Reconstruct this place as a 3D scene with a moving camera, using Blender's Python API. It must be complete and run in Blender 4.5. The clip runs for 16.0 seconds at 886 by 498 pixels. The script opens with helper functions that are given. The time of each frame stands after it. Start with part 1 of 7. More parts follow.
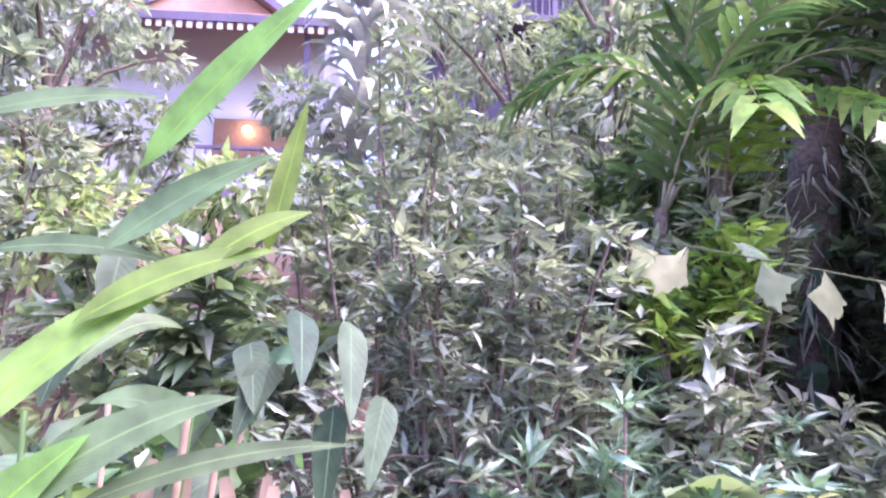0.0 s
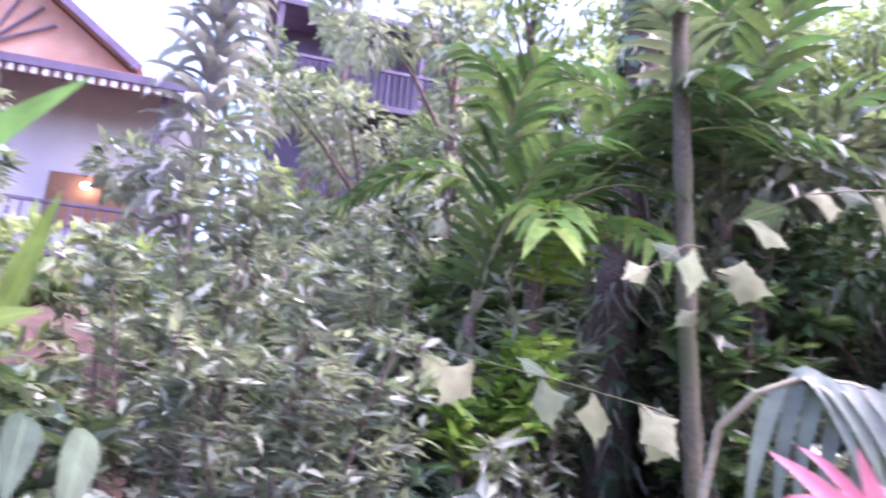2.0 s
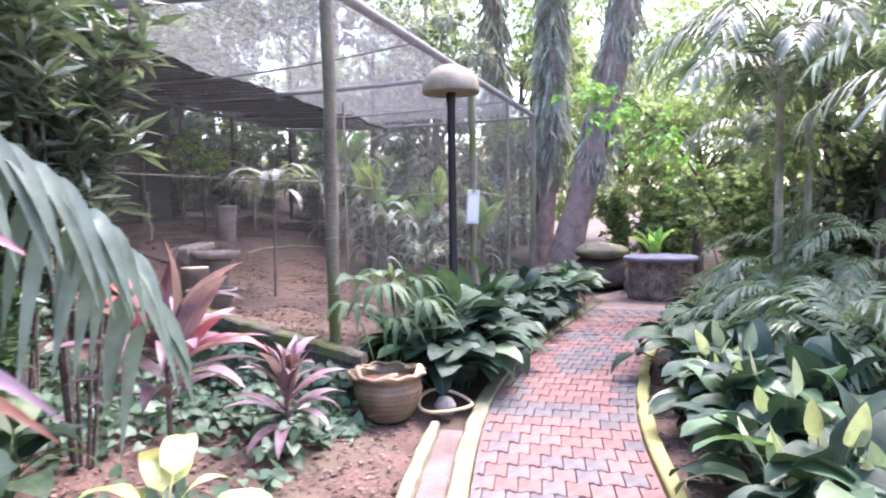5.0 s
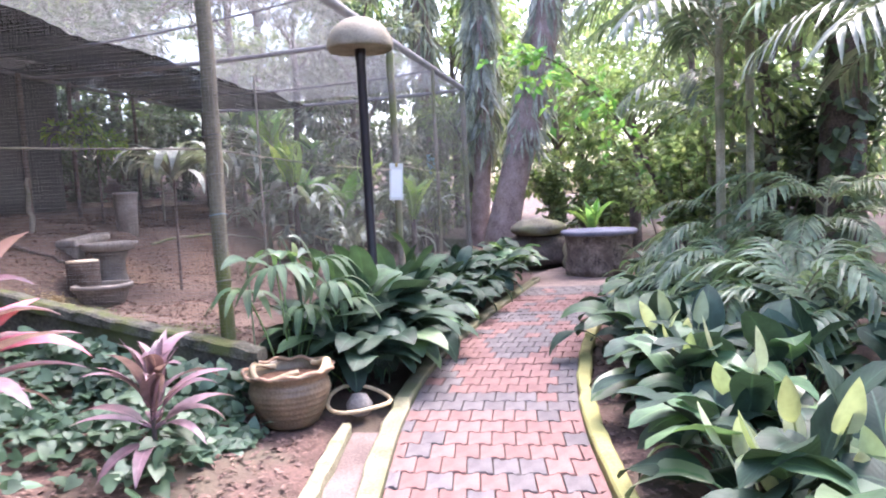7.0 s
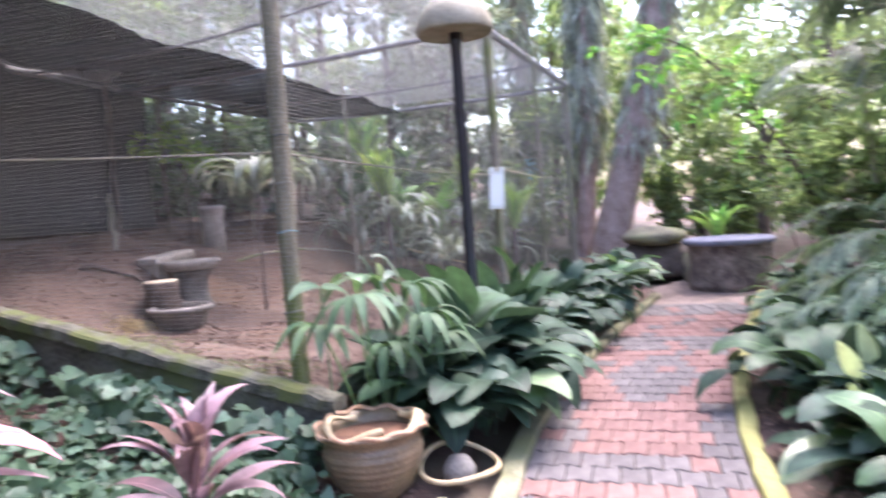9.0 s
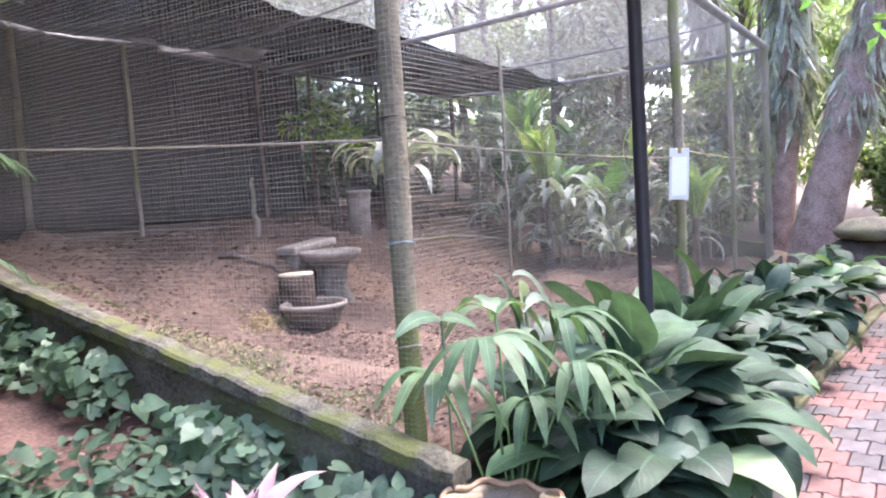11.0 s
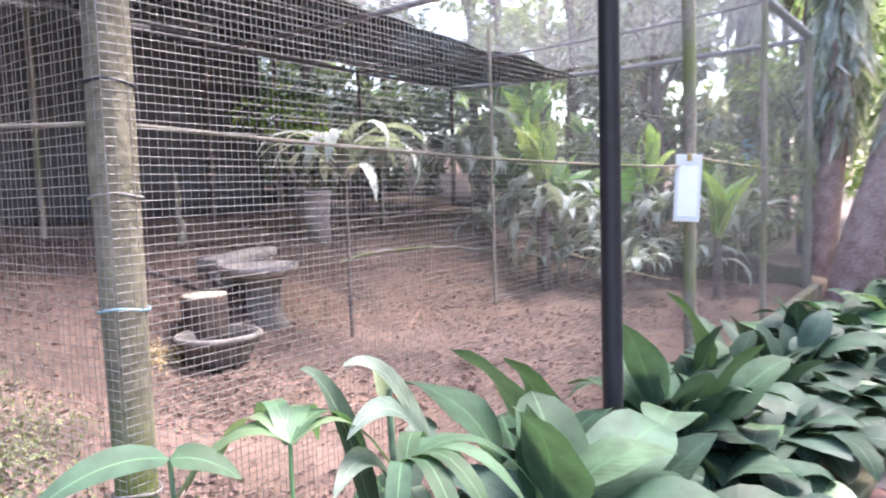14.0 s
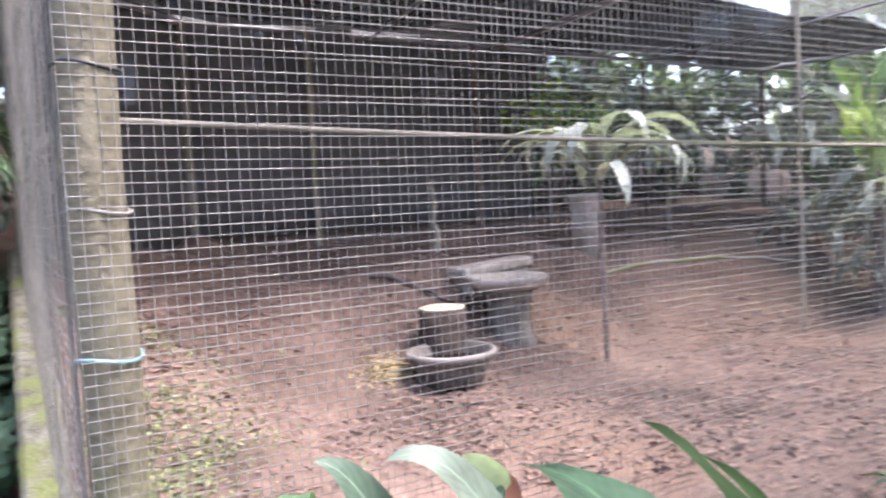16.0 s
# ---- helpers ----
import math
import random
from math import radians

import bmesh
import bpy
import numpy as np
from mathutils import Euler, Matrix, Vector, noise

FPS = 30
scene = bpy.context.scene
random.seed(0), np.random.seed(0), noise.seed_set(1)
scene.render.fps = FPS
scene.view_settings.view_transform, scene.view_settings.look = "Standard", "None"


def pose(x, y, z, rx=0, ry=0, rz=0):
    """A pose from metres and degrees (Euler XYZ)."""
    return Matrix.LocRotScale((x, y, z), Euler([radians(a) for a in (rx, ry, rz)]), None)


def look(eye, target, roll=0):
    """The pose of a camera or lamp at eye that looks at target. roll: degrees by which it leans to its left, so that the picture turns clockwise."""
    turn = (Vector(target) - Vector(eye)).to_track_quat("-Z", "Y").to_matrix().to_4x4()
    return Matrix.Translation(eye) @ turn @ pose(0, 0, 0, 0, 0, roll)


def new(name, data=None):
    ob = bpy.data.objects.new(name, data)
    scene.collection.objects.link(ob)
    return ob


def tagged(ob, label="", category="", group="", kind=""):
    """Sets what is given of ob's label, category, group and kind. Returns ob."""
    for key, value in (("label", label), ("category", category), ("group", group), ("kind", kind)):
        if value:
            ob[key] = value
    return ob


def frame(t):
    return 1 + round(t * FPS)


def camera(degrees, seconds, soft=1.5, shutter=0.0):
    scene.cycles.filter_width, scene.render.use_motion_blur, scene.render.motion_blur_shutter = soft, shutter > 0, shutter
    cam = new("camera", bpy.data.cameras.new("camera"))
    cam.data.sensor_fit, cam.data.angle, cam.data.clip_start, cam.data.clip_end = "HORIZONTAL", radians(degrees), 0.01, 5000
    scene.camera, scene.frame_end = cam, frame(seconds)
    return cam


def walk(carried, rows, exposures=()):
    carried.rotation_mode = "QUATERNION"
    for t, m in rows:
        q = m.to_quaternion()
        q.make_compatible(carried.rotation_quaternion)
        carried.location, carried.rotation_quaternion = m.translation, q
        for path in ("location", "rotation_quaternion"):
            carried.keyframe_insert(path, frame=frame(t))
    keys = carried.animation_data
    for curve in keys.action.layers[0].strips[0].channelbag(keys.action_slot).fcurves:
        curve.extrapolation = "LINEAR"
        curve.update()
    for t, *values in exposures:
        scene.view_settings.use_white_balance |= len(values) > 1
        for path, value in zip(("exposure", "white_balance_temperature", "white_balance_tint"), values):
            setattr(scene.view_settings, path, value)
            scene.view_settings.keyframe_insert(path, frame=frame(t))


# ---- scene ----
cam = camera(64.8, 16.0, soft=2.0, shutter=0.45)
PATH = [
    (0, (0.16, 0.015, 1.571), (0.237, 1.989, 1.888), 1.8),
    (0.5, (0.151, 0.053, 1.61), (0.217, 2.0, 2.063), 2.0),
    (1, (0.15, 0.029, 1.653), (0.23, 1.935, 2.251), 3.0),
    (1.5, (0.201, 0.017, 1.681), (0.441, 1.911, 2.278), 3.7),
    (2, (0.388, -0.051, 1.661), (0.838, 1.815, 2.222), 4.0),
    (2.5, (0.505, -0.073, 1.644), (1.344, 1.677, 2.128), 2.4),
    (3, (0.591, -0.009, 1.636), (1.777, 1.562, 1.992), 2.3),
    (3.5, (0.654, 0.05, 1.623), (2.173, 1.328, 1.868), 1.8),
    (4, (0.686, 0.059, 1.598), (2.452, 0.995, 1.667), 1.6),
    (4.5, (0.727, 0.017, 1.602), (2.599, 0.703, 1.442), 0.4),
    (5, (0.93, -0.021, 1.597), (2.862, 0.48, 1.472), -0.9),
    (7.5, (1.919, -0.062, 1.411), (3.89, 0.22, 1.221), -2.5),
    (8, (2.155, 0.012, 1.416), (4.138, 0.181, 1.216), -1.1),
    (8.5, (2.362, 0.146, 1.399), (4.339, 0.378, 1.201), -4.0),
    (9, (2.647, 0.23, 1.433), (4.549, 0.835, 1.308), -4.2),
    (9.5, (2.875, 0.277, 1.451), (4.648, 1.198, 1.373), -4.0),
    (12, (4.167, 0.632, 1.601), (5.832, 1.724, 1.409), -3.3),
    (12.5, (4.404, 0.573, 1.601), (6.005, 1.753, 1.396), -2.6),
    (13, (4.643, 0.557, 1.594), (6.218, 1.765, 1.345), -2.0),
    (13.5, (4.879, 0.61, 1.622), (6.581, 1.648, 1.464), -1.6),
    (14, (5.167, 0.677, 1.609), (6.824, 1.785, 1.441), -1.8),
    (14.5, (5.46, 0.65, 1.621), (6.961, 1.956, 1.42), -0.2),
    (15, (5.65, 0.655, 1.635), (7.121, 2.0, 1.468), 0.6),
    (15.5, (5.839, 0.767, 1.639), (7.175, 2.247, 1.482), -0.6),
    (16, (6.005, 0.81, 1.596), (7.025, 2.528, 1.475), -3.1),
]
walk(cam, [(t, look(e, g, r)) for t, e, g, r in PATH], exposures=[(0.0, 2.98, 5800, 46), (1.0, 2.75, 5800, 44), (2.0, 2.74, 5850, 44), (2.5, 2.88, 5900, 42), (3.0, 2.82, 5950, 38), (4.0, 2.78, 6000, 28), (5.0, 2.8, 6060, 25), (8.0, 2.78, 6090, 22), (9.5, 2.86, 6130, 21), (12.0, 3.22, 6220, 21), (14.5, 3.12, 6200, 19), (16.0, 3.06, 6150, 18)])

# ---- sky and sun: bright overcast ----
SUN_EL, SUN_AZ = 62.0, 120.0
world = bpy.data.worlds.new("sky")
scene.world = world
world.use_nodes = True
wn, wl = world.node_tree.nodes, world.node_tree.links
sky = wn.new("ShaderNodeTexSky")
sky.sky_type, sky.sun_disc = "NISHITA", False
sky.sun_elevation, sky.sun_rotation = radians(SUN_EL), radians(SUN_AZ)
sky.air_density, sky.dust_density, sky.ozone_density = 1.0, 4.0, 1.0
wl.new(sky.outputs["Color"], wn["Background"].inputs["Color"])
wn["Background"].inputs["Strength"].default_value = 0.15
sun = new("sun", bpy.data.lights.new("sun", "SUN"))
sun.data.energy, sun.data.angle, sun.data.color = 0.9, radians(30), (1.0, 0.97, 0.93)
sun.matrix_world = look((0, 0, 20), (0 - math.sin(radians(SUN_AZ)) * 10, 0 - math.cos(radians(SUN_AZ)) * 10, 20 - 10 * math.tan(radians(SUN_EL))))


# ---- materials ----
def mat_new(name):
    m = bpy.data.materials.new(name)
    m.use_nodes = True
    return m, m.node_tree.nodes, m.node_tree.links, m.node_tree.nodes["Principled BSDF"]


def ramp_node(nodes, stops):
    r = nodes.new("ShaderNodeValToRGB")
    while len(r.color_ramp.elements) < len(stops):
        r.color_ramp.elements.new(0.5)
    for e, (p, c) in zip(r.color_ramp.elements, stops):
        e.position, e.color = p, (*c, 1)
    return r


def surface(name, dark, light, scale=6.0, fine=60.0, rough=0.8, bump=0.3, extra=None, metal=0.0, island=False, vary=(0.75, 1.2), spec=0.5):
    """A rough natural surface: two scales of noise, colour between dark and light, bump; extra: a stain colour."""
    m, n, l, b = mat_new(name)
    tc = n.new("ShaderNodeTexCoord")
    big, small = n.new("ShaderNodeTexNoise"), n.new("ShaderNodeTexNoise")
    big.inputs["Scale"].default_value, small.inputs["Scale"].default_value = scale, fine
    big.inputs["Detail"].default_value, small.inputs["Detail"].default_value = 5, 4
    for t in (big, small):
        l.new(tc.outputs["Object"], t.inputs["Vector"])
    mix = n.new("ShaderNodeMath")
    mix.operation, mix.inputs[1].default_value = "MULTIPLY_ADD", 0.55
    half = n.new("ShaderNodeMath")
    half.operation, half.inputs[1].default_value = "MULTIPLY", 0.45
    l.new(small.outputs["Fac"], half.inputs[0])
    l.new(big.outputs["Fac"], mix.inputs[0])
    l.new(half.outputs[0], mix.inputs[2])
    r = ramp_node(n, [(0.36, dark), (0.64, light)])
    l.new(mix.outputs[0], r.inputs["Fac"])
    out = r.outputs["Color"]
    if extra:
        st = n.new("ShaderNodeTexNoise")
        st.inputs["Scale"].default_value, st.inputs["Detail"].default_value = scale * 0.45, 6
        l.new(tc.outputs["Object"], st.inputs["Vector"])
        sr = ramp_node(n, [(0.48, (0, 0, 0)), (0.62, (1, 1, 1))])
        l.new(st.outputs["Fac"], sr.inputs["Fac"])
        mx = n.new("ShaderNodeMixRGB")
        mx.inputs[2].default_value = (*extra, 1)
        l.new(sr.outputs["Color"], mx.inputs[0])
        l.new(out, mx.inputs[1])
        out = mx.outputs[0]
    oi = n.new("ShaderNodeNewGeometry" if island else "ShaderNodeObjectInfo")
    hs = n.new("ShaderNodeHueSaturation")
    mr = n.new("ShaderNodeMapRange")
    mr.inputs["To Min"].default_value, mr.inputs["To Max"].default_value = vary
    l.new(oi.outputs["Random Per Island" if island else "Random"], mr.inputs["Value"])
    l.new(mr.outputs[0], hs.inputs["Value"])
    l.new(out, hs.inputs["Color"])
    l.new(hs.outputs[0], b.inputs["Base Color"])
    b.inputs["Roughness"].default_value, b.inputs["Metallic"].default_value = rough, metal
    b.inputs["Specular IOR Level"].default_value = spec
    bp = n.new("ShaderNodeBump")
    bp.inputs["Strength"].default_value, bp.inputs["Distance"].default_value = bump, 0.02
    l.new(mix.outputs[0], bp.inputs["Height"])
    l.new(bp.outputs[0], b.inputs["Normal"])
    return m


def foliage(name, dark, light, rough=0.38, through_light=0.35, island=True, vein=None, spread=0.09, spec=0.75, ribs=0, speck=0.25):
    """A leaf: colour varies from leaf to leaf, darker and lighter mottling, some light passes through."""
    m, n, l, b = mat_new(name)
    src = n.new("ShaderNodeNewGeometry" if island else "ShaderNodeObjectInfo")
    rnd = src.outputs["Random Per Island" if island else "Random"]
    r = ramp_node(n, [(0.0, dark), (0.7, light), (1.0, tuple(min(1, c * 1.25) for c in light))])
    l.new(rnd, r.inputs["Fac"])
    tc = n.new("ShaderNodeTexCoord")
    no = n.new("ShaderNodeTexNoise")
    no.inputs["Scale"].default_value, no.inputs["Detail"].default_value = 14 if speck > 0.1 else 1.6, 4
    l.new(tc.outputs["Object"], no.inputs["Vector"])
    mr = n.new("ShaderNodeMapRange")
    mr.inputs["From Min"].default_value, mr.inputs["From Max"].default_value = 0.3, 0.7
    mr.inputs["To Min"].default_value, mr.inputs["To Max"].default_value = 0.7, 1.25
    l.new(no.outputs["Fac"], mr.inputs["Value"])
    hs = n.new("ShaderNodeHueSaturation")
    hs.inputs["Saturation"].default_value = 0.82
    l.new(mr.outputs[0], hs.inputs["Value"])
    hu = n.new("ShaderNodeMapRange")
    hu.inputs["To Min"].default_value, hu.inputs["To Max"].default_value = 0.5 - spread / 3, 0.5 + spread / 3
    fr = n.new("ShaderNodeMath")
    fr.operation, fr.inputs[1].default_value = "MULTIPLY", 7.31
    f2 = n.new("ShaderNodeMath")
    f2.operation = "FRACT"
    l.new(rnd, fr.inputs[0])
    l.new(fr.outputs[0], f2.inputs[0])
    l.new(f2.outputs[0], hu.inputs["Value"])
    l.new(hu.outputs[0], hs.inputs["Hue"])
    l.new(r.outputs["Color"], hs.inputs["Color"])
    col = hs.outputs[0]
    if vein:
        # a stripe of another colour along the midrib or the rim, in the leaf's own v coordinate
        uv = n.new("ShaderNodeUVMap")
        sep = n.new("ShaderNodeSeparateXYZ")
        l.new(uv.outputs[0], sep.inputs[0])
        lo, hi, vc = vein
        jig = n.new("ShaderNodeMath")
        jig.operation, jig.inputs[1].default_value = "MULTIPLY_ADD", 0.5
        ns = n.new("ShaderNodeTexNoise")
        ns.inputs["Scale"].default_value = 22
        l.new(tc.outputs["Object"], ns.inputs["Vector"])
        l.new(ns.outputs["Fac"], jig.inputs[0])
        l.new(sep.outputs["X"], jig.inputs[2])
        vr = ramp_node(n, [(max(lo + 0.25, 0), (0, 0, 0)), (min(hi + 0.25, 1), (1, 1, 1))])
        l.new(jig.outputs[0], vr.inputs["Fac"])
        mx = n.new("ShaderNodeMixRGB")
        mx.inputs[2].default_value = (*vc, 1)
        l.new(vr.outputs["Color"], mx.inputs[0])
        l.new(col, mx.inputs[1])
        col = mx.outputs[0]
    l.new(col, b.inputs["Base Color"])
    b.inputs["Roughness"].default_value = rough
    b.inputs["Specular IOR Level"].default_value = spec
    bp = n.new("ShaderNodeBump")
    bp.inputs["Strength"].default_value, bp.inputs["Distance"].default_value = speck, 0.01
    l.new(no.outputs["Fac"], bp.inputs["Height"])
    if ribs:
        # pale midrib and slanting side veins, in the leaf's own coordinates
        uv = n.new("ShaderNodeUVMap")
        sep = n.new("ShaderNodeSeparateXYZ")
        l.new(uv.outputs[0], sep.inputs[0])
        sl = n.new("ShaderNodeMath")
        sl.operation, sl.inputs[1].default_value = "MULTIPLY_ADD", -0.22
        l.new(sep.outputs["X"], sl.inputs[0])
        l.new(sep.outputs["Y"], sl.inputs[2])
        fq = n.new("ShaderNodeMath")
        fq.operation, fq.inputs[1].default_value = "MULTIPLY", ribs * 6.2832
        l.new(sl.outputs[0], fq.inputs[0])
        sn = n.new("ShaderNodeMath")
        sn.operation = "SINE"
        l.new(fq.outputs[0], sn.inputs[0])
        b2 = n.new("ShaderNodeBump")
        b2.inputs["Strength"].default_value, b2.inputs["Distance"].default_value = 0.1, 0.003
        l.new(sn.outputs[0], b2.inputs["Height"])
        l.new(b2.outputs[0], bp.inputs["Normal"])
        rr = ramp_node(n, [(0.0, (1, 1, 1)), (0.09, (0, 0, 0))])
        l.new(sep.outputs["X"], rr.inputs["Fac"])
        mm = n.new("ShaderNodeMixRGB")
        mm.inputs[2].default_value = (*(min(1, c * 1.4 + 0.015) for c in light), 1)
        l.new(rr.outputs["Color"], mm.inputs[0])
        l.new(col, mm.inputs[1])
        col = mm.outputs[0]
        l.new(col, b.inputs["Base Color"])
    l.new(bp.outputs[0], b.inputs["Normal"])
    tr = n.new("ShaderNodeBsdfTranslucent")
    br = n.new("ShaderNodeMixRGB")
    br.blend_type, br.inputs[0].default_value, br.inputs[2].default_value = "MULTIPLY", 1.0, (1.15, 1.25, 0.75, 1)
    l.new(col, br.inputs[1])
    l.new(br.outputs[0], tr.inputs["Color"])
    ms = n.new("ShaderNodeMixShader")
    ms.inputs[0].default_value = through_light
    l.new(b.outputs[0], ms.inputs[1])
    l.new(tr.outputs[0], ms.inputs[2])
    l.new(ms.outputs[0], n["Material Output"].inputs["Surface"])
    return m


def plain(name, c, rough=0.5, metal=0.0):
    m, n, l, b = mat_new(name)
    no = n.new("ShaderNodeTexNoise")
    no.inputs["Scale"].default_value, no.inputs["Detail"].default_value = 18, 5
    tc = n.new("ShaderNodeTexCoord")
    l.new(tc.outputs["Object"], no.inputs["Vector"])
    r = ramp_node(n, [(0.3, tuple(v * 0.75 for v in c)), (0.7, tuple(min(1, v * 1.15) for v in c))])
    l.new(no.outputs["Fac"], r.inputs["Fac"])
    l.new(r.outputs["Color"], b.inputs["Base Color"])
    b.inputs["Roughness"].default_value, b.inputs["Metallic"].default_value = rough, metal
    return m


M_SOIL = surface("soil_and_leaf_litter", (0.04, 0.024, 0.02), (0.155, 0.092, 0.074), 3.0, 45, 0.95, 0.9, (0.11, 0.085, 0.06))
M_PEN = surface("pen_earth", (0.05, 0.032, 0.025), (0.18, 0.118, 0.09), 1.1, 20, 0.95, 1.0, (0.165, 0.104, 0.07))
M_RED = surface("red_paver", (0.185, 0.103, 0.092), (0.275, 0.167, 0.152), 9, 110, 0.9, 0.35, vary=(0.86, 1.12), spec=0.25)
M_GREY = surface("grey_paver", (0.11, 0.096, 0.098), (0.19, 0.168, 0.167), 9, 110, 0.9, 0.35, vary=(0.86, 1.12), spec=0.25)
M_KERB = surface("mossy_yellow_kerb", (0.15, 0.14, 0.075), (0.37, 0.345, 0.235), 5, 60, 0.85, 0.4, (0.26, 0.26, 0.13))
M_KERBY = surface("yellow_painted_kerb", (0.22, 0.205, 0.065), (0.43, 0.40, 0.155), 5, 60, 0.8, 0.4, (0.33, 0.32, 0.11))
M_DRAIN = surface("drain_concrete", (0.10, 0.07, 0.06), (0.22, 0.16, 0.145), 4, 60, 0.85, 0.3)
M_WALL = surface("mossy_concrete", (0.05, 0.045, 0.035), (0.20, 0.18, 0.15), 4, 40, 0.9, 0.6, (0.11, 0.12, 0.05))
M_WALLTOP = surface("lichen_concrete", (0.03, 0.029, 0.021), (0.17, 0.158, 0.125), 11, 60, 0.9, 0.8, (0.105, 0.115, 0.04))
M_POST = surface("weathered_post", (0.17, 0.145, 0.115), (0.34, 0.30, 0.24), 3, 40, 0.85, 0.5, (0.16, 0.17, 0.07))
M_POSTA = surface("mossy_corner_post", (0.10, 0.085, 0.055), (0.235, 0.205, 0.14), 2.6, 40, 0.85, 0.6, (0.125, 0.15, 0.04))
M_BEAM = surface("roof_pipe", (0.16, 0.15, 0.16), (0.30, 0.28, 0.29), 5, 50, 0.6, 0.2)
M_WIRE = plain("galvanised_wire", (0.235, 0.218, 0.2), 0.6, 0.0)
# galvanised_wire made paler, with the whitish haze of the roof in its colour
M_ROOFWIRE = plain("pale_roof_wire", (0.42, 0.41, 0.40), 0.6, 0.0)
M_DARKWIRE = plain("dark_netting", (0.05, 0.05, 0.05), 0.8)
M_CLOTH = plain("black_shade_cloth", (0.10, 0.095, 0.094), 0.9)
def see_through(m, share):
    n, l = m.node_tree.nodes, m.node_tree.links
    ms, tr = n.new("ShaderNodeMixShader"), n.new("ShaderNodeBsdfTransparent")
    ms.inputs[0].default_value = share
    l.new(n["Principled BSDF"].outputs[0], ms.inputs[1])
    l.new(tr.outputs[0], ms.inputs[2])
    l.new(ms.outputs[0], n["Material Output"].inputs["Surface"])


M_ROOFCLOTH = plain("woven_black_shade_net", (0.032, 0.03, 0.032), 0.9)
see_through(M_ROOFCLOTH, 0.2)
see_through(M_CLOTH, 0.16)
M_BLACK = plain("black_painted_steel", (0.016, 0.015, 0.022), 0.35)
M_DOME = surface("thatch_brown_dome", (0.22, 0.185, 0.13), (0.42, 0.37, 0.28), 6, 80, 0.8, 0.5)
M_WHITE = surface("clean_paper", (0.82, 0.82, 0.80), (0.88, 0.88, 0.86), 3, 60, 0.6, 0.0)
M_RUSTCLIP = plain("rusty_clip", (0.42, 0.30, 0.10), 0.6, 0.3)
M_TIE = plain("blue_twine", (0.22, 0.34, 0.38), 0.6)
M_POT = surface("glazed_brown_clay", (0.12, 0.08, 0.05), (0.28, 0.20, 0.13), 5, 60, 0.45, 0.25, (0.16, 0.13, 0.07))
M_POTRIM = surface("bare_clay", (0.36, 0.21, 0.13), (0.55, 0.36, 0.24), 8, 60, 0.7, 0.3)
M_ROOT = surface("pale_peeled_wood", (0.45, 0.33, 0.19), (0.70, 0.56, 0.36), 9, 60, 0.7, 0.3)
M_STONE = surface("grey_stone", (0.20, 0.17, 0.15), (0.44, 0.39, 0.35), 5, 50, 0.85, 0.5)
M_STONEB = surface("boulder", (0.09, 0.078, 0.055), (0.30, 0.265, 0.19), 3, 40, 0.9, 0.7, (0.2, 0.2, 0.1))
M_TOP = surface("table_top_slate", (0.11, 0.11, 0.14), (0.21, 0.205, 0.26), 4, 50, 0.95, 0.1, spec=0.1)
M_DARKBARK = surface("dark_wet_bark", (0.03, 0.02, 0.016), (0.10, 0.068, 0.054), 8, 50, 0.95, 1.0)
M_RIM = surface("worn_clay_rim", (0.13, 0.115, 0.105), (0.27, 0.24, 0.22), 7, 60, 0.8, 0.3)
M_BASIN = surface("dark_fired_clay", (0.07, 0.06, 0.052), (0.21, 0.18, 0.155), 6, 60, 0.8, 0.4)
M_WATER = plain("still_water", (0.03, 0.028, 0.025), 0.06)
M_BARK = surface("bark", (0.06, 0.046, 0.04), (0.22, 0.165, 0.145), 5, 40, 0.95, 1.0)
M_BARKP = surface("pale_bark", (0.22, 0.15, 0.135), (0.52, 0.39, 0.36), 5, 40, 0.95, 1.0)
M_STEM = surface("palm_stem", (0.24, 0.21, 0.15), (0.50, 0.46, 0.34), 4, 50, 0.7, 0.3, (0.16, 0.17, 0.09))
M_CUT = surface("cut_wood", (0.55, 0.44, 0.31), (0.75, 0.63, 0.47), 8, 60, 0.8, 0.2)
M_ROOF = surface("clay_roof", (0.24, 0.13, 0.10), (0.40, 0.24, 0.19), 3, 40, 0.85, 0.5)
M_GABLE = surface("gable_boards", (0.45, 0.25, 0.19), (0.62, 0.38, 0.30), 2, 30, 0.8, 0.2)
M_HWALL = surface("pale_lilac_plaster", (0.46, 0.45, 0.48), (0.58, 0.57, 0.60), 1, 30, 0.8, 0.1)
M_PURPLE = surface("dark_violet_timber", (0.07, 0.055, 0.10), (0.13, 0.10, 0.17), 2, 30, 0.7, 0.2)
# brown with the dimness of unlit rooms put in, also on the lower walls
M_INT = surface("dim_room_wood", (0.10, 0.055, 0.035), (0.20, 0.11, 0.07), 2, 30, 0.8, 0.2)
M_LITTER = surface("dead_leaf", (0.10, 0.058, 0.046), (0.27, 0.175, 0.14), 9, 60, 0.85, 0.3, island=True)

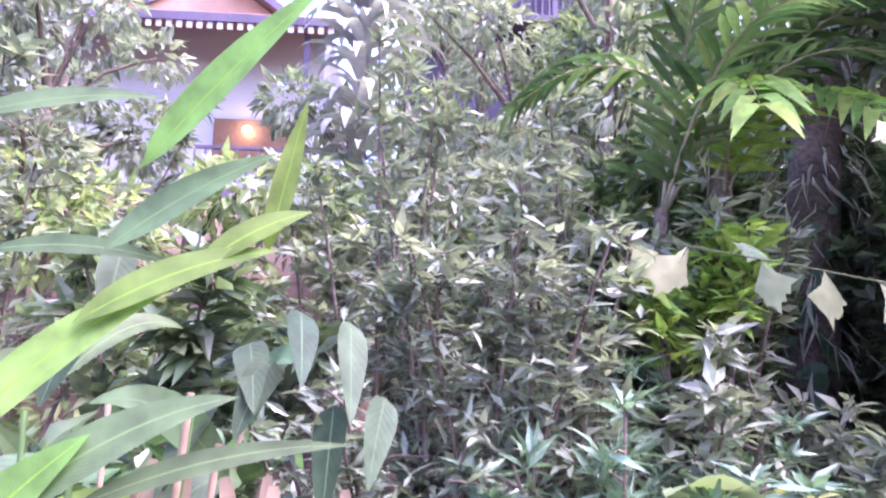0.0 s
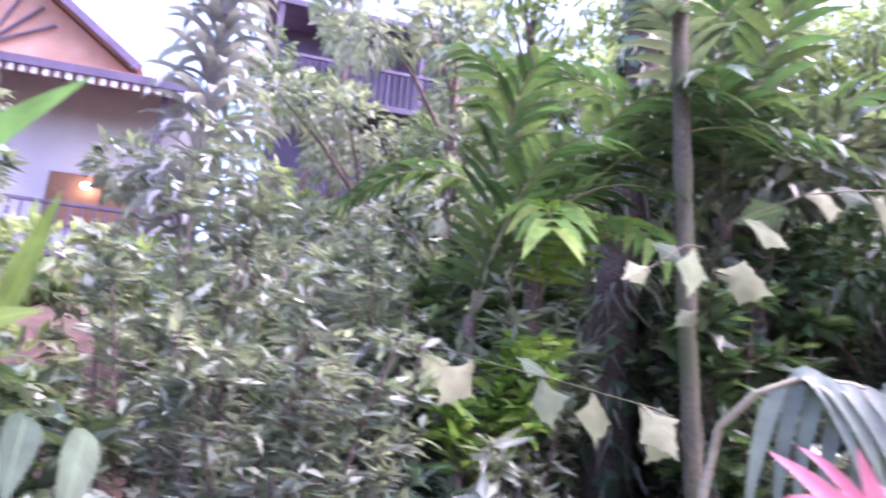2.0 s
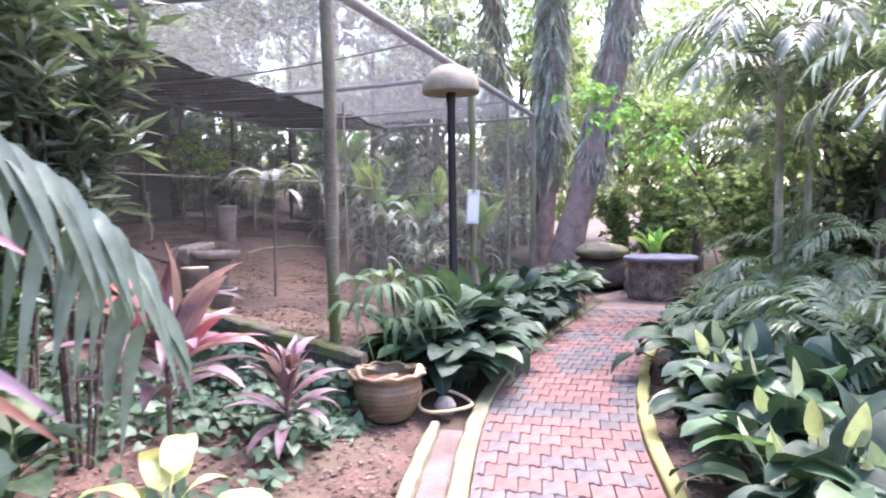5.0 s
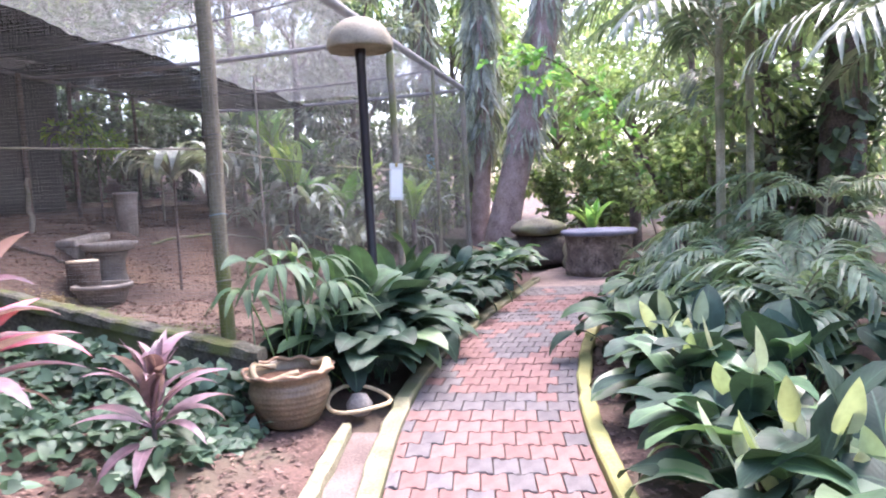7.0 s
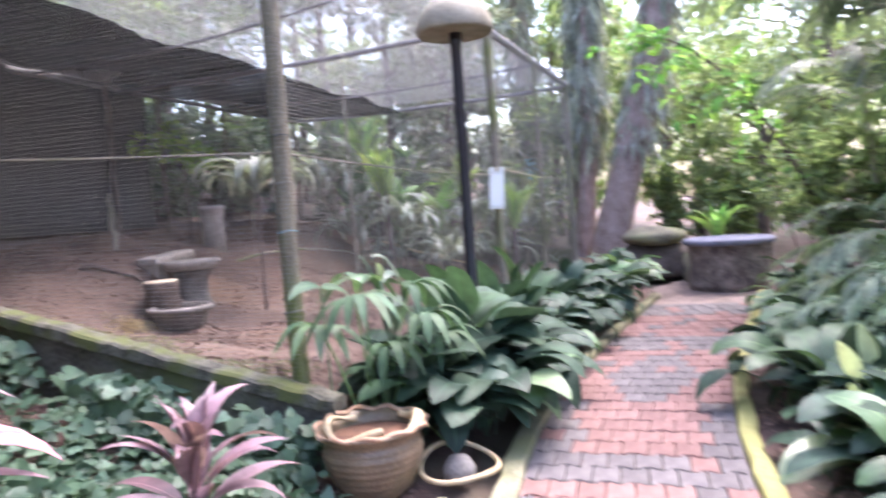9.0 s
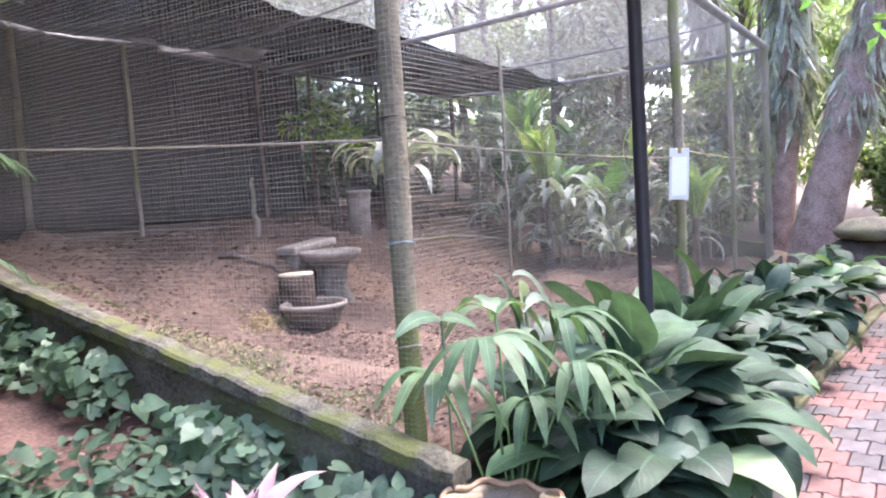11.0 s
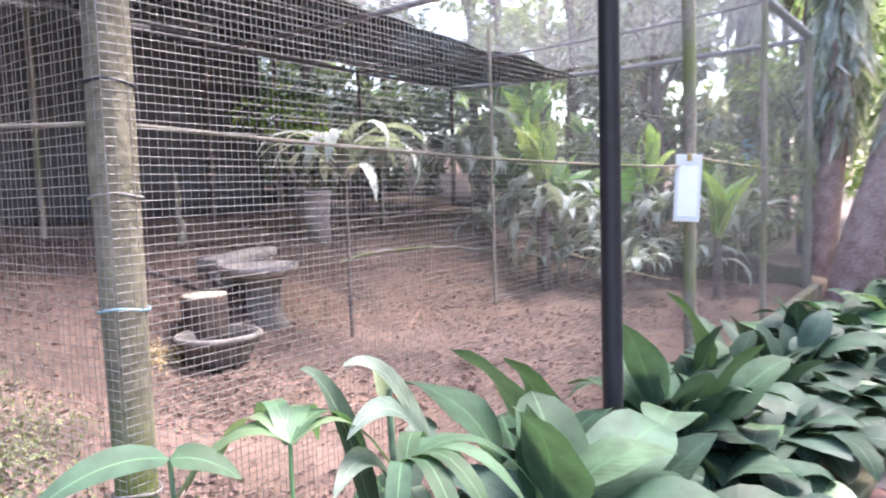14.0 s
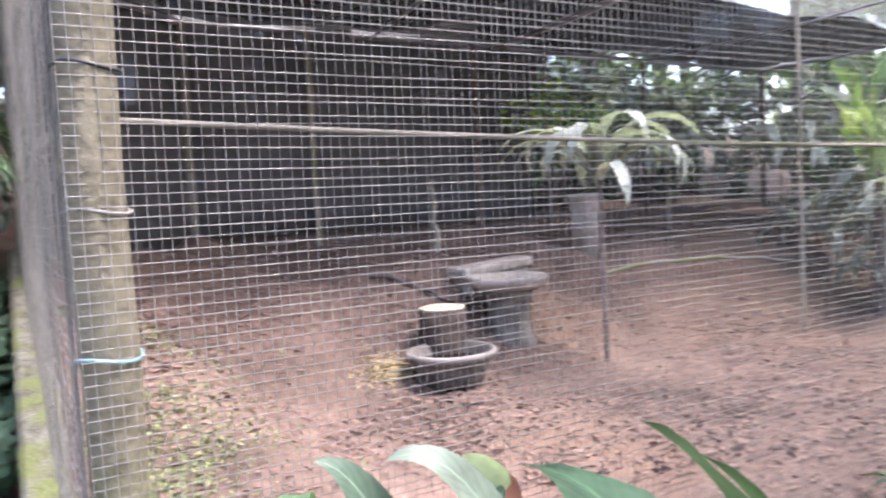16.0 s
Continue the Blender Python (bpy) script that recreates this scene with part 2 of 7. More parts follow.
L_LILY = foliage("broad_dark_leaf", (0.016, 0.042, 0.024), (0.04, 0.08, 0.05), 0.52, 0.16, island=False, spec=0.25, ribs=14)
L_FAN = foliage("fan_palm_leaf", (0.04, 0.098, 0.042), (0.08, 0.15, 0.075), 0.55, 0.3, island=False, spec=0.2, ribs=4)
L_LILYD = foliage("broad_upright_leaf", (0.024, 0.066, 0.03), (0.05, 0.105, 0.053), 0.58, 0.22, island=False, spec=0.2, ribs=14)
L_LILYY = foliage("broad_mid_leaf", (0.05, 0.12, 0.045), (0.11, 0.20, 0.085), 0.42, 0.3, island=False, spec=0.55, ribs=12)
L_GINGER = foliage("ginger_leaf", (0.085, 0.20, 0.014), (0.15, 0.295, 0.028), 0.55, 0.5, island=False, ribs=26, spec=0.3)
L_GINGERD = foliage("ginger_old_leaf", (0.05, 0.105, 0.034), (0.10, 0.175, 0.064), 0.55, 0.38, island=False, ribs=26, spec=0.35)
L_NARROW = foliage("narrow_grey_green_leaf", (0.09, 0.125, 0.09), (0.225, 0.275, 0.205), 0.31, 0.34)
L_WHORL = foliage("whorled_leaf", (0.07, 0.15, 0.095), (0.15, 0.27, 0.17), 0.35, 0.3)
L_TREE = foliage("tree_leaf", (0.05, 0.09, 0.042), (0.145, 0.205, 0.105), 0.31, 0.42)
# tree_leaf again, yellower and paler: sunlight is put into the colour
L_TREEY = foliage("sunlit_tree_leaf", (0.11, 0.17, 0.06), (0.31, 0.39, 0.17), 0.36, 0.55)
L_PALM = foliage("palm_leaf", (0.05, 0.10, 0.045), (0.135, 0.215, 0.105), 0.33, 0.4)
L_PALMY = foliage("bright_palm_leaf", (0.13, 0.27, 0.02), (0.27, 0.43, 0.045), 0.55, 0.5, spec=0.25)
L_BRIGHT = foliage("bright_green_leaf", (0.10, 0.27, 0.03), (0.20, 0.42, 0.06), 0.4, 0.5)
L_PALMG = foliage("grey_palm_leaf", (0.07, 0.12, 0.08), (0.135, 0.195, 0.14), 0.5, 0.25, island=False)
L_FISH = foliage("pale_fishtail_leaf", (0.155, 0.185, 0.09), (0.275, 0.31, 0.17), 0.6, 0.3, spec=0.2, island=False, speck=0.03)
L_DEEP = foliage("deep_green_leaf", (0.02, 0.058, 0.015), (0.075, 0.15, 0.045), 0.3, 0.34, spec=0.9)
L_DEEPG = foliage("deep_grey_green_leaf", (0.055, 0.085, 0.05), (0.165, 0.21, 0.135), 0.3, 0.32, spec=0.9)
M_FEED = surface("spilled_grain", (0.34, 0.25, 0.12), (0.56, 0.44, 0.24), 9, 90, 0.9, 0.6)
L_SHOOT = foliage("grey_green_shoot_leaf", (0.06, 0.105, 0.065), (0.13, 0.185, 0.13), 0.5, 0.25, island=False, spec=0.35, ribs=10)
L_HANG = foliage("hanging_ginger_leaf", (0.03, 0.066, 0.034), (0.07, 0.118, 0.065), 0.6, 0.25, island=False, spec=0.2, ribs=10)
L_DRACP = foliage("pale_dracaena_leaf", (0.20, 0.23, 0.18), (0.38, 0.42, 0.34), 0.42, 0.3, island=False)
M_STEMG = surface("green_ringed_stem", (0.06, 0.055, 0.035), (0.17, 0.15, 0.105), 4, 50, 0.8, 0.4, (0.07, 0.085, 0.035))
# narrow_grey_green_leaf brightened: light lost in the dense bank is put into its colour
L_PALE = foliage("pale_grey_leaf", (0.17, 0.21, 0.16), (0.33, 0.37, 0.29), 0.33, 0.4)
M_TSIDE = surface("pale_rough_bark", (0.07, 0.05, 0.045), (0.46, 0.36, 0.32), 7, 38, 0.95, 1.0, (0.14, 0.10, 0.085))
L_PALMP = foliage("pale_areca_leaf", (0.11, 0.175, 0.09), (0.26, 0.345, 0.20), 0.34, 0.4)
M_POTSOIL = surface("red_brown_soil", (0.10, 0.045, 0.028), (0.30, 0.15, 0.09), 9, 60, 0.9, 0.8)
L_IVY = foliage("ivy_leaf", (0.028, 0.075, 0.034), (0.08, 0.155, 0.08), 0.46, 0.2, spec=0.4)
L_PINK = foliage("pink_leaf", (0.52, 0.065, 0.14), (0.68, 0.14, 0.23), 0.42, 0.28, ribs=16, island=False, spread=0.03)
L_PURP = foliage("purple_leaf", (0.13, 0.055, 0.08), (0.27, 0.15, 0.19), 0.42, 0.25, ribs=16, island=False, spread=0.05)
L_RUST = foliage("rust_leaf", (0.26, 0.08, 0.035), (0.36, 0.13, 0.06), 0.5, 0.3, island=False, spread=0.03)
L_VARI = foliage("variegated_leaf", (0.10, 0.22, 0.06), (0.16, 0.30, 0.09), 0.4, 0.3, island=False, vein=(0.1, 0.3, (0.27, 0.33, 0.20)))
L_CREAM = foliage("cream_young_leaf", (0.30, 0.37, 0.16), (0.48, 0.53, 0.30), 0.45, 0.35, island=False)
L_CROTON = foliage("croton_yellow_leaf", (0.40, 0.45, 0.10), (0.62, 0.62, 0.24), 0.4, 0.35, island=False)
L_GRASS = foliage("nest_fern_leaf", (0.13, 0.30, 0.04), (0.26, 0.45, 0.09), 0.36, 0.45, island=False)
L_STRAP = foliage("yellow_green_strap_leaf", (0.20, 0.33, 0.05), (0.38, 0.52, 0.12), 0.45, 0.5, island=False)
L_DRY = foliage("dry_leaf", (0.22, 0.14, 0.09), (0.42, 0.29, 0.19), 0.7, 0.2, spread=0.04)
L_MOSS = foliage("hanging_fern_leaf", (0.19, 0.195, 0.165), (0.46, 0.46, 0.39), 0.5, 0.35)


# ---- mesh helpers ----
def grid_mesh(name, V, F, uv=None, smooth=True, mats=()):
    me = bpy.data.meshes.new(name)
    V, F = np.asarray(V, float), np.asarray(F, int)
    me.vertices.add(len(V))
    me.vertices.foreach_set("co", V.ravel())
    k = F.shape[1]
    me.loops.add(F.size)
    me.loops.foreach_set("vertex_index", F.ravel())
    me.polygons.add(len(F))
    me.polygons.foreach_set("loop_start", np.arange(0, F.size, k))
    me.polygons.foreach_set("use_smooth", np.full(len(F), smooth))
    if uv is not None:
        lay = me.uv_layers.new(name="UVMap")
        lay.data.foreach_set("uv", np.asarray(uv, float)[F.ravel()].ravel())
    me.update(calc_edges=True)
    for m in mats:
        me.materials.append(m)
    return me


MANY = ("crown", "leaves", "twigwork", "branchwork", "stemwork", "climber", "root_curtain", "fern_curtain")


def part(name, data, material=None, parent=None, label="", at=None):
    """Link a bmesh or a mesh as one object under a thing or under a part."""
    if isinstance(data, bmesh.types.BMesh):
        me = bpy.data.meshes.new(name)
        data.to_mesh(me)
        data.free()
    else:
        me = data
    if material and not me.materials:
        me.materials.append(material)
    ob = new(name, me)
    if parent:
        ob.parent = parent
    if at is not None:
        ob.matrix_basis = at
    return tagged(ob, label, "", "", "stuff" if name in MANY else "")


def thing(name, label, category, at=None, group="", kind=""):
    ob = new(name)
    ob.empty_display_size = 0.1
    if at is not None:
        ob.matrix_basis = at
    return tagged(ob, label, category, group, kind)


def box_bm(sx, sy, sz, bevel=0.0, centre=(0, 0, 0), bm=None):
    bm = bm or bmesh.new()
    r = bmesh.ops.create_cube(bm, size=1, matrix=Matrix.Translation(centre) @ Matrix.Diagonal((sx, sy, sz, 1)))
    if bevel:
        es = list({e for v in r["verts"] for e in v.link_edges})
        bmesh.ops.bevel(bm, geom=es, offset=bevel, segments=2, affect="EDGES", profile=0.5)
    return bm


def lathe(profile, n=28, wob=0.0, seed=0, cap=True):
    """A body turned round z from (radius, z) pairs."""
    rnd = random.Random(seed)
    ph = [rnd.uniform(0, 6.28) for _ in range(3)]
    V, F = [], []
    for r, z in profile:
        for i in range(n):
            a = 2 * math.pi * i / n
            k = 1 + wob * (math.sin(2 * a + ph[0]) + 0.6 * math.sin(5 * a + ph[1] + z * 3) + 0.4 * math.sin(9 * a + ph[2]))
            V.append((r * k * math.cos(a), r * k * math.sin(a), z))
    for j in range(len(profile) - 1):
        for i in range(n):
            F.append((j * n + i, j * n + (i + 1) % n, (j + 1) * n + (i + 1) % n, (j + 1) * n + i))
    me = bpy.data.meshes.new("turned")
    faces = F + ([tuple(range(n))[::-1], tuple(range((len(profile) - 1) * n, len(profile) * n))] if cap else [])
    me.from_pydata(V, [], faces)
    for p in me.polygons:
        p.use_smooth = len(p.vertices) == 4
    return me


def tube_arrays(pts, radii, n=8, flat=1.0):
    pts = np.asarray(pts, float)
    d = np.gradient(pts, axis=0)
    d /= np.linalg.norm(d, axis=1)[:, None] + 1e-9
    ref = np.where(np.abs(d[:, 2:3]) > 0.95, [[1.0, 0, 0]], [[0, 0, 1.0]])
    u = np.cross(ref, d)
    u /= np.linalg.norm(u, axis=1)[:, None] + 1e-9
    for i in range(1, len(u)):
        if np.dot(u[i], u[i - 1]) < 0:
            u[i] = -u[i]
    w = np.cross(d, u)
    a = np.arange(n) * 2 * np.pi / n
    r = np.broadcast_to(np.asarray(radii, float), (len(pts),))
    V = pts[:, None, :] + r[:, None, None] * (np.cos(a)[None, :, None] * u[:, None, :] + flat * np.sin(a)[None, :, None] * w[:, None, :])
    k = len(pts)
    i, j = np.meshgrid(np.arange(n), np.arange(k - 1))
    i, j = i.ravel(), j.ravel()
    F = np.stack([j * n + i, j * n + (i + 1) % n, (j + 1) * n + (i + 1) % n, (j + 1) * n + i], 1)
    return V.reshape(-1, 3), F


def joined(chunks):
    V, F, o = [], [], 0
    for v, f in chunks:
        V.append(v)
        F.append(np.asarray(f) + o)
        o += len(v)
    return np.concatenate(V), np.concatenate(F)


def tube(name, pts, radii, n=8, flat=1.0):
    V, F = tube_arrays(pts, radii, n, flat)
    return grid_mesh(name, V, F)


# ---- leaves ----
PROFILES = {
    "lance": lambda s: np.sin(np.pi * s ** 0.75) ** 0.9,
    "ovate": lambda s: np.sin(np.pi * np.clip(s, 0, 1) ** 0.62) ** 0.75,
    "broad": lambda s: np.sin(np.pi * np.clip(s, 0, 1) ** 0.74) ** 0.62,
    "blade": lambda s: np.clip(np.minimum(s / 0.18, (1 - s) / 0.35), 0, 1) ** 0.6,
    "strap": lambda s: np.clip(np.minimum((s + 0.12) / 0.25, (1 - s) / 0.3), 0, 1) ** 0.7,
}


def leaf_arrays(L, W, petiole, e0, e1, profile="ovate", fold=0.25, segs=8, wave=0.0, seed=0, pr=0.004, twist=0.0):
    """One arched leaf that grows from the origin along +x and up: a thin stalk, then a folded blade. Elevation goes from e0 to e1 degrees."""
    rnd = np.random.RandomState(seed)
    n = segs + 1
    s = np.linspace(0, 1, n)
    k = np.linspace(0, 1, n + 4)
    ang = np.radians(e0 + (e1 - e0) * k ** 1.4)
    st = L / (len(k) - 1)
    P = np.concatenate([[[0, 0, 0]], np.cumsum(np.stack([np.cos(ang), 0 * ang, np.sin(ang)], 1) * st, 0)])[: len(k)]
    kk = petiole + (1 - petiole) * s
    C = np.stack([np.interp(kk, k, P[:, i]) for i in range(3)], 1)
    A = np.interp(kk, k, ang)
    up = np.stack([-np.sin(A), 0 * A, np.cos(A)], 1)
    w = W / 2 * PROFILES[profile](s)
    wv = wave * np.sin(s * 9 + rnd.rand() * 6) * w
    tw = twist * s
    out = []
    for sg in (-1, 0, 1):
        side = np.stack([0 * s, np.full(n, 1.0) * sg, 0 * s], 1)
        lift = (abs(sg) * (fold * w + wv * (1 if sg > 0 else -1)) + sg * np.sin(tw) * w)[:, None]
        out.append(C + side * w[:, None] + up * lift)
    V = np.stack(out, 1).reshape(-1, 3)
    F, uv = [], []
    for i in range(segs):
        for c in (0, 1):
            a = i * 3 + c
            F.append((a, a + 1, a + 4, a + 3))
    uv = np.stack([np.tile([1.0, 0.0, 1.0], n), np.repeat(s, 3)], 1)
    F = np.array(F)
    if petiole > 0.02:
        kp = np.linspace(0, petiole + 0.02, 5)
        Pp = np.stack([np.interp(kp, k, P[:, i]) for i in range(3)], 1)
        tv, tf = tube_arrays(Pp, pr, 4)
        F = np.concatenate([F, tf + len(V)])
        V = np.concatenate([V, tv])
        uv = np.concatenate([uv, np.zeros((len(tv), 2))])
    return V, F, uv


def leaf_set(count, *args, **kw):
    out = []
    for i in range(count):
        r = random.Random(i * 7 + 1)
        a = list(args)
        a[3] += r.uniform(-9, 9)
        a[4] += r.uniform(-22, 22)
        a[0] *= r.uniform(0.9, 1.1)
        a[1] *= r.uniform(0.88, 1.12)
        V, F, uv = leaf_arrays(*a, seed=i, **kw)
        out.append(grid_mesh("leaf", V, F, uv))
    return out


def with_mat(meshes, mat):
    res = []
    for m in meshes:
        c = m.copy()
        c.materials.clear()
        c.materials.append(mat)
        res.append(c)
    return res


def rosette(name, x, y, z, meshes, n, label, category, size=(0.7, 1.1), spread=0.1, tilt=14, height=0.0, seed=0, group="", stems=None, turn=None, lean=(0, 0)):
    """A plant of single leaves, each an object, round a short axis at (x, y, z)."""
    r = random.Random(seed)
    th = thing(name, label, category, pose(x, y, z), group)
    if stems:
        mat, rad = stems
        part("stem", tube("stem", [(0, 0, -0.1), (lean[0] * 0.4, lean[1] * 0.4, height * 0.5), (lean[0], lean[1], height + 0.04)], [rad * 1.2, rad, rad * 0.8], 8), mat, th)
    for i in range(n):
        a = i * 137.5 + r.uniform(-25, 25) if turn is None else r.uniform(*turn)
        k = i / max(1, n - 1)
        sc = r.uniform(*size)
        d = r.uniform(0, spread)
        zz = height + (r.uniform(-0.10, 0.03) * (1 if height else 0))
        m = Matrix.Translation((lean[0] + d * math.cos(radians(a)), lean[1] + d * math.sin(radians(a)), zz)) @ Matrix.Rotation(radians(a), 4, "Z") @ Matrix.Rotation(radians(r.uniform(-tilt, tilt) - 16 * (1 - k)), 4, "Y") @ Matrix.Rotation(radians(r.uniform(-20, 20)), 4, "X") @ Matrix.Scale(sc, 4)
        part("leaf", r.choice(meshes), None, th, "", m)
    return th


def scatter(P, D, size, W=0.4, seed=0, droop=0.25, segs=2, hang=0.0):
    """Many small folded leaves at P growing along D (arrays); returns joined vertices and faces."""
    rnd = np.random.RandomState(seed)
    P, D = np.asarray(P, float), np.asarray(D, float)
    n = len(P)
    D = D + rnd.normal(0, 0.35, (n, 3))
    D[:, 2] -= hang
    D /= np.linalg.norm(D, axis=1)[:, None] + 1e-9
    up = np.array([0, 0, 1.0]) + rnd.normal(0, 0.45, (n, 3))
    S = np.cross(D, up)
    S /= np.linalg.norm(S, axis=1)[:, None] + 1e-9
    U = np.cross(S, D)
    L = (np.broadcast_to(size, (n,)) * rnd.uniform(0.6, 1.25, n))[:, None]
    w = L * W / 2
    mid = P + D * L * 0.45 - U * L * 0.02
    tip = P + D * L - U * L * droop * rnd.uniform(0.3, 1.5, (n, 1))
    a, b = mid + S * w + U * w * 0.3, mid - S * w + U * w * 0.3
    V = np.stack([P, a, tip, b, mid], 1).reshape(-1, 3)
    o = np.arange(n)[:, None] * 5
    F = np.concatenate([o + [0, 1, 4], o + [1, 2, 4], o + [2, 3, 4], o + [3, 0, 4]])
    return V, F


def heart_scatter(P, N, size, seed=0):
    """Rounded heart-shaped leaves that face N, folded along the midrib, with drooping tips."""
    rnd = np.random.RandomState(seed)
    half = np.array([(-0.3, 0.2), (-0.28, 0.42), (-0.05, 0.54), (0.25, 0.5), (0.58, 0.33), (0.85, 0.13)])
    rib = np.array([(-0.12, 0), (0.25, 0), (0.6, 0), (1.05, 0)])
    xy = np.concatenate([rib, half, half * [1, -1]])
    out = np.column_stack([xy, 0.16 * np.abs(xy[:, 1]) ** 0.8 - 0.22 * np.clip(xy[:, 0] - 0.2, 0, 2) ** 2 - 0.1 * np.clip(np.abs(xy[:, 1]) - 0.35, 0, 1)])
    tri = [(0, 5, 4), (0, 6, 5), (0, 1, 6), (1, 7, 6), (1, 2, 7), (2, 8, 7), (2, 3, 8), (3, 9, 8)]
    tri = np.array(tri + [(a, c + 6 if c > 3 else c, b + 6 if b > 3 else b) for a, b, c in tri])
    n = len(P)
    N = np.asarray(N, float) + rnd.normal(0, 0.38, (n, 3))
    N /= np.linalg.norm(N, axis=1)[:, None]
    T = np.cross(N, rnd.normal(0, 1, (n, 3)))
    T /= np.linalg.norm(T, axis=1)[:, None]
    B = np.cross(N, T)
    s = (size * rnd.uniform(0.6, 1.3, n))[:, None, None]
    V = np.asarray(P)[:, None, :] + s * (out[None, :, 0:1] * T[:, None, :] + out[None, :, 1:2] * B[:, None, :] + out[None, :, 2:3] * N[:, None, :])
    F = (tri[None] + (np.arange(n) * len(out))[:, None, None]).reshape(-1, 3)
    return V.reshape(-1, 3), F


def arc(p0, p1, rise, n=9, sag=None):
    """A curve from p0 to p1 that bulges up by rise in its middle."""
    t = np.linspace(0, 1, n)[:, None]
    p = (1 - t) * np.asarray(p0, float) + t * np.asarray(p1, float)
    p[:, 2] += (4 * t * (1 - t))[:, 0] * rise
    return p


def frond_chunks(pts, L, W, n, droop=0.35, ang=55, seed=0, taper=True, up=(0, 0, 1)):
    """Leaflets along both sides of a rachis; returns their joined mesh arrays."""
    rnd = np.random.RandomState(seed)
    pts = np.asarray(pts, float)
    seg = np.concatenate([[0], np.cumsum(np.linalg.norm(np.diff(pts, axis=0), axis=1))])
    seg /= seg[-1]
    s = np.linspace(0.14, 1.0, n)
    P = np.stack([np.interp(s, seg, pts[:, i]) for i in range(3)], 1)
    d = np.gradient(P, axis=0)
    d /= np.linalg.norm(d, axis=1)[:, None]
    side = np.cross(d, np.asarray(up, float))
    side /= np.linalg.norm(side, axis=1)[:, None] + 1e-9
    nrm = np.cross(side, d)
    chunks = []
    for sg in (-1, 1):
        a = np.radians(ang * (1 - 0.45 * s) + rnd.normal(0, 5, n))[:, None]
        D = d * np.cos(a) + sg * side * np.sin(a)
        ll = (L * (0.55 + 0.6 * np.sin(np.pi * np.clip(s, 0.05, 0.93))) if taper else np.full(n, L)) * rnd.uniform(0.9, 1.08, n)
        ll = ll[:, None]
        Bn = np.cross(D, nrm)
        rows = []
        for k, wf, dr in ((0.0, 0.35, 0.0), (0.3, 1.0, 0.02), (0.65, 0.8, 0.4), (1.0, 0.03, 1.0)):
            c = P + D * ll * k + nrm * 0.05 * ll * math.sin(3 * k) - np.array([0, 0, 1.0]) * ll * droop * dr
            for q in (-1, 0, 1):
                rows.append(c + q * Bn * W / 2 * wf + (nrm * abs(q) * W * 0.22 * wf))
        V = np.stack(rows, 1)
        F = []
        for k in range(3):
            for q in (0, 1):
                b = k * 3 + q
                F.append((b, b + 1, b + 4, b + 3))
        F = (np.array(F)[None] + (np.arange(n) * 12)[:, None, None]).reshape(-1, 4)
        chunks.append((V.reshape(-1, 3), F))
    return chunks


def frond(parent, pts, L, W, n, mat, seed=0, droop=0.35, rr=0.008, ang=55, mat_r=None):
    V, F = joined(frond_chunks(pts, L, W, n, droop, ang, seed))
    fr = part("frond", grid_mesh("frond", V, F), mat, parent)
    part("rachis", tube("rachis", pts, np.linspace(rr, rr * 0.3, len(pts)), 5), mat_r or M_STEM, fr)
    return fr


def palm(name, x, y, z, stems, fronds, label, mat, flen=1.2, L=0.34, W=0.035, n=22, seed=0, rad=0.02, group="", droop=0.35, rise=(0.3, 0.6)):
    """A clustering palm: slim ringed stems, each with arching feather fronds."""
    r = random.Random(seed)
    th = thing(name, label, "palm", pose(x, y, z), group)
    for sx, sy, h in stems:
        pts = [(sx * 0.3, sy * 0.3, -0.15), (sx * 0.7, sy * 0.7, h * 0.5), (sx, sy, h)]
        st = part("stem", tube("stem", arc(pts[0], pts[2], 0.02, 12), [rad * (1 + 0.12 * (i % 2)) for i in range(12)], 8), M_STEM, th)
        a0 = r.uniform(0, 360)
        for i in range(fronds):
            a = radians(a0 + i * 137.5 + r.uniform(-20, 20))
            fl = flen * r.uniform(0.75, 1.15)
            el = r.uniform(*rise)
            p1 = (sx + math.cos(a) * fl, sy + math.sin(a) * fl, h + el * fl * 0.5 - 0.15 * fl)
            frond(th, arc((sx, sy, h - 0.05), p1, el * fl * 0.55, 9), L * r.uniform(0.85, 1.1), W, n, mat, r.randint(0, 999), droop, 0.007)
    return th


def crown_points(centres, radii, n, seed=0, shell=0.55):
    rnd = np.random.RandomState(seed)
    C, R = np.asarray(centres, float), np.asarray(radii, float)
    k = rnd.choice(len(C), n, p=R ** 2 / (R ** 2).sum())
    d = rnd.normal(0, 1, (n, 3))
    d /= np.linalg.norm(d, axis=1)[:, None]
    q = rnd.uniform(shell, 1.0, n) ** 0.7
    d2 = d * [1, 1, 0.75]
    return C[k] + d2 * (R[k] * q)[:, None], d


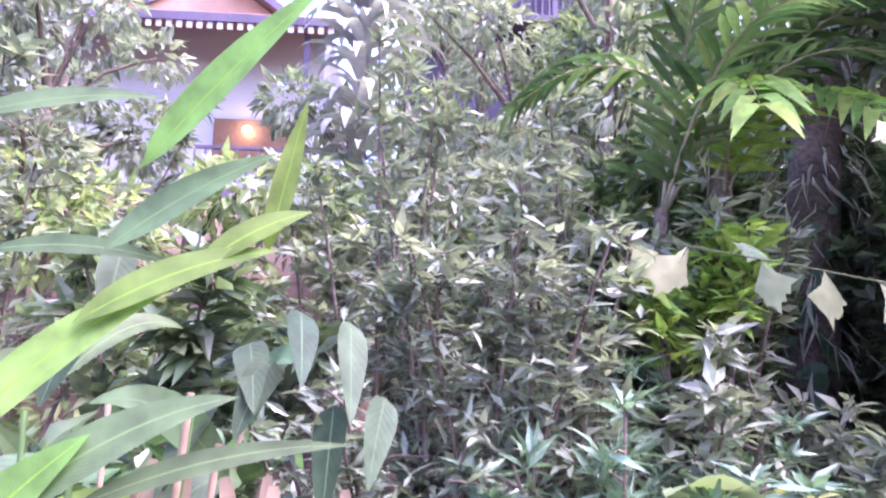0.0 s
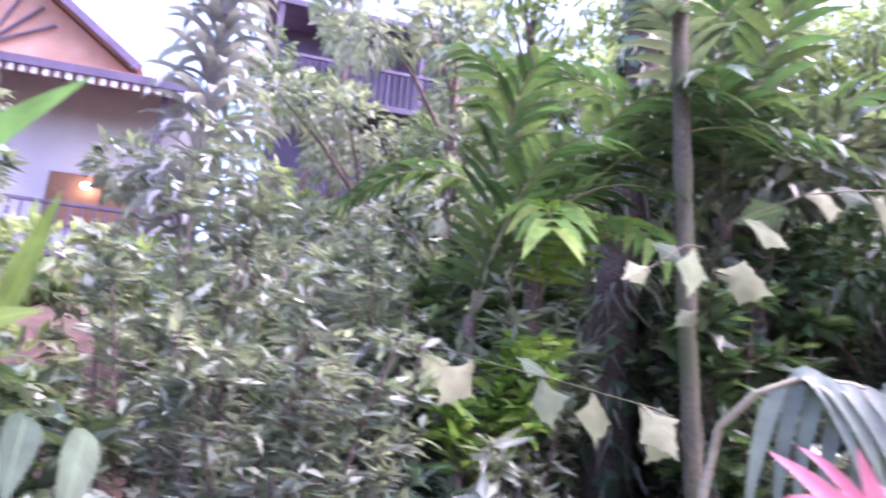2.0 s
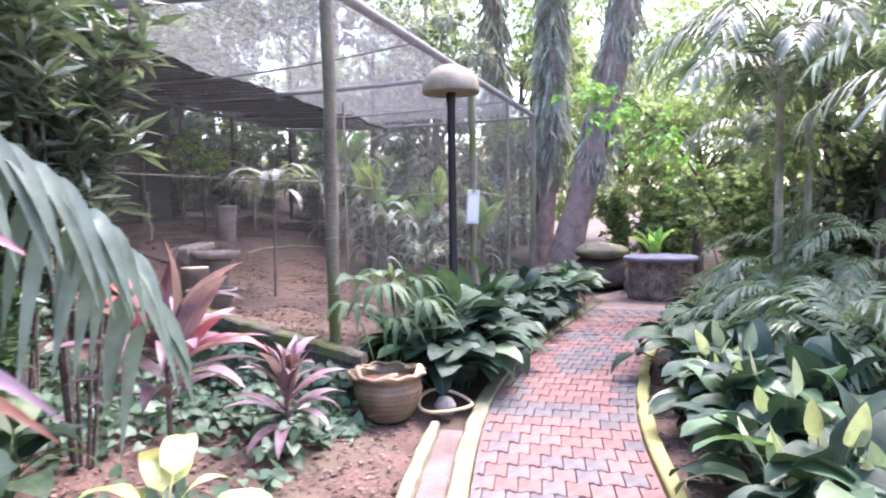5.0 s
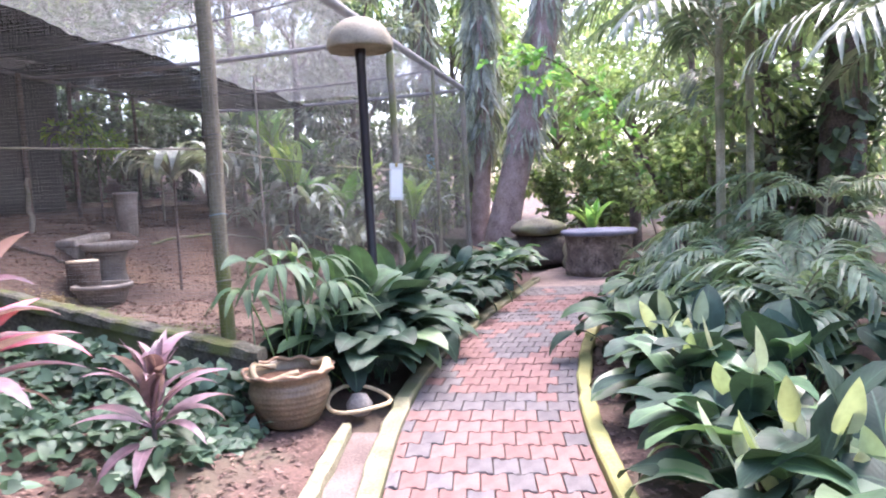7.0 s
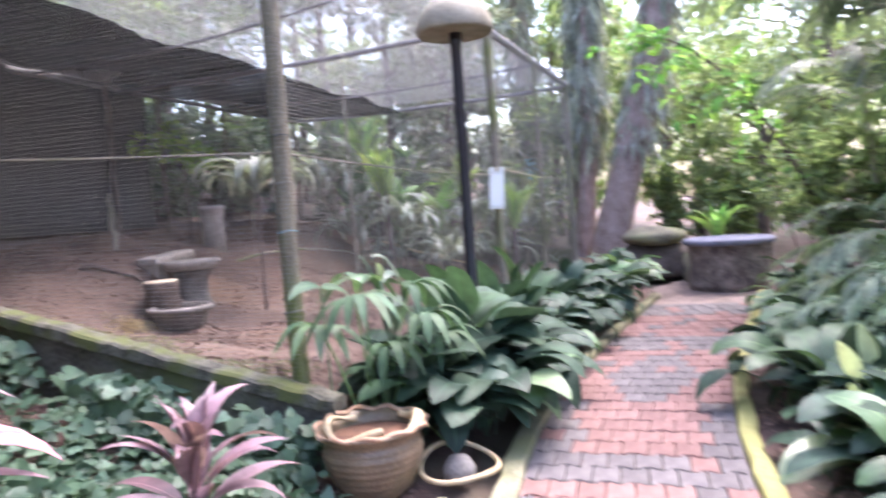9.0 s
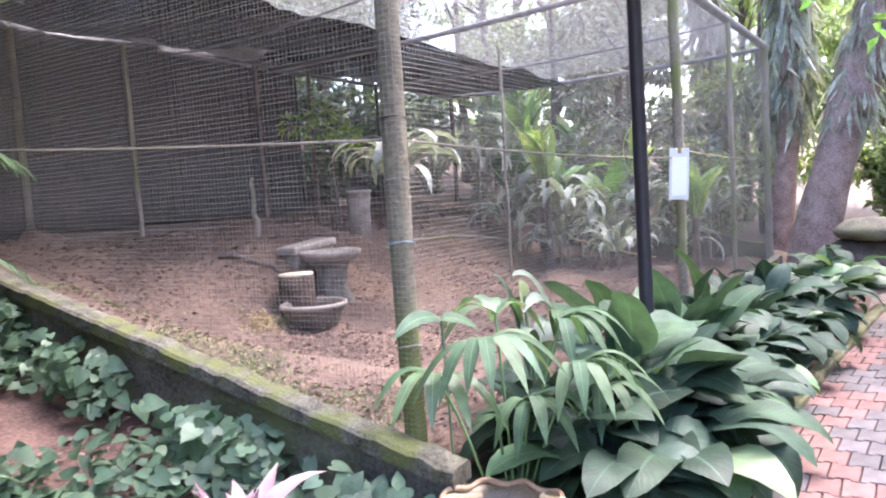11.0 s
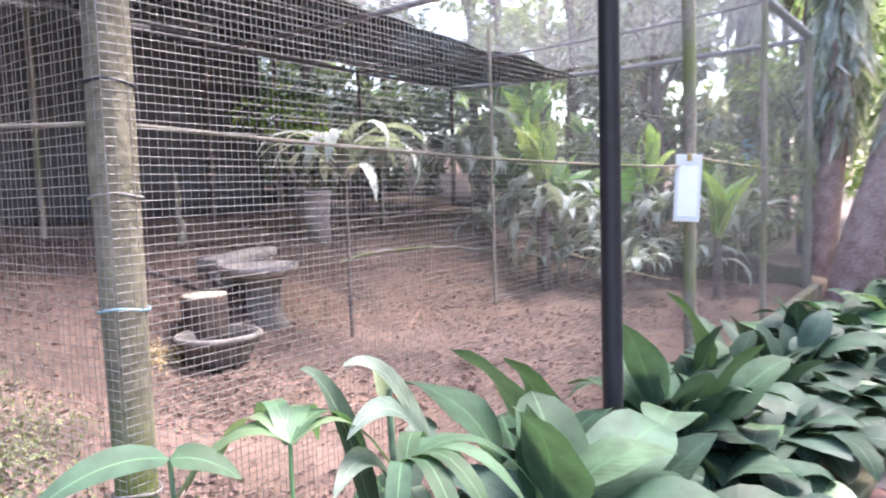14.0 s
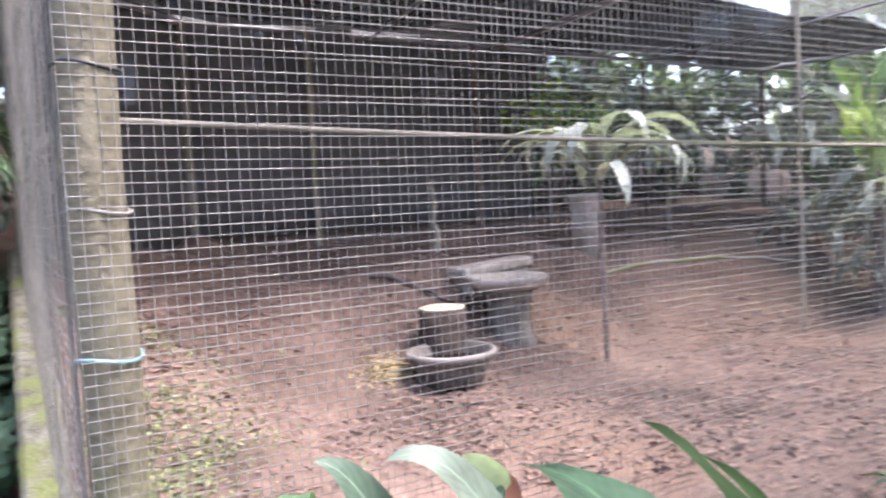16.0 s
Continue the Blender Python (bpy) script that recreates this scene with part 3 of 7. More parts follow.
def tree(name, x, y, z, h, r0, crown, n, leaf, label, category="tree", size=0.16, seed=0, mat=None, bark=None, clear=0.45, lean=(0, 0), W=0.42, clumps=9, group="", hang=0.2, squash=0.8):
    """Tapered trunk, limbs to each clump, crown of many single leaves."""
    r = random.Random(seed)
    th = thing(name, label, category, pose(x, y, z), group)
    top = np.array([lean[0], lean[1], h * 0.8])
    tp = [(0, 0, -0.3), (lean[0] * 0.2 + r.uniform(-.1, .1), lean[1] * 0.2, h * 0.25), (lean[0] * 0.6, lean[1] * 0.6 + r.uniform(-.1, .1), h * 0.55), tuple(top)]
    t = np.linspace(0, 1, 10)
    tp = np.array([np.interp(t, [0, .33, .66, 1], np.array(tp)[:, i]) for i in range(3)]).T
    part("trunk", tube("trunk", tp, r0 * (1.15 - 0.75 * t), 10), bark or M_BARK, th)
    C, R, limbs = [], [], []
    for i in range(clumps):
        a, k = r.uniform(0, 6.28), r.uniform(0.2, 1.0)
        hz = h * r.uniform(clear, 1.0)
        c = np.array([lean[0] * hz / h + math.cos(a) * crown * k, lean[1] * hz / h + math.sin(a) * crown * k, hz])
        C.append(c)
        R.append(crown * r.uniform(0.28, 0.5) * squash)
        b = np.array([np.interp(hz * 0.75, tp[:, 2], tp[:, q]) for q in range(3)])
        limbs.append(tube_arrays([b, (b + c) / 2 + [0, 0, 0.08 * h * 0.3], c], [r0 * 0.35, r0 * 0.22, r0 * 0.08], 5))
    V, F = joined(limbs)
    part("branchwork", grid_mesh("branchwork", V, F), bark or M_BARK, th)
    P, D = crown_points(C, R, n, seed)
    V, F = scatter(P, D, size, W, seed, 0.25, hang=hang)
    part("crown", grid_mesh("crown", V, F, smooth=False), mat or leaf, th)
    return th


# ---- the lie of the land ----
XS = [-4, 1, 3, 4.25, 5.1, 6, 7, 8, 9.2, 11.6, 13.2]
YL = [0.35, 0.45, 0.58, 0.75, 0.88, 0.99, 1.03, 0.96, 0.82, 0.45, 0.2]
YR = [-0.75, -0.7, -0.5, -0.32, -0.21, -0.12, -0.12, -0.18, -0.34, -0.74, -1.0]
PA, PB, PC, PD, PF, PE = (6.12, 2.24), (10.06, 1.92), (15.05, 1.74), (6.0, 6.3), (7.3, 7.3), (15.4, 7.25)


def smooth_step(a, b, v):
    t = np.clip((v - a) / (b - a), 0, 1)
    return t * t * (3 - 2 * t)


def y_left(x):
    return sum(np.interp(np.asarray(x) + d, XS, YL) for d in (-0.5, -0.25, 0, 0.25, 0.5)) / 5


def y_right(x):
    return sum(np.interp(np.asarray(x) + d, XS, YR) for d in (-0.5, -0.25, 0, 0.25, 0.5)) / 5


def side_x(y):
    return np.interp(np.asarray(y), [0, PA[1], PD[1], PF[1], 9.0], [6.12, 6.12, 6.0, 7.5, 9.0])


def front_y(x):
    return PA[1] + (np.asarray(x) - PA[0]) * (PC[1] - PA[1]) / (PC[0] - PA[0])


def ground_z(x, y):
    x, y = np.asarray(x, float), np.asarray(y, float)
    steep = 0.2 * np.clip(y - 1.5, 0, 3.5) + 0.5 * np.clip(y - 5, 0, 8) + 0.1 * np.clip(y - 13, 0, 60)
    mild = 0.1 * np.clip(y - 1.5, 0, 0.9) + 0.25 * np.clip(y - 2.4, 0, 3.9) + 0.42 * np.clip(y - 6.3, 0, 6) + 0.1 * np.clip(y - 13, 0, 60)
    left = steep + (mild - steep) * smooth_step(2.5, 5.0, x)
    pen = np.interp(y, [1.0, 2.2, 4.7, 5.2, 6.0, 7.3, 9, 13, 60], [0.05, 0.28, 0.36, 0.52, 1.1, 1.35, 1.7, 3.2, 8])
    pen = pen + np.clip(0.38 + 0.255 * (y - 2.4) - pen, 0, 1.0) * (1 - smooth_step(6.0, 7.9, x)) * (y < 9)
    inside = smooth_step(-0.03, 0.03, x - side_x(y)) * smooth_step(-0.25, 0.1, y - front_y(x))
    zz = left + (pen - left) * inside
    zz = zz + (0.05 * np.clip(-y - 0.9, 0, 8)) * 1.0
    bumps = 0.03 * np.sin(x * 2.3 + 1.1 * np.sin(y * 1.9)) * np.sin(y * 2.9 + x) + 0.015 * np.sin(x * 7.1) * np.sin(y * 6.3)
    bumps = bumps + inside * (0.05 * np.sin(x * 3.1 + 2 * np.sin(y * 2.3)) * np.sin(y * 4.1 + x * 1.3) + 0.02 * np.sin(x * 9.3 + y * 2) * np.sin(y * 8.7 - x))
    off = np.maximum(np.maximum(y - np.interp(x, XS, YL) - 0.45, np.interp(x, XS, YR) - 0.15 - y), 0)
    zz = zz + bumps * np.clip(off * 3, 0, 1)
    return np.where((y < np.interp(x, XS, YL) + 0.5) & (y > np.interp(x, XS, YR) - 0.02), -0.07, zz - 0.02)


def gz(x, y):
    return float(ground_z(x, y))


ax = np.unique(np.concatenate([np.arange(-3, 17, 0.13), np.linspace(-80, -3, 26), np.linspace(17, 110, 30)]))
ay = np.unique(np.concatenate([np.arange(-3, 8.4, 0.11), np.linspace(-80, -3, 26), np.linspace(8.4, 100, 32)]))
GX, GY = np.meshgrid(ax, ay)
V = np.stack([GX.ravel(), GY.ravel(), ground_z(GX, GY).ravel()], 1)
i, j = np.meshgrid(np.arange(len(ax) - 1), np.arange(len(ay) - 1))
o = (j * len(ax) + i).ravel()
F = np.stack([o, o + 1, o + 1 + len(ax), o + len(ax)], 1)
me = grid_mesh("ground", V, F, mats=(M_SOIL, M_PEN))
cx, cy = V[F, 0].mean(1), V[F, 1].mean(1)
inpen = (cx > side_x(cy)) & (cy > front_y(cx) - 0.05) & (cx < 15.4) & (cy < 7.4)
me.polygons.foreach_set("material_index", inpen.astype(int))
ground = tagged(new("ground", me), "brown earth with leaf litter under the plants", "ground", "", "structure")

# ---- kerbs and drain beside the paved walk ----


def ribbon(name, mat, y0, y1, z0, z1, label, x0=-4.0, x1=12.6, wob=0.012, seed=0):
    """A long block that follows the walk between two offsets, with slightly uneven edges."""
    rnd = np.random.RandomState(seed)
    xs = np.arange(x0, x1, 0.16)
    a, b = y0(xs) + rnd.normal(0, wob * 0.4, len(xs)), y1(xs) + rnd.normal(0, wob * 0.4, len(xs))
    top = z1 + rnd.normal(0, 0.004, len(xs))
    c = 0.012
    sec = np.stack([np.stack([xs, a, np.full(len(xs), z0)], 1), np.stack([xs, a, top - c], 1), np.stack([xs, a + c, top], 1), np.stack([xs, b - c, top], 1), np.stack([xs, b, top - c], 1), np.stack([xs, b, np.full(len(xs), z0)], 1)], 1)
    k = len(xs)
    jj, ii = np.meshgrid(np.arange(k - 1), np.arange(5), indexing="ij")
    q = (jj * 6 + ii).ravel()
    Fq = np.stack([q, q + 6, q + 7, q + 1], 1)
    return tagged(new(name, grid_mesh(name, sec.reshape(-1, 3), Fq, smooth=False, mats=(mat,))), label, "kerb", "", "structure")


ribbon("kerb_left", M_KERB, lambda x: y_left(x) + 0.005, lambda x: y_left(x) + 0.125, -0.2, 0.035, "pale mossy concrete kerb beside the brick walk")
ribbon("kerb_right", M_KERBY, lambda x: y_right(x) - 0.105, lambda x: y_right(x) - 0.005, -0.2, 0.04, "yellow painted kerb beside the brick walk", seed=1)
ribbon("drain_floor", M_DRAIN, lambda x: y_left(x) + 0.122, lambda x: y_left(x) + 0.32, -0.2, -0.035, "pinkish concrete drain channel beside the kerb", -4, 5.9, seed=2)
ribbon("drain_kerb", M_KERB, lambda x: y_left(x) + 0.315, lambda x: y_left(x) + 0.395, -0.2, 0.03, "mossy outer kerb of the drain channel", -4, 5.86, seed=3)
ribbon("walk_bed", M_SOIL, lambda x: y_right(x), lambda x: y_left(x), -0.2, -0.022, "dark sandy bed under the bricks", seed=4, wob=0.0)
# bare grey paving past the end of the bricks
bm = bmesh.new()
vs = [bm.verts.new(p) for p in [(11.5, 0.55, -0.012), (11.5, -0.85, -0.012), (12.6, -1.1, -0.012), (15.5, -3.0, -0.012), (17, -1.5, -0.012), (14.6, -0.2, -0.012), (13.2, 0.45, -0.012)]]
bm.faces.new(vs)
bmesh.ops.recalc_face_normals(bm, faces=bm.faces)
r = bmesh.ops.extrude_face_region(bm, geom=list(bm.faces))
bmesh.ops.translate(bm, verts=[v for v in r["geom"] if isinstance(v, bmesh.types.BMVert)], vec=(0, 0, -0.1))
tagged(part("pavement", bm, M_DRAIN), "grey concrete paving past the brick walk", "pavement", "", "structure")

# ---- low wall of the pen ----


def slab_between(name, p0, p1, z0a, z0b, z1a, z1b, w, mat, n=24, seed=0, rough=0.01, parent=None):
    """An upright slab from p0 to p1, uneven, with its own lower and upper heights at both ends."""
    rnd = np.random.RandomState(seed)
    t = np.linspace(0, 1, n)
    p0, p1 = np.array(p0, float), np.array(p1, float)
    d = (p1 - p0) / np.linalg.norm(p1 - p0)
    nn = np.array([-d[1], d[0]])
    c = p0 + t[:, None] * (p1 - p0)
    lo, hi = z0a + (z0b - z0a) * t, z1a + (z1b - z1a) * t + rnd.normal(0, rough, n)
    rows = []
    for s, zz in ((-1, lo), (-1, hi - 0.015), (-0.75, hi), (0.75, hi), (1, hi - 0.015), (1, lo)):
        q = c + nn * (s * w / 2) + rnd.normal(0, rough * 0.3, (n, 1)) * nn
        rows.append(np.column_stack([q, zz]))
    V = np.stack(rows, 1).reshape(-1, 3)
    jj, ii = np.meshgrid(np.arange(n - 1), np.arange(5), indexing="ij")
    q = (jj * 6 + ii).ravel()
    F = np.stack([q, q + 6, q + 7, q + 1], 1)
    V2 = len(V)
    F = np.concatenate([F, [[0, 1, 2, 3], [0, 3, 4, 5], [V2 - 3, V2 - 4, V2 - 5, V2 - 6], [V2 - 1, V2 - 2, V2 - 3, V2 - 6]]])
    return part(name, grid_mesh(name, V, F, smooth=False), mat, parent)


for nm, p0, p1, a, mt in (("wall_side", (6.03, 2.0), (5.97, 6.3), (-0.2, 0.6, 0.42, 1.42), M_WALL), ("wall_corner", (5.97, 6.3), (7.3, 7.4), (0.6, 0.8, 1.42, 1.48), M_WALL), ("wall_front", (6.1, 2.1), (15.05, 1.62), (-0.2, -0.2, 0.24, 0.30), M_WALL), ("wall_back", (7.3, 7.42), (15.4, 7.37), (0.6, 0.6, 1.5, 1.42), M_DRAIN), ("wall_end", (15.2, 1.7), (15.5, 7.3), (-0.2, 0.6, 0.45, 1.45), M_WALL)):
    w = slab_between(nm, p0, p1, *a, 0.11, mt, 40, len(nm))
    tagged(w, "dark mossy concrete base wall of the bird pen", "wall", "", "structure")
cap = slab_between("coping", (6.02, 1.95), (5.96, 6.32), 0.36, 1.38, 0.44, 1.46, 0.15, M_WALLTOP, 60, 5, 0.006)
tagged(cap, "lichen-spotted coping on the pen wall", "coping", "", "structure")

# ---- netted bird pen ----
pen = thing("aviary", "large walk-in bird pen of posts and wire netting", "aviary")
ROOF = 3.33


def post(x, y, z0, z1, r, seed=0, mat=None, parent=None, name="post"):
    rnd = random.Random(seed)
    n = 9
    pts = [(x + rnd.uniform(-0.008, 0.008), y + rnd.uniform(-0.008, 0.008), z0 + (z1 - z0) * k / (n - 1)) for k in range(n)]
    return part(name, tube(name, pts, [r * rnd.uniform(0.94, 1.06) for _ in range(n)], 12), mat or M_POST, parent or pen)


pa = post(*PA, 0.1, ROOF, 0.052, 1, M_POSTA)
for zz, mt in ((1.35, M_TIE), (1.88, M_BLACK), (1.62, M_WIRE), (0.9, M_WIRE)):
    t = np.linspace(0, 2 * np.pi, 20)
    part("tie", tube("tie", np.stack([PA[0] + 0.057 * np.cos(t), PA[1] + 0.057 * np.sin(t), zz + 0.006 * np.sin(2 * t)], 1), 0.004, 5), mt, pa)
post(*PB, 0.1, ROOF, 0.045, 2)
post(*PC, 0.1, ROOF, 0.05, 3)
post(*PD, 0.6, ROOF, 0.045, 4)
post(*PF, 0.8, ROOF, 0.05, 6)
post(*PE, 0.6, ROOF, 0.04, 5, M_BARK)
for x, rr, mt in ((8.42, 0.025, M_POST), (10.3, 0.035, M_BARK), (11.3, 0.03, M_BARK), (12.9, 0.028, M_BARK)):
    post(x, 7.2, 0.9, ROOF, rr, int(x * 10), mt)
for x, y, rr in ((12.6, 1.86, 0.03), (11.9, 4.5, 0.018)):
    post(x, y, 0.1, ROOF, rr, int(x * 10))


def beam(p0, p1, r, mat=None, sag=0.0, name="beam"):
    return part(name, tube(name, arc((*p0[:2], p0[2]), (*p1[:2], p1[2]), -sag, 9), r, 8), mat or M_BEAM, pen)


def at3(p, z):
    return (p[0], p[1], z)


beam(at3(PA, ROOF), at3(PC, ROOF + 0.03), 0.05)
beam(at3(PA, ROOF), at3(PD, ROOF), 0.04)
beam(at3(PD, ROOF), at3(PF, ROOF), 0.03)
beam(at3(PF, ROOF), at3(PE, ROOF), 0.03)
beam(at3(PC, ROOF), at3(PE, ROOF), 0.035, None, 0.05)
beam(at3(PB, ROOF - 0.03), (10.6, 7.25, ROOF - 0.03), 0.03, None, 0.05)
beam((8.1, 2.1, ROOF - 0.02), (9.1, 7.28, ROOF - 0.02), 0.012, None, 0.12, "cable")
beam((12.6, 1.86, ROOF - 0.02), (12.9, 7.25, ROOF - 0.02), 0.014, None, 0.1, "cable")
for p0, p1 in ((PA, PB), (PB, PC)):
    beam(at3(p0, 1.79), at3(p1, 1.72), 0.006, M_POST, 0.03, "tension_wire")
beam(at3(PA, 1.79), at3(PD, 2.1), 0.006, M_POST, 0.02, "tension_wire")


def netting(name, p0, p1, z0, z1, cell, r, mat, seed=0, flat=False, q0=None, q1=None):
    """Welded wire netting: every wire a thin four-sided rod. flat: a roof panel between the edges p0-p1 and q0-q1."""
    rnd = np.random.RandomState(seed)
    p0, p1 = np.array(p0, float), np.array(p1, float)
    L = np.linalg.norm(p1[:2] - p0[:2])
    chunks = []
    nv = int(L / cell)
    if flat:
        q0, q1 = np.array(q0, float), np.array(q1, float)
        nh = int(np.linalg.norm(q0 - p0) / cell)
        corner = lambda u, v: (p0 * (1 - u) + p1 * u) * (1 - v) + (q0 * (1 - u) + q1 * u) * v
    else:
        nh = int((z1 - z0) / cell)
        corner = lambda u, v: np.append(p0[:2] * (1 - u) + p1[:2] * u, z0 + (z1 - z0) * v)
    for k in range(nv + 1):
        u = k / nv
        pts = np.array([corner(u, v) for v in np.linspace(0, 1, 5)])
        pts[1:-1] += rnd.normal(0, 0.002, (3, 3))
        chunks.append(tube_arrays(pts, r, 3))
    for k in range(nh + 1):
        v = k / nh
        pts = np.array([corner(u, v) for u in np.linspace(0, 1, 17)])
        pts[1:-1] += rnd.normal(0, 0.003, (15, 3))
        chunks.append(tube_arrays(pts, r * 1.15, 3))
    V, F = joined(chunks)
    return tagged(part(name, grid_mesh(name, V, F), mat, pen), "fine galvanised wire netting")


fr_off = 0.055
netting("netting", (PA[0] - 0.05, PA[1] - fr_off), (PC[0], PC[1] - fr_off), 0.26, ROOF, 0.021, 0.0009, M_WIRE, 1)
netting("netting", (PA[0] - 0.055, PA[1] - 0.05), (PD[0] - 0.055, PD[1]), 0.42, ROOF, 0.024, 0.0009, M_WIRE, 2)
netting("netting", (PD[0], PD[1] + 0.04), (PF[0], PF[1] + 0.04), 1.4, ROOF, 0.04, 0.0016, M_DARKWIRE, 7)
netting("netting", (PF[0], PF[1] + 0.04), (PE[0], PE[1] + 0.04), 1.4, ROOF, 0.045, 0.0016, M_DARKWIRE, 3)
netting("netting", PC, PE, 0.5, ROOF, 0.04, 0.0016, M_WIRE, 4)
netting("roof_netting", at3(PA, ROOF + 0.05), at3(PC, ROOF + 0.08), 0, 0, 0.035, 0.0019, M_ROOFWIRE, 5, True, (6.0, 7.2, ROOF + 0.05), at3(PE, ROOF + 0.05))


def cloth(name, p, u, v, nu, nv, sag, seed, label):
    """A hanging or lying sheet with folds: corner p, edges u and v."""
    rnd = np.random.RandomState(seed)
    p, u, v = (np.array(q, float) for q in (p, u, v))
    nrm = np.cross(u, v)
    nrm /= np.linalg.norm(nrm)
    S, T = np.meshgrid(np.linspace(0, 1, nu), np.linspace(0, 1, nv), indexing="ij")
    w = sag * (np.sin(S * 17 + 2 * T) * 0.5 + np.sin(S * 41 + 5 * T) * 0.25 + rnd.normal(0, 0.15, S.shape))
    edge = (0.02 if name == "shade_cloth" else 0.001) * np.sin(S * 29) * (T < 0.02)
    P = p + S[..., None] * u + (T + edge)[..., None] * v + w[..., None] * nrm
    V = P.reshape(-1, 3)
    a, b = np.meshgrid(np.arange(nu - 1), np.arange(nv - 1), indexing="ij")
    q = (a * nv + b).ravel()
    F = np.stack([q, q + nv, q + nv + 1, q + 1], 1)
    ob = part(name, grid_mesh(name, V, F), M_ROOFCLOTH if name == "shade_cloth" else M_CLOTH, pen, label)
    so = ob.modifiers.new("thick", "SOLIDIFY")
    so.thickness = 0.004
    return ob


cloth("shade_cloth", (6.0, 4.8, ROOF - 0.06), (9.0, 0.05, -0.02), (0.4, 2.45, 0.12), 60, 12, 0.05, 1, "black shade cloth stretched under the roof")
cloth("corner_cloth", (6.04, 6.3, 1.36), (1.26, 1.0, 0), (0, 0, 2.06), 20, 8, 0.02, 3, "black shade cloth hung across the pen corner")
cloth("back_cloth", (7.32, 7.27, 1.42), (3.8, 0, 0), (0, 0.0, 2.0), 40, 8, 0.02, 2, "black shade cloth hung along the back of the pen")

# ---- lamp with a dome on a black post ----


def garden_lamp(x, y, z, h, label):
    th = thing("garden_lamp", label, "lamp", pose(x, y, z))
    part("post", lathe([(0.06, -0.3), (0.06, 0.02), (0.043, 0.06), (0.042, h - 0.12), (0.05, h - 0.1), (0.05, h), (0.02, h + 0.02)], 16), M_BLACK, th)
    pr = [(0.275, h - 0.01), (0.285, h - 0.02), (0.295, h + 0.0)] + [(0.295 * math.cos(radians(a)), h + 0.015 + 0.255 * math.sin(radians(a))) for a in range(4, 88, 9)] + [(0.01, h + 0.272)]
    part("dome", lathe(pr, 32, 0.006, 3), M_DOME, th, "rough brown dome shade")
    part("lamp_socket", lathe([(0.03, h - 0.01), (0.055, h + 0.02), (0.055, h + 0.12)], 12), M_BLACK, th)
    return th


garden_lamp(7.87, 1.67, 0.05, 2.69, "black post lamp with a brown dome beside the bird pen")
garden_lamp(19.0, 1.85, 0.4, 2.4, "black post lamp with a brown dome among far plants")

M_BOARD = surface("white_sign_paint", (0.60, 0.60, 0.57), (0.72, 0.72, 0.69), 3, 60, 0.5, 0.02)
# ---- white notice board on the pen post ----
sg = thing("notice_board", "blank white notice board wired to a pen post", "sign", pose(9.93, 1.885, 1.35) @ Matrix.Rotation(radians(25), 4, "Z") @ Matrix.Rotation(radians(3), 4, "X"))
part("board", box_bm(0.012, 0.165, 0.44, 0.003, (-0.03, 0.03, 0.22)), M_BOARD, sg)
part("sheet", box_bm(0.003, 0.125, 0.33, 0.001, (-0.0385, 0.03, 0.2)), M_WHITE, sg, "clean white paper sheet")
part("clip", box_bm(0.02, 0.03, 0.045, 0.003, (-0.035, 0.03, 0.42)), M_RUSTCLIP, sg, "rusty yellow clip")

# ---- clay pot with a twisted root, hoop basin ----
pot = thing("clay_pot", "wide brown clay pot with wavy rim, bare soil and pale roots", "pot", pose(5.85, 1.70, 0.0) @ Matrix.Scale(0.83, 4))
pr = [(0.19, 0.0), (0.215, 0.02), (0.26, 0.1), (0.3, 0.2), (0.315, 0.27), (0.305, 0.32), (0.29, 0.35), (0.3, 0.375), (0.34, 0.41), (0.345, 0.425), (0.325, 0.425), (0.285, 0.385), (0.275, 0.35), (0.27, 0.3)]
pz, pr0 = np.linspace(0.0, 0.34, 26), pr
pr = [(float(np.interp(z, [q[1] for q in pr0[:7]], [q[0] for q in pr0[:7]])) + 0.004 * math.sin(k * 1.9) * (k > 2), float(z)) for k, z in enumerate(pz)] + pr0[6:]
part("body", lathe(pr, 48, 0.012, 4), M_POT, pot)
an_ = np.linspace(0, 2 * np.pi, 73)
part("rim", tube("rim", np.stack([(0.335 + 0.014 * np.sin(an_ * 11)) * np.cos(an_), (0.335 + 0.014 * np.sin(an_ * 11)) * np.sin(an_), 0.425 + 0.01 * np.sin(an_ * 11 + 1) + 0.008 * np.sin(an_ * 2)], 1), 0.015, 7), M_POTRIM, pot, "crimped pale clay rim")
part("soil", lathe([(0.02, 0.375), (0.2, 0.365), (0.283, 0.35)], 24, 0.01, 2, False), M_POTSOIL, pot, "dry red-brown soil in the pot")
a = np.linspace(-0.4, 2.6, 16)
part("root", tube("root", np.stack([0.27 * np.cos(a + 1.2), 0.27 * np.sin(a + 1.2), 0.42 + 0.03 * np.sin(a * 3)], 1), [0.012 + 0.014 * abs(math.sin(q * 2)) for q in a], 7), M_ROOT, pot, "pale peeled twisted root")
a = np.linspace(-0.9, 0.9, 12)
part("root", tube("root", np.stack([0.29 * np.cos(a - 1.2), 0.29 * np.sin(a - 1.2), 0.425 + 0.025 * np.cos(a * 4)], 1), [0.02 + 0.018 * abs(math.cos(q * 2)) for q in a], 7), M_ROOT, pot, "pale peeled twisted root")
hp = thing("hoop", "bent cane hoop leaning beside the clay pot", "hoop", pose(6.06, 1.31, 0.085, 5, -4, 0))
a = np.linspace(0, 2 * np.pi, 30)
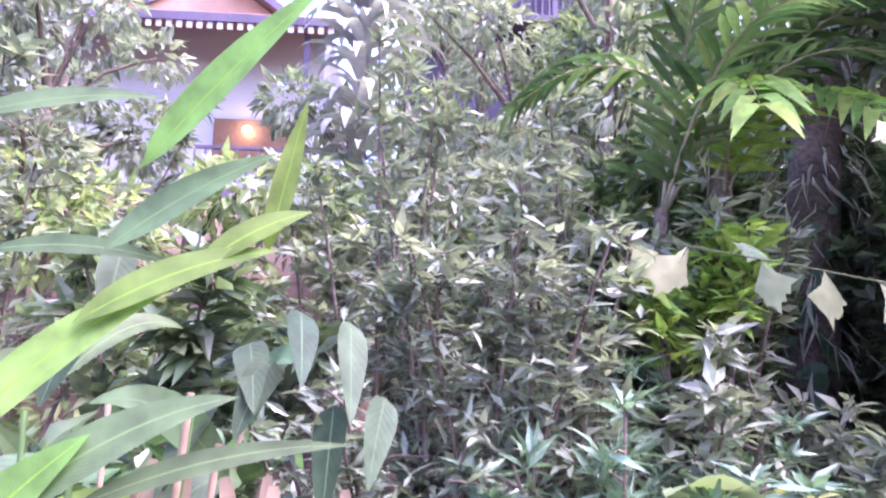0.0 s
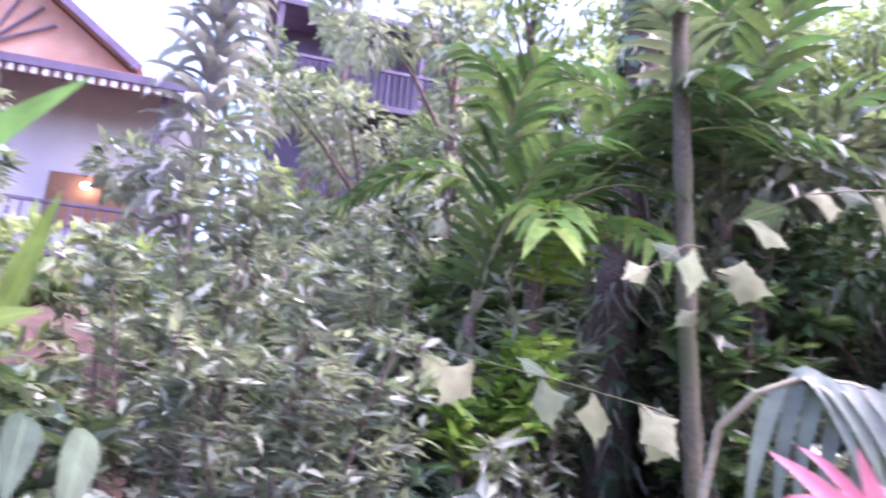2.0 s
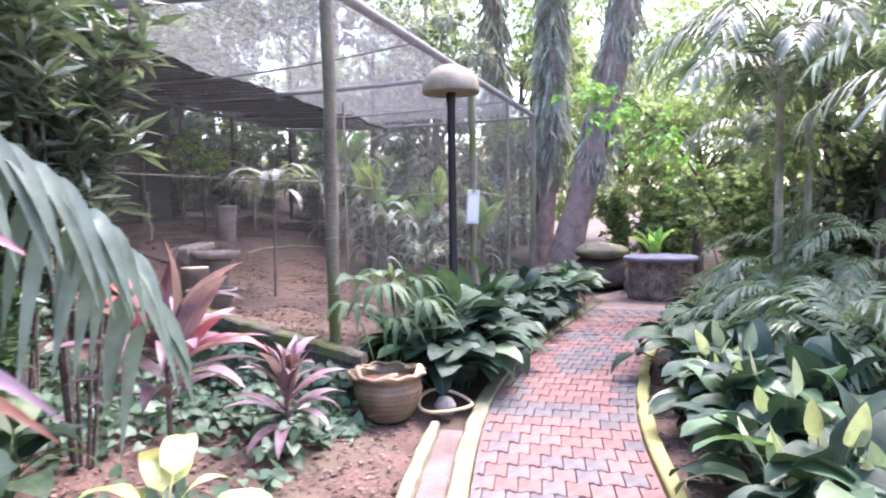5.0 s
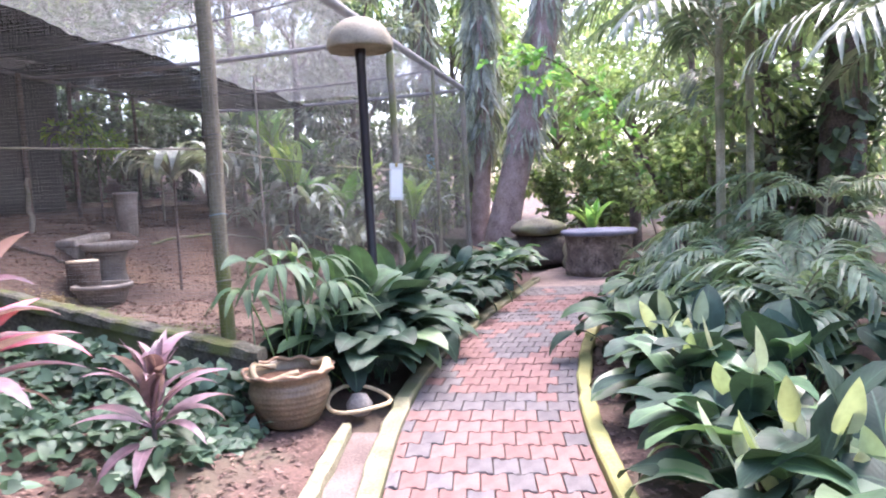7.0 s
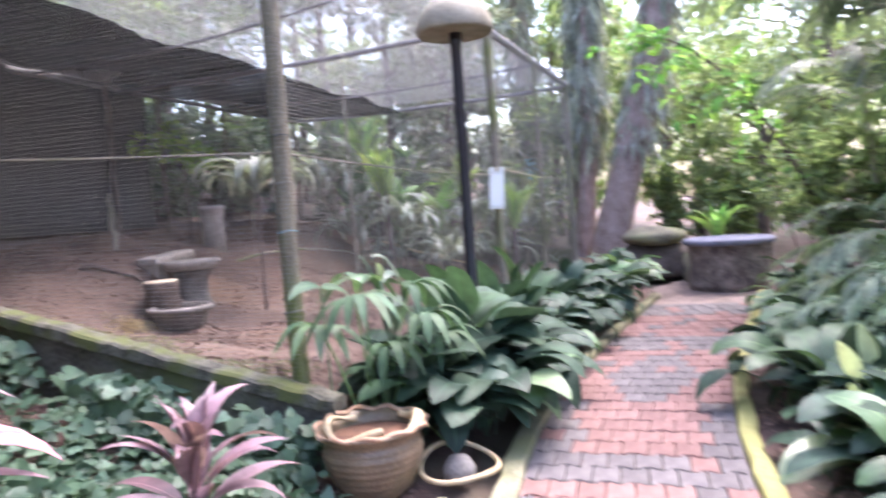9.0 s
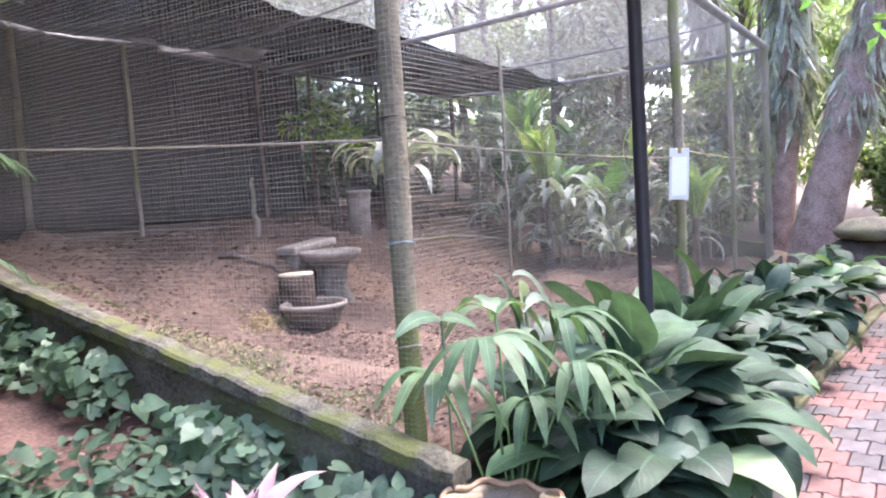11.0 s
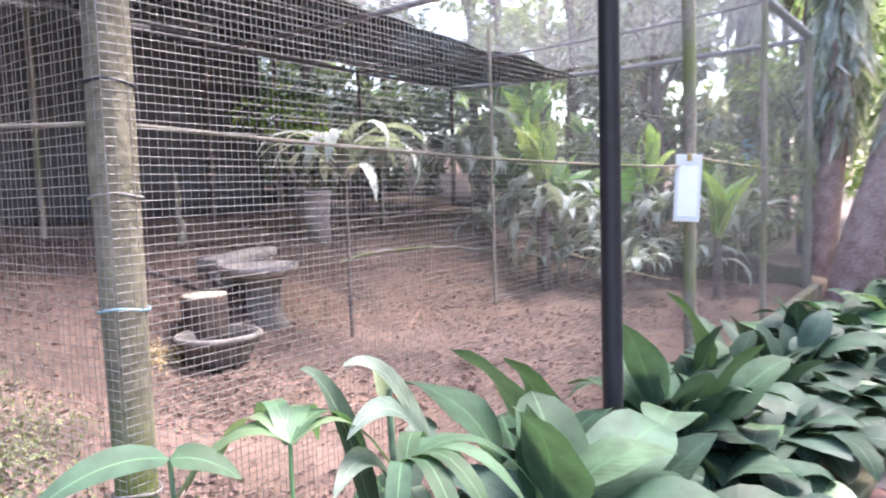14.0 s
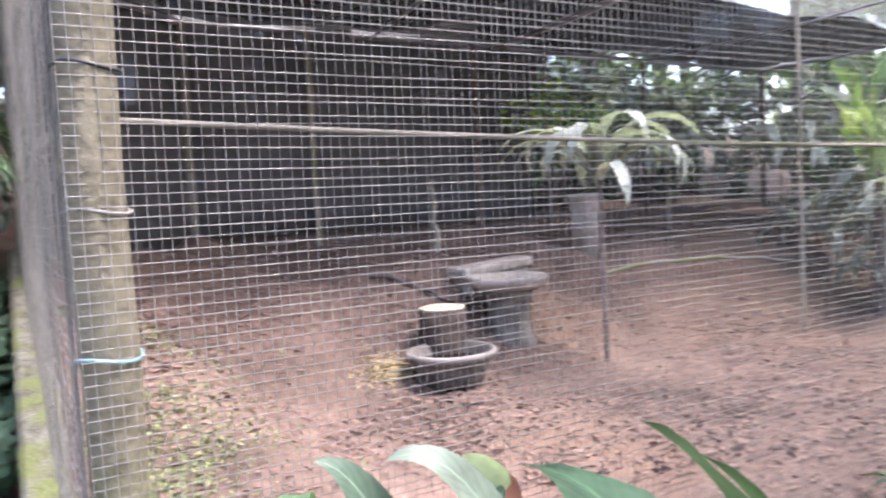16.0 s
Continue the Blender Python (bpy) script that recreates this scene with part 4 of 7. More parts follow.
part("cane", tube("cane", np.stack([0.23 * np.cos(a), 0.205 * np.sin(a), 0.02 * np.sin(2 * a)], 1), 0.014, 8), M_ROOT, hp)
part("stone", lathe([(0.02, -0.1), (0.075, -0.09), (0.085, -0.03), (0.05, 0.03), (0.01, 0.045)], 12, 0.05, 5), M_STONE, hp, "grey stone inside the hoop")

# ---- round stump table, boulder ----
tb = thing("stump_table", "round stone table with bark-like side and grey top", "table", pose(13.15, -0.62, -0.02))
part("base", lathe([(0.52, 0), (0.54, 0.1), (0.5, 0.35), (0.53, 0.62), (0.54, 0.64)], 30, 0.02, 6), M_TSIDE, tb, "pinkish bark-textured side")
part("tabletop", lathe([(0.55, 0.635), (0.6, 0.645), (0.605, 0.7), (0.58, 0.715), (0.01, 0.72)], 36, 0.006, 2), M_TOP, tb, "smooth blue-grey top")


def boulder(x, y, z, sx, sy, sz, seed, mat, label, rot=0):
    bm = bmesh.new()
    bmesh.ops.create_icosphere(bm, subdivisions=3, radius=1)
    for v in bm.verts:
        q = 1 + 0.22 * noise.noise(v.co * 1.3 + Vector((seed * 3.7, 0, 0))) + 0.08 * noise.noise(v.co * 4 + Vector((0, seed, 0)))
        v.co = Vector((v.co.x * sx * q, v.co.y * sy * q, v.co.z * sz * q))
    for f in bm.faces:
        f.smooth = True
    ob = part("boulder", bm, mat)
    ob.matrix_basis = pose(x, y, z, 0, 0, rot)
    return tagged(ob, label, "rock")


boulder(14.45, 0.38, 0.68, 0.42, 0.5, 0.17, 1, M_STONEB, "rounded mossy boulder on a stone plinth")
boulder(14.6, 0.4, 0.25, 0.55, 0.8, 0.36, 2, M_BARK, "dark rounded boulder at the end of the walk")

# ---- things in the pen ----
st = thing("tree_stump", "sawn log stump with a pale cut top", "stump", pose(8.55, 5.15, 0.44))
part("log", lathe([(0.2, -0.1), (0.175, 0.08), (0.165, 0.3), (0.17, 0.42)], 22, 0.03, 7), M_DARKBARK, st)
part("cut_top", lathe([(0.165, 0.421), (0.16, 0.436), (0.02, 0.44)], 22, 0.03, 7), M_CUT, st, "pale sawn wood")
bw = thing("clay_basin", "round grey-brown clay water basin on the earth", "basin", pose(8.42, 4.84, 0.42))
part("bowl", lathe([(0.2, -0.02), (0.23, 0.03), (0.255, 0.1), (0.265, 0.14), (0.295, 0.15), (0.31, 0.17), (0.308, 0.195), (0.285, 0.208), (0.26, 0.2), (0.235, 0.16), (0.21, 0.09), (0.02, 0.07)], 34, 0.01, 8), M_BASIN, bw)
part("rim", lathe([(0.272, 0.192), (0.288, 0.212), (0.305, 0.205), (0.313, 0.186), (0.304, 0.178)], 34, 0.01, 8, False), M_RIM, bw, "paler worn rim")
part("water", lathe([(0.232, 0.135), (0.1, 0.136), (0.01, 0.136)], 30, 0.0, 8, False), M_WATER, bw, "still dark water")
bd = thing("bird_bath", "grey stone bird bath dish on a pedestal", "bird bath", pose(9.25, 5.3, 0.5))
part("pedestal", lathe([(0.23, -0.1), (0.22, 0.0), (0.185, 0.06), (0.165, 0.16), (0.16, 0.3), (0.19, 0.38), (0.23, 0.42)], 20, 0.02, 3), M_BASIN, bd)
part("dish", lathe([(0.12, 0.41), (0.26, 0.43), (0.31, 0.47), (0.325, 0.51), (0.315, 0.525), (0.29, 0.52), (0.25, 0.485), (0.02, 0.47)], 28, 0.012, 4), M_STONE, bd, "shallow weathered dish")
x0, y0 = 8.08, 5.1
gr = np.random.RandomState(77)
q = np.abs(gr.normal(0, 0.13, 1500))
an = gr.uniform(0, 6.28, 1500)
P = np.stack([x0 + q * np.cos(an) * 1.2, y0 + q * np.sin(an), 0 * q], 1)
P[:, 2] = ground_z(P[:, 0], P[:, 1]) + 0.005 + 0.03 * np.exp(-(q / 0.14) ** 2) * gr.rand(1500)
V, F = scatter(P, gr.normal(0, 1, (1500, 3)) * [1, 1, 0.3], 0.03, 0.6, 5, 0.05)
tagged(part("spilled_feed", grid_mesh("spilled_feed", V, F, smooth=False), M_FEED), "pale yellow grain spilled on the earth by the stump", "bird feed", "", "stuff")
sl = thing("stone_bench", "low weathered stone slab bench on two blocks", "bench", pose(9.42, 5.75, 0.74, 0, -4, 4))
part("slab", box_bm(0.75, 0.26, 0.09, 0.025, (0, 0, 0.32)), M_STONE, sl)
for x in (-0.25, 0.25):
    part("block", box_bm(0.16, 0.22, 0.45, 0.02, (x, 0, 0.06)), M_STONE, sl)
pp = thing("planter", "square grey concrete planter in the pen", "planter", pose(10.82, 6.1, 1.1))
part("box", lathe([(0.17, -0.1), (0.18, 0.3), (0.2, 0.5), (0.215, 0.52), (0.2, 0.55), (0.16, 0.5)], 4), M_STONE, pp)


def branch(name, p0, p1, r, mat, label, rise=0.02, cat="branch"):
    ob = part(name, tube(name, arc(p0, p1, rise, 10) + np.random.RandomState(int(p0[0] * 99)).normal(0, 0.012, (10, 3)), np.linspace(r, r * 0.5, 10), 7), mat)
    return tagged(ob, label, cat)


branch("fallen_branch", (10.6, 5.6, 0.92), (13.6, 5.3, 0.72), 0.022, M_POST, "long grey branch lying on the pen earth", 0.1)
branch("fallen_branch", (13.2, 4.6, 0.9), (14.2, 3.2, 0.33), 0.02, M_ROOT, "pale stick leaning in the pen", 0.0)
branch("fallen_branch", (8.4, 6.0, 1.1), (9.1, 5.5, 0.72), 0.03, M_BARK, "short dark branch on the pen earth", 0.02)
branch("dead_stake", (9.2, 6.25, 1.0), (9.15, 6.25, 1.85), 0.04, M_POST, "weathered stake standing in the pen", 0.0, "stake")

rnd = np.random.RandomState(4)
n = 44000
x, y = rnd.uniform(6.2, 15.2, n), rnd.uniform(2.2, 7.2, n)
k = (x > side_x(y) + 0.08) & (np.sin(x * 2.3 + 2 * np.sin(y * 1.9)) + np.sin(y * 3.1 + x) + rnd.normal(0, 0.9, n) > -0.5)
x, y = x[k], y[k]
P = np.stack([x, y, ground_z(x, y) + 0.012], 1)
V, F = scatter(P, np.stack([rnd.normal(0, 1, len(x)), rnd.normal(0, 1, len(x)), 0 * x], 1) * 2, 0.046, 0.5, 3, 0.03)
tagged(part("leaf_litter", grid_mesh("leaf_litter", V, F, smooth=False), M_LITTER), "brown dead leaves scattered over the pen earth", "leaf litter", "", "stuff")
n = 19000
x, y = rnd.uniform(1, 8.5, n), rnd.uniform(-2.2, 4, n)
k = ((y > y_left(x) + 0.45) & (x < side_x(y) - 0.1)) | (y < y_right(x) - 0.13)
x, y = x[k], y[k]
P = np.stack([x, y, ground_z(x, y) + 0.012], 1)
V, F = scatter(P, np.stack([rnd.normal(0, 1, len(x)), rnd.normal(0, 1, len(x)), 0 * x], 1) * 2, 0.05, 0.5, 3, 0.04)
tagged(part("leaf_litter", grid_mesh("leaf_litter", V, F, smooth=False), M_LITTER), "reddish dead leaves lying under the plants", "leaf litter", "", "stuff")

# moss creeping over the earth inside the low wall
n = 9000
x, y = 6.06 + np.abs(rnd.normal(0, 0.42, n)), rnd.uniform(2.5, 5.4, n)
k = np.sin(x * 4.1 + 1.7 * np.sin(y * 2.3)) + np.sin(y * 3.7) + rnd.normal(0, 0.5, n) > -0.1
x, y = x[k], y[k]
k = x > side_x(y) + 0.08
x, y = x[k], y[k]
P = np.stack([x, y, ground_z(x, y) + 0.004], 1)
V, F = scatter(P, rnd.normal(0, 1, (len(x), 3)) * [1, 1, 0.3] + [0, 0, 0.5], 0.032, 0.5, 8, 0.1)
tagged(part("moss", grid_mesh("moss", V, F, smooth=False), foliage("moss_green", (0.10, 0.125, 0.035), (0.22, 0.235, 0.085), 0.85, 0.2)), "green moss growing along the pen wall", "moss", "", "stuff")


# ---- plants: shared leaf shapes ----
S_LILY = leaf_set(6, 0.68, 0.192, 0.46, 82, -62, "broad", 0.12, wave=0.12)
S_LILU = leaf_set(5, 0.66, 0.195, 0.48, 84, 18, "broad", 0.2, wave=0.12)
S_LOW = leaf_set(6, 0.62, 0.19, 0.42, 66, -78, "broad", 0.12, wave=0.12)
S_CORD = leaf_set(6, 0.5, 0.1, 0.12, 50, -28, "lance", 0.3, pr=0.006)
S_DRAC = leaf_set(4, 0.62, 0.075, 0.02, 62, -75, "strap", 0.25)
S_CORDU = leaf_set(4, 0.5, 0.1, 0.1, 80, 25, "lance", 0.3, pr=0.006)
S_NEST = leaf_set(4, 0.6, 0.12, 0.02, 70, 15, "strap", 0.2, wave=0.12)
S_SPATHE = leaf_set(4, 0.56, 0.085, 0.68, 87, 70, "ovate", 0.45)
S_BAN = leaf_set(3, 1.0, 0.26, 0.3, 80, 5, "ovate", 0.25, wave=0.06, pr=0.012)
LILY_D, LILY_M = with_mat(S_LILY, L_LILY), with_mat(S_LILY, L_LILYY)
LILU_D = with_mat(S_LILU, L_LILY)
LOW_D, LOW_M = with_mat(S_LOW, L_LILY), with_mat(S_LOW, L_LILYY)
CREAM, VARI, CROT = with_mat(S_SPATHE, L_CREAM), with_mat(S_LOW, L_VARI), with_mat(S_LOW, L_CROTON)
CORD_P, CORD_D, CORD_R = with_mat(S_CORD + S_CORDU, L_PINK), with_mat(S_CORD + S_CORDU, L_PURP), with_mat(S_CORD[:2], L_RUST)
DRACP = with_mat(S_DRAC, L_DRACP)
DRACH = with_mat(leaf_set(4, 0.75, 0.09, 0.02, 55, -112, "strap", 0.25), L_DRACP)
NEST, BAN, BAN_D = with_mat(S_NEST, L_GRASS), with_mat(S_BAN, L_GRASS), with_mat(S_BAN, L_LILYY)


def leaf_between(parent, p0, p1, W, mat, rise=0.05, profile="lance", fold=0.25, face=(0, -1, 0.6), segs=12, name="leaf", wave=0.03):
    """One long leaf from p0 to p1, its upper side turned towards face."""
    c = arc(p0, p1, rise, segs + 1)
    s = np.linspace(0, 1, segs + 1)
    d = np.gradient(c, axis=0)
    d /= np.linalg.norm(d, axis=1)[:, None]
    side = np.cross(d, np.asarray(face, float))
    side /= np.linalg.norm(side, axis=1)[:, None]
    nrm = np.cross(side, d)
    w = (W / 2 * PROFILES[profile](s))[:, None]
    wv = (wave * np.sin(s * 8 + p0[0] * 9))[:, None]
    V = np.stack([c - side * w + nrm * w * (fold + wv), c, c + side * w + nrm * w * (fold - wv)], 1).reshape(-1, 3)
    F = [(i * 3 + q, i * 3 + q + 1, i * 3 + q + 4, i * 3 + q + 3) for i in range(segs) for q in (0, 1)]
    uv = np.stack([np.tile([1.0, 0.0, 1.0], segs + 1), np.repeat(s, 3)], 1)
    return part(name, grid_mesh(name, V, F, uv), mat, parent)


L_RUSTY = foliage("orange_dying_leaf", (0.42, 0.22, 0.04), (0.55, 0.30, 0.06), 0.5, 0.35, island=False)
# ---- ginger clump at the start of the walk ----
gi = thing("ginger_clump", "clump of ginger with long glossy green blades", "ginger plant", pose(-0.5, 1.55, gz(-0.5, 1.55)))
G0 = Vector((-0.5, 1.55, gz(-0.5, 1.55)))


def gin(p0, p1, W, mat, rise=0.03, profile="lance", face=(0, -1, 0.5)):
    leaf_between(gi, Vector(p0) - G0, Vector(p1) - G0, W, mat, rise, profile, 0.2, face)


gin((-0.44, 1.5, 1.96), (-0.05, 1.45, 2.39), 0.10, L_GINGER, 0.02)
gin((-0.74, 1.32, 1.30), (-0.29, 1.5, 1.74), 0.10, L_GINGER, 0.06)
gin((-0.62, 1.3, 1.22), (-0.17, 1.42, 1.49), 0.095, L_GINGERD, 0.05)
gin((-0.44, 1.35, 1.29), (0.05, 1.45, 1.40), 0.05, L_GINGERD, 0.03)
gin((-0.5, 1.5, 1.78), (-0.16, 1.55, 2.02), 0.09, L_GINGERD, 0.02)
gin((-0.18, 1.6, 1.80), (-0.11, 1.62, 2.18), 0.06, L_GINGER, 0.0)
gin((-0.85, 1.45, 2.02), (-0.40, 1.5, 2.12), 0.06, L_GINGERD, 0.03)
gin((-0.5, 1.4, 1.62), (-0.14, 1.55, 1.80), 0.08, L_GINGER, 0.03)
gin((-0.74, 1.5, 1.77), (-0.36, 1.6, 1.76), 0.05, L_GINGERD, 0.03)
gin((-0.72, 1.25, 1.05), (-0.42, 1.35, 1.42), 0.13, L_GINGER, 0.03, "ovate")
gin((-0.3, 1.5, 1.75), (-0.08, 1.6, 1.90), 0.07, L_GINGER, 0.02)
rg = random.Random(5)
for k, (hx, hz, hl) in enumerate(((-0.55, 1.86, 0.25), (-0.12, 1.72, 0.22), (0.0, 1.7, 0.28), (-0.17, 1.6, 0.22), (-0.24, 1.64, 0.2), (-0.4, 1.9, 0.16), (-0.02, 1.5, 0.3), (-0.66, 1.64, 0.2), (-0.33, 1.5, 0.25), (0.1, 1.52, 0.24))):
    gin((hx, 1.72 + 0.05 * (k % 3), hz - 0.04), (hx + rg.uniform(-0.06, 0.06), 1.62, hz - hl), 0.085, L_HANG, 0.02, "ovate", (rg.uniform(-0.6, 0.6), -1, -0.1))
for k in range(16):
    x0, y0 = rg.uniform(-0.35, 0.45), rg.uniform(-0.1, 0.5)
    part("stalk", tube("stalk", arc((x0 * 0.5, y0 * 0.5, -0.1), (x0, y0, rg.uniform(0.9, 1.5)), 0.03, 6), 0.008, 6), L_GINGERD if k % 3 else L_DRY, gi)
for k in range(26):
    a, l = rg.uniform(0, 360), rg.uniform(0.35, 0.6)
    x0, y0, z0 = rg.uniform(-0.6, 0.5), rg.uniform(0.1, 0.8), rg.uniform(0.5, 1.55)
    dx, dy = math.cos(radians(a)) * l, math.sin(radians(a)) * l * 0.6
    leaf_between(gi, (x0, y0, z0), (x0 + dx, y0 + dy, z0 + rg.uniform(-0.3, 0.2)), 0.1, rg.choice((L_GINGER, L_GINGERD, L_GINGERD, L_LILYY)), 0.08, "lance")
leaf_between(gi, (0.4, 0.1, 0.98), (0.42, 0.08, 0.78), 0.05, L_RUSTY, 0.0, "ovate", name="dry_leaf")
for k in range(44):
    x0, y0, z0 = rg.uniform(-0.1, 0.55), rg.uniform(-0.05, 0.2), rg.uniform(0.8, 1.35)
    leaf_between(gi, (x0, y0, z0), (x0 + rg.uniform(-0.08, 0.08), y0, z0 - rg.uniform(0.25, 0.5)), 0.035, L_DRY, 0.0, "strap", name="dry_leaf")

# ---- shrubs of narrow leaves ----


def shrub(x, y, z, h, crown, n, size, mat, label, seed, W=0.28, stems=7, name="shrub", clear=0.3, group="", whorl=False, bark=None):
    """Many thin stems with narrow leaves in tufts along them."""
    r = random.Random(seed)
    th = thing(name, label, "shrub", pose(x, y, z), group)
    P, D, ch = [], [], []
    per = max(1, n // (stems * 10))
    for s in range(stems):
        a, k = r.uniform(0, 6.28), r.uniform(0.15, 1)
        tip = np.array([math.cos(a) * crown * k, math.sin(a) * crown * k, h * r.uniform(0.7, 1.0)])
        c = arc((tip[0] * 0.15, tip[1] * 0.15, -0.1), tip, 0.08 * h, 9)
        ch.append(tube_arrays(c, np.linspace(0.014, 0.005, 9), 5))
        for q in range(10):
            t = clear + (1 - clear) * (q + r.random()) / 10
            b = np.array([np.interp(t, np.linspace(0, 1, 9), c[:, i]) for i in range(3)])
            tw = np.array([r.gauss(0, 1), r.gauss(0, 1), r.gauss(0.3, 0.5)]) * crown * 0.16 * (1.3 - t * 0.6)
            e = b + tw
            ch.append(tube_arrays([b, (b + e) / 2 + [0, 0, 0.02], e], [0.005, 0.004, 0.003], 4))
            for m in range(per):
                f = 1.0 if whorl else r.random()
                an = m * 2.4
                P.append(b + tw * f + np.array([r.gauss(0, 1), r.gauss(0, 1), r.gauss(0, 1)]) * 0.015)
                D.append((math.cos(an), math.sin(an), r.uniform(0.1, 0.9) if whorl else r.uniform(-0.3, 0.8)))
    V, F = joined(ch)
    part("stemwork", grid_mesh("stemwork", V, F), bark or M_BARK, th)
    V, F = scatter(P, D, size, W, seed, 0.15)
    part("leaves", grid_mesh("leaves", V, F, smooth=False), mat, th)
    return th


for k, (x, y, h) in enumerate(((-0.75, 2.2, 1.1), (-0.15, 2.05, 0.95), (-1.3, 2.3, 1.2))):
    shrub(x, y, gz(x, y), h, 0.5, 1300, 0.2, L_DEEP, "dark broad-leaved undergrowth behind the ginger", 280 + k, W=0.46, stems=8, clear=0.1, group="undergrowth behind the ginger")
GS = "grey-green narrow-leaved shrub with thin woody stems"
shrub(0.35, 2.7, gz(0.35, 2.7), 2.3, 0.75, 2600, 0.10, L_NARROW, GS, 1, stems=10, group="shrubs by the walk")
shrub(0.05, 3.3, gz(0.05, 3.3), 2.9, 0.7, 2200, 0.11, L_NARROW, GS, 2, stems=9, group="shrubs by the walk")
shrub(0.75, 3.0, gz(0.75, 3.0), 1.9, 0.7, 2200, 0.10, L_NARROW, GS, 3, stems=9, group="shrubs by the walk")
shrub(0.2, 2.2, gz(0.2, 2.2), 1.5, 0.55, 1700, 0.09, L_NARROW, GS, 31, stems=9, group="shrubs by the walk")
shrub(0.85, 2.35, gz(0.85, 2.35), 1.35, 0.5, 1800, 0.12, L_WHORL, "bluish-green shrub with whorls of narrow leaves", 4, W=0.22, stems=9, whorl=True, group="whorled shrubs")
shrub(0.45, 2.05, gz(0.45, 2.05), 1.1, 0.5, 1500, 0.11, L_WHORL, "bluish-green shrub with whorls of narrow leaves", 5, W=0.22, stems=9, whorl=True, group="whorled shrubs")
shrub(1.35, 3.1, gz(1.35, 3.1), 1.3, 0.6, 1500, 0.12, L_WHORL, "bluish-green shrub with whorls of narrow leaves", 6, W=0.22, stems=8, whorl=True, group="whorled shrubs")
shrub(1.0, 4.3, gz(1.0, 4.3), 2.2, 0.9, 2200, 0.15, L_TREE, "leafy green shrub behind the narrow-leaved ones", 7, W=0.4, stems=9)
shrub(-0.9, 3.2, gz(-0.9, 3.2), 1.9, 0.9, 2200, 0.17, L_TREE, "dark green shrub beside the ginger", 8, W=0.4, stems=9)
shrub(-2.0, 3.6, gz(-2.0, 3.6), 2.6, 1.0, 2600, 0.12, L_NARROW, "pale grey-green shrub beside the ginger", 9, W=0.36, stems=9)
shrub(1.9, 5.2, gz(1.9, 5.2), 2.4, 1.0, 2400, 0.16, L_TREE, "dark green shrub below the trunk", 10, W=0.45, stems=9)
shrub(-0.4, 5.0, gz(-0.4, 5.0), 2.3, 1.0, 2400, 0.14, L_PALE, "pale green shrub on the bank", 12, W=0.4, stems=9)
shrub(3.3, 4.2, gz(3.3, 4.2), 2.0, 0.9, 2400, 0.15, L_TREE, "dark green shrub beside the trunk", 13, W=0.45, stems=9)
shrub(4.6, 5.6, gz(4.6, 5.6), 2.2, 1.0, 2600, 0.14, L_NARROW, "dusty green shrub beside the pen wall", 14, W=0.4, stems=9)
shrub(2.9, 3.2, gz(2.9, 3.2), 1.1, 0.6, 1500, 0.13, L_TREE, "low dark green shrub by the palm stem", 15, W=0.45, stems=8)

shrub(1.55, 3.5, gz(1.55, 3.5), 1.9, 0.6, 1900, 0.14, L_TREE, "dark green shrub on the bank", 16, W=0.4, stems=9, clear=0.1)
shrub(2.2, 3.55, gz(2.2, 3.55), 0.8, 0.6, 1700, 0.13, L_TREE, "dark green shrub on the bank", 17, W=0.45, stems=9, clear=0.05)
shrub(1.0, 3.6, gz(1.0, 3.6), 2.6, 0.5, 1700, 0.12, L_NARROW, GS, 18, stems=8, clear=0.2, group="shrubs by the walk")
shrub(1.5, 3.35, gz(1.5, 3.35), 2.3, 0.5, 1500, 0.13, L_PALE, GS, 181, stems=9, clear=0.15, group="shrubs by the walk")
shrub(3.0, 3.75, gz(3.0, 3.75), 2.6, 0.6, 2000, 0.14, L_NARROW, "dusty green shrub on the bank", 183, W=0.4, stems=9, clear=0.1)
shrub(3.7, 3.2, gz(3.7, 3.2), 1.7, 0.6, 1800, 0.13, L_TREE, "dark green shrub on the bank", 184, W=0.42, stems=9, clear=0.1)
shrub(3.9, 4.6, gz(3.9, 4.6), 2.6, 0.8, 2200, 0.15, L_NARROW, "dusty green shrub on the bank", 185, W=0.4, stems=9, clear=0.1)
for k, (x, y) in enumerate(((1.5, 2.7), (1.9, 3.0), (1.2, 2.5), (2.3, 3.0), (1.75, 2.4), (0.9, 1.95), (0.55, 1.75), (2.6, 2.5), (2.9, 2.7), (3.3, 2.6), (2.4, 2.0))):
    rosette("spathe_plant", x, y, gz(x, y), LILY_D + LOW_D + LOW_M + VARI[:1], 13, "broad-leaved green plant on the bank", "foliage plant", (0.8, 1.25), 0.06, 18, 0.15, 950 + k, "plants on the bank")
shrub(1.25, 2.9, gz(1.25, 2.9), 1.55, 0.5, 1500, 0.12, L_PALE, "pale glossy shrub on the bank", 191, W=0.34, stems=8, clear=0.15)
shrub(1.75, 2.95, gz(1.75, 2.95), 1.35, 0.5, 1400, 0.13, L_PALE, "pale glossy shrub on the bank", 192, W=0.34, stems=8, clear=0.15)
shrub(0.6, 2.6, gz(0.6, 2.6), 1.9, 0.55, 1400, 0.11, L_PALE, GS, 193, W=0.28, stems=8, clear=0.3, group="shrubs by the walk")
shrub(1.45, 3.2, gz(1.45, 3.2), 2.2, 0.4, 700, 0.14, L_PALMY, "bright yellow-green shrub on the bank", 194, W=0.36, stems=6, clear=0.7)
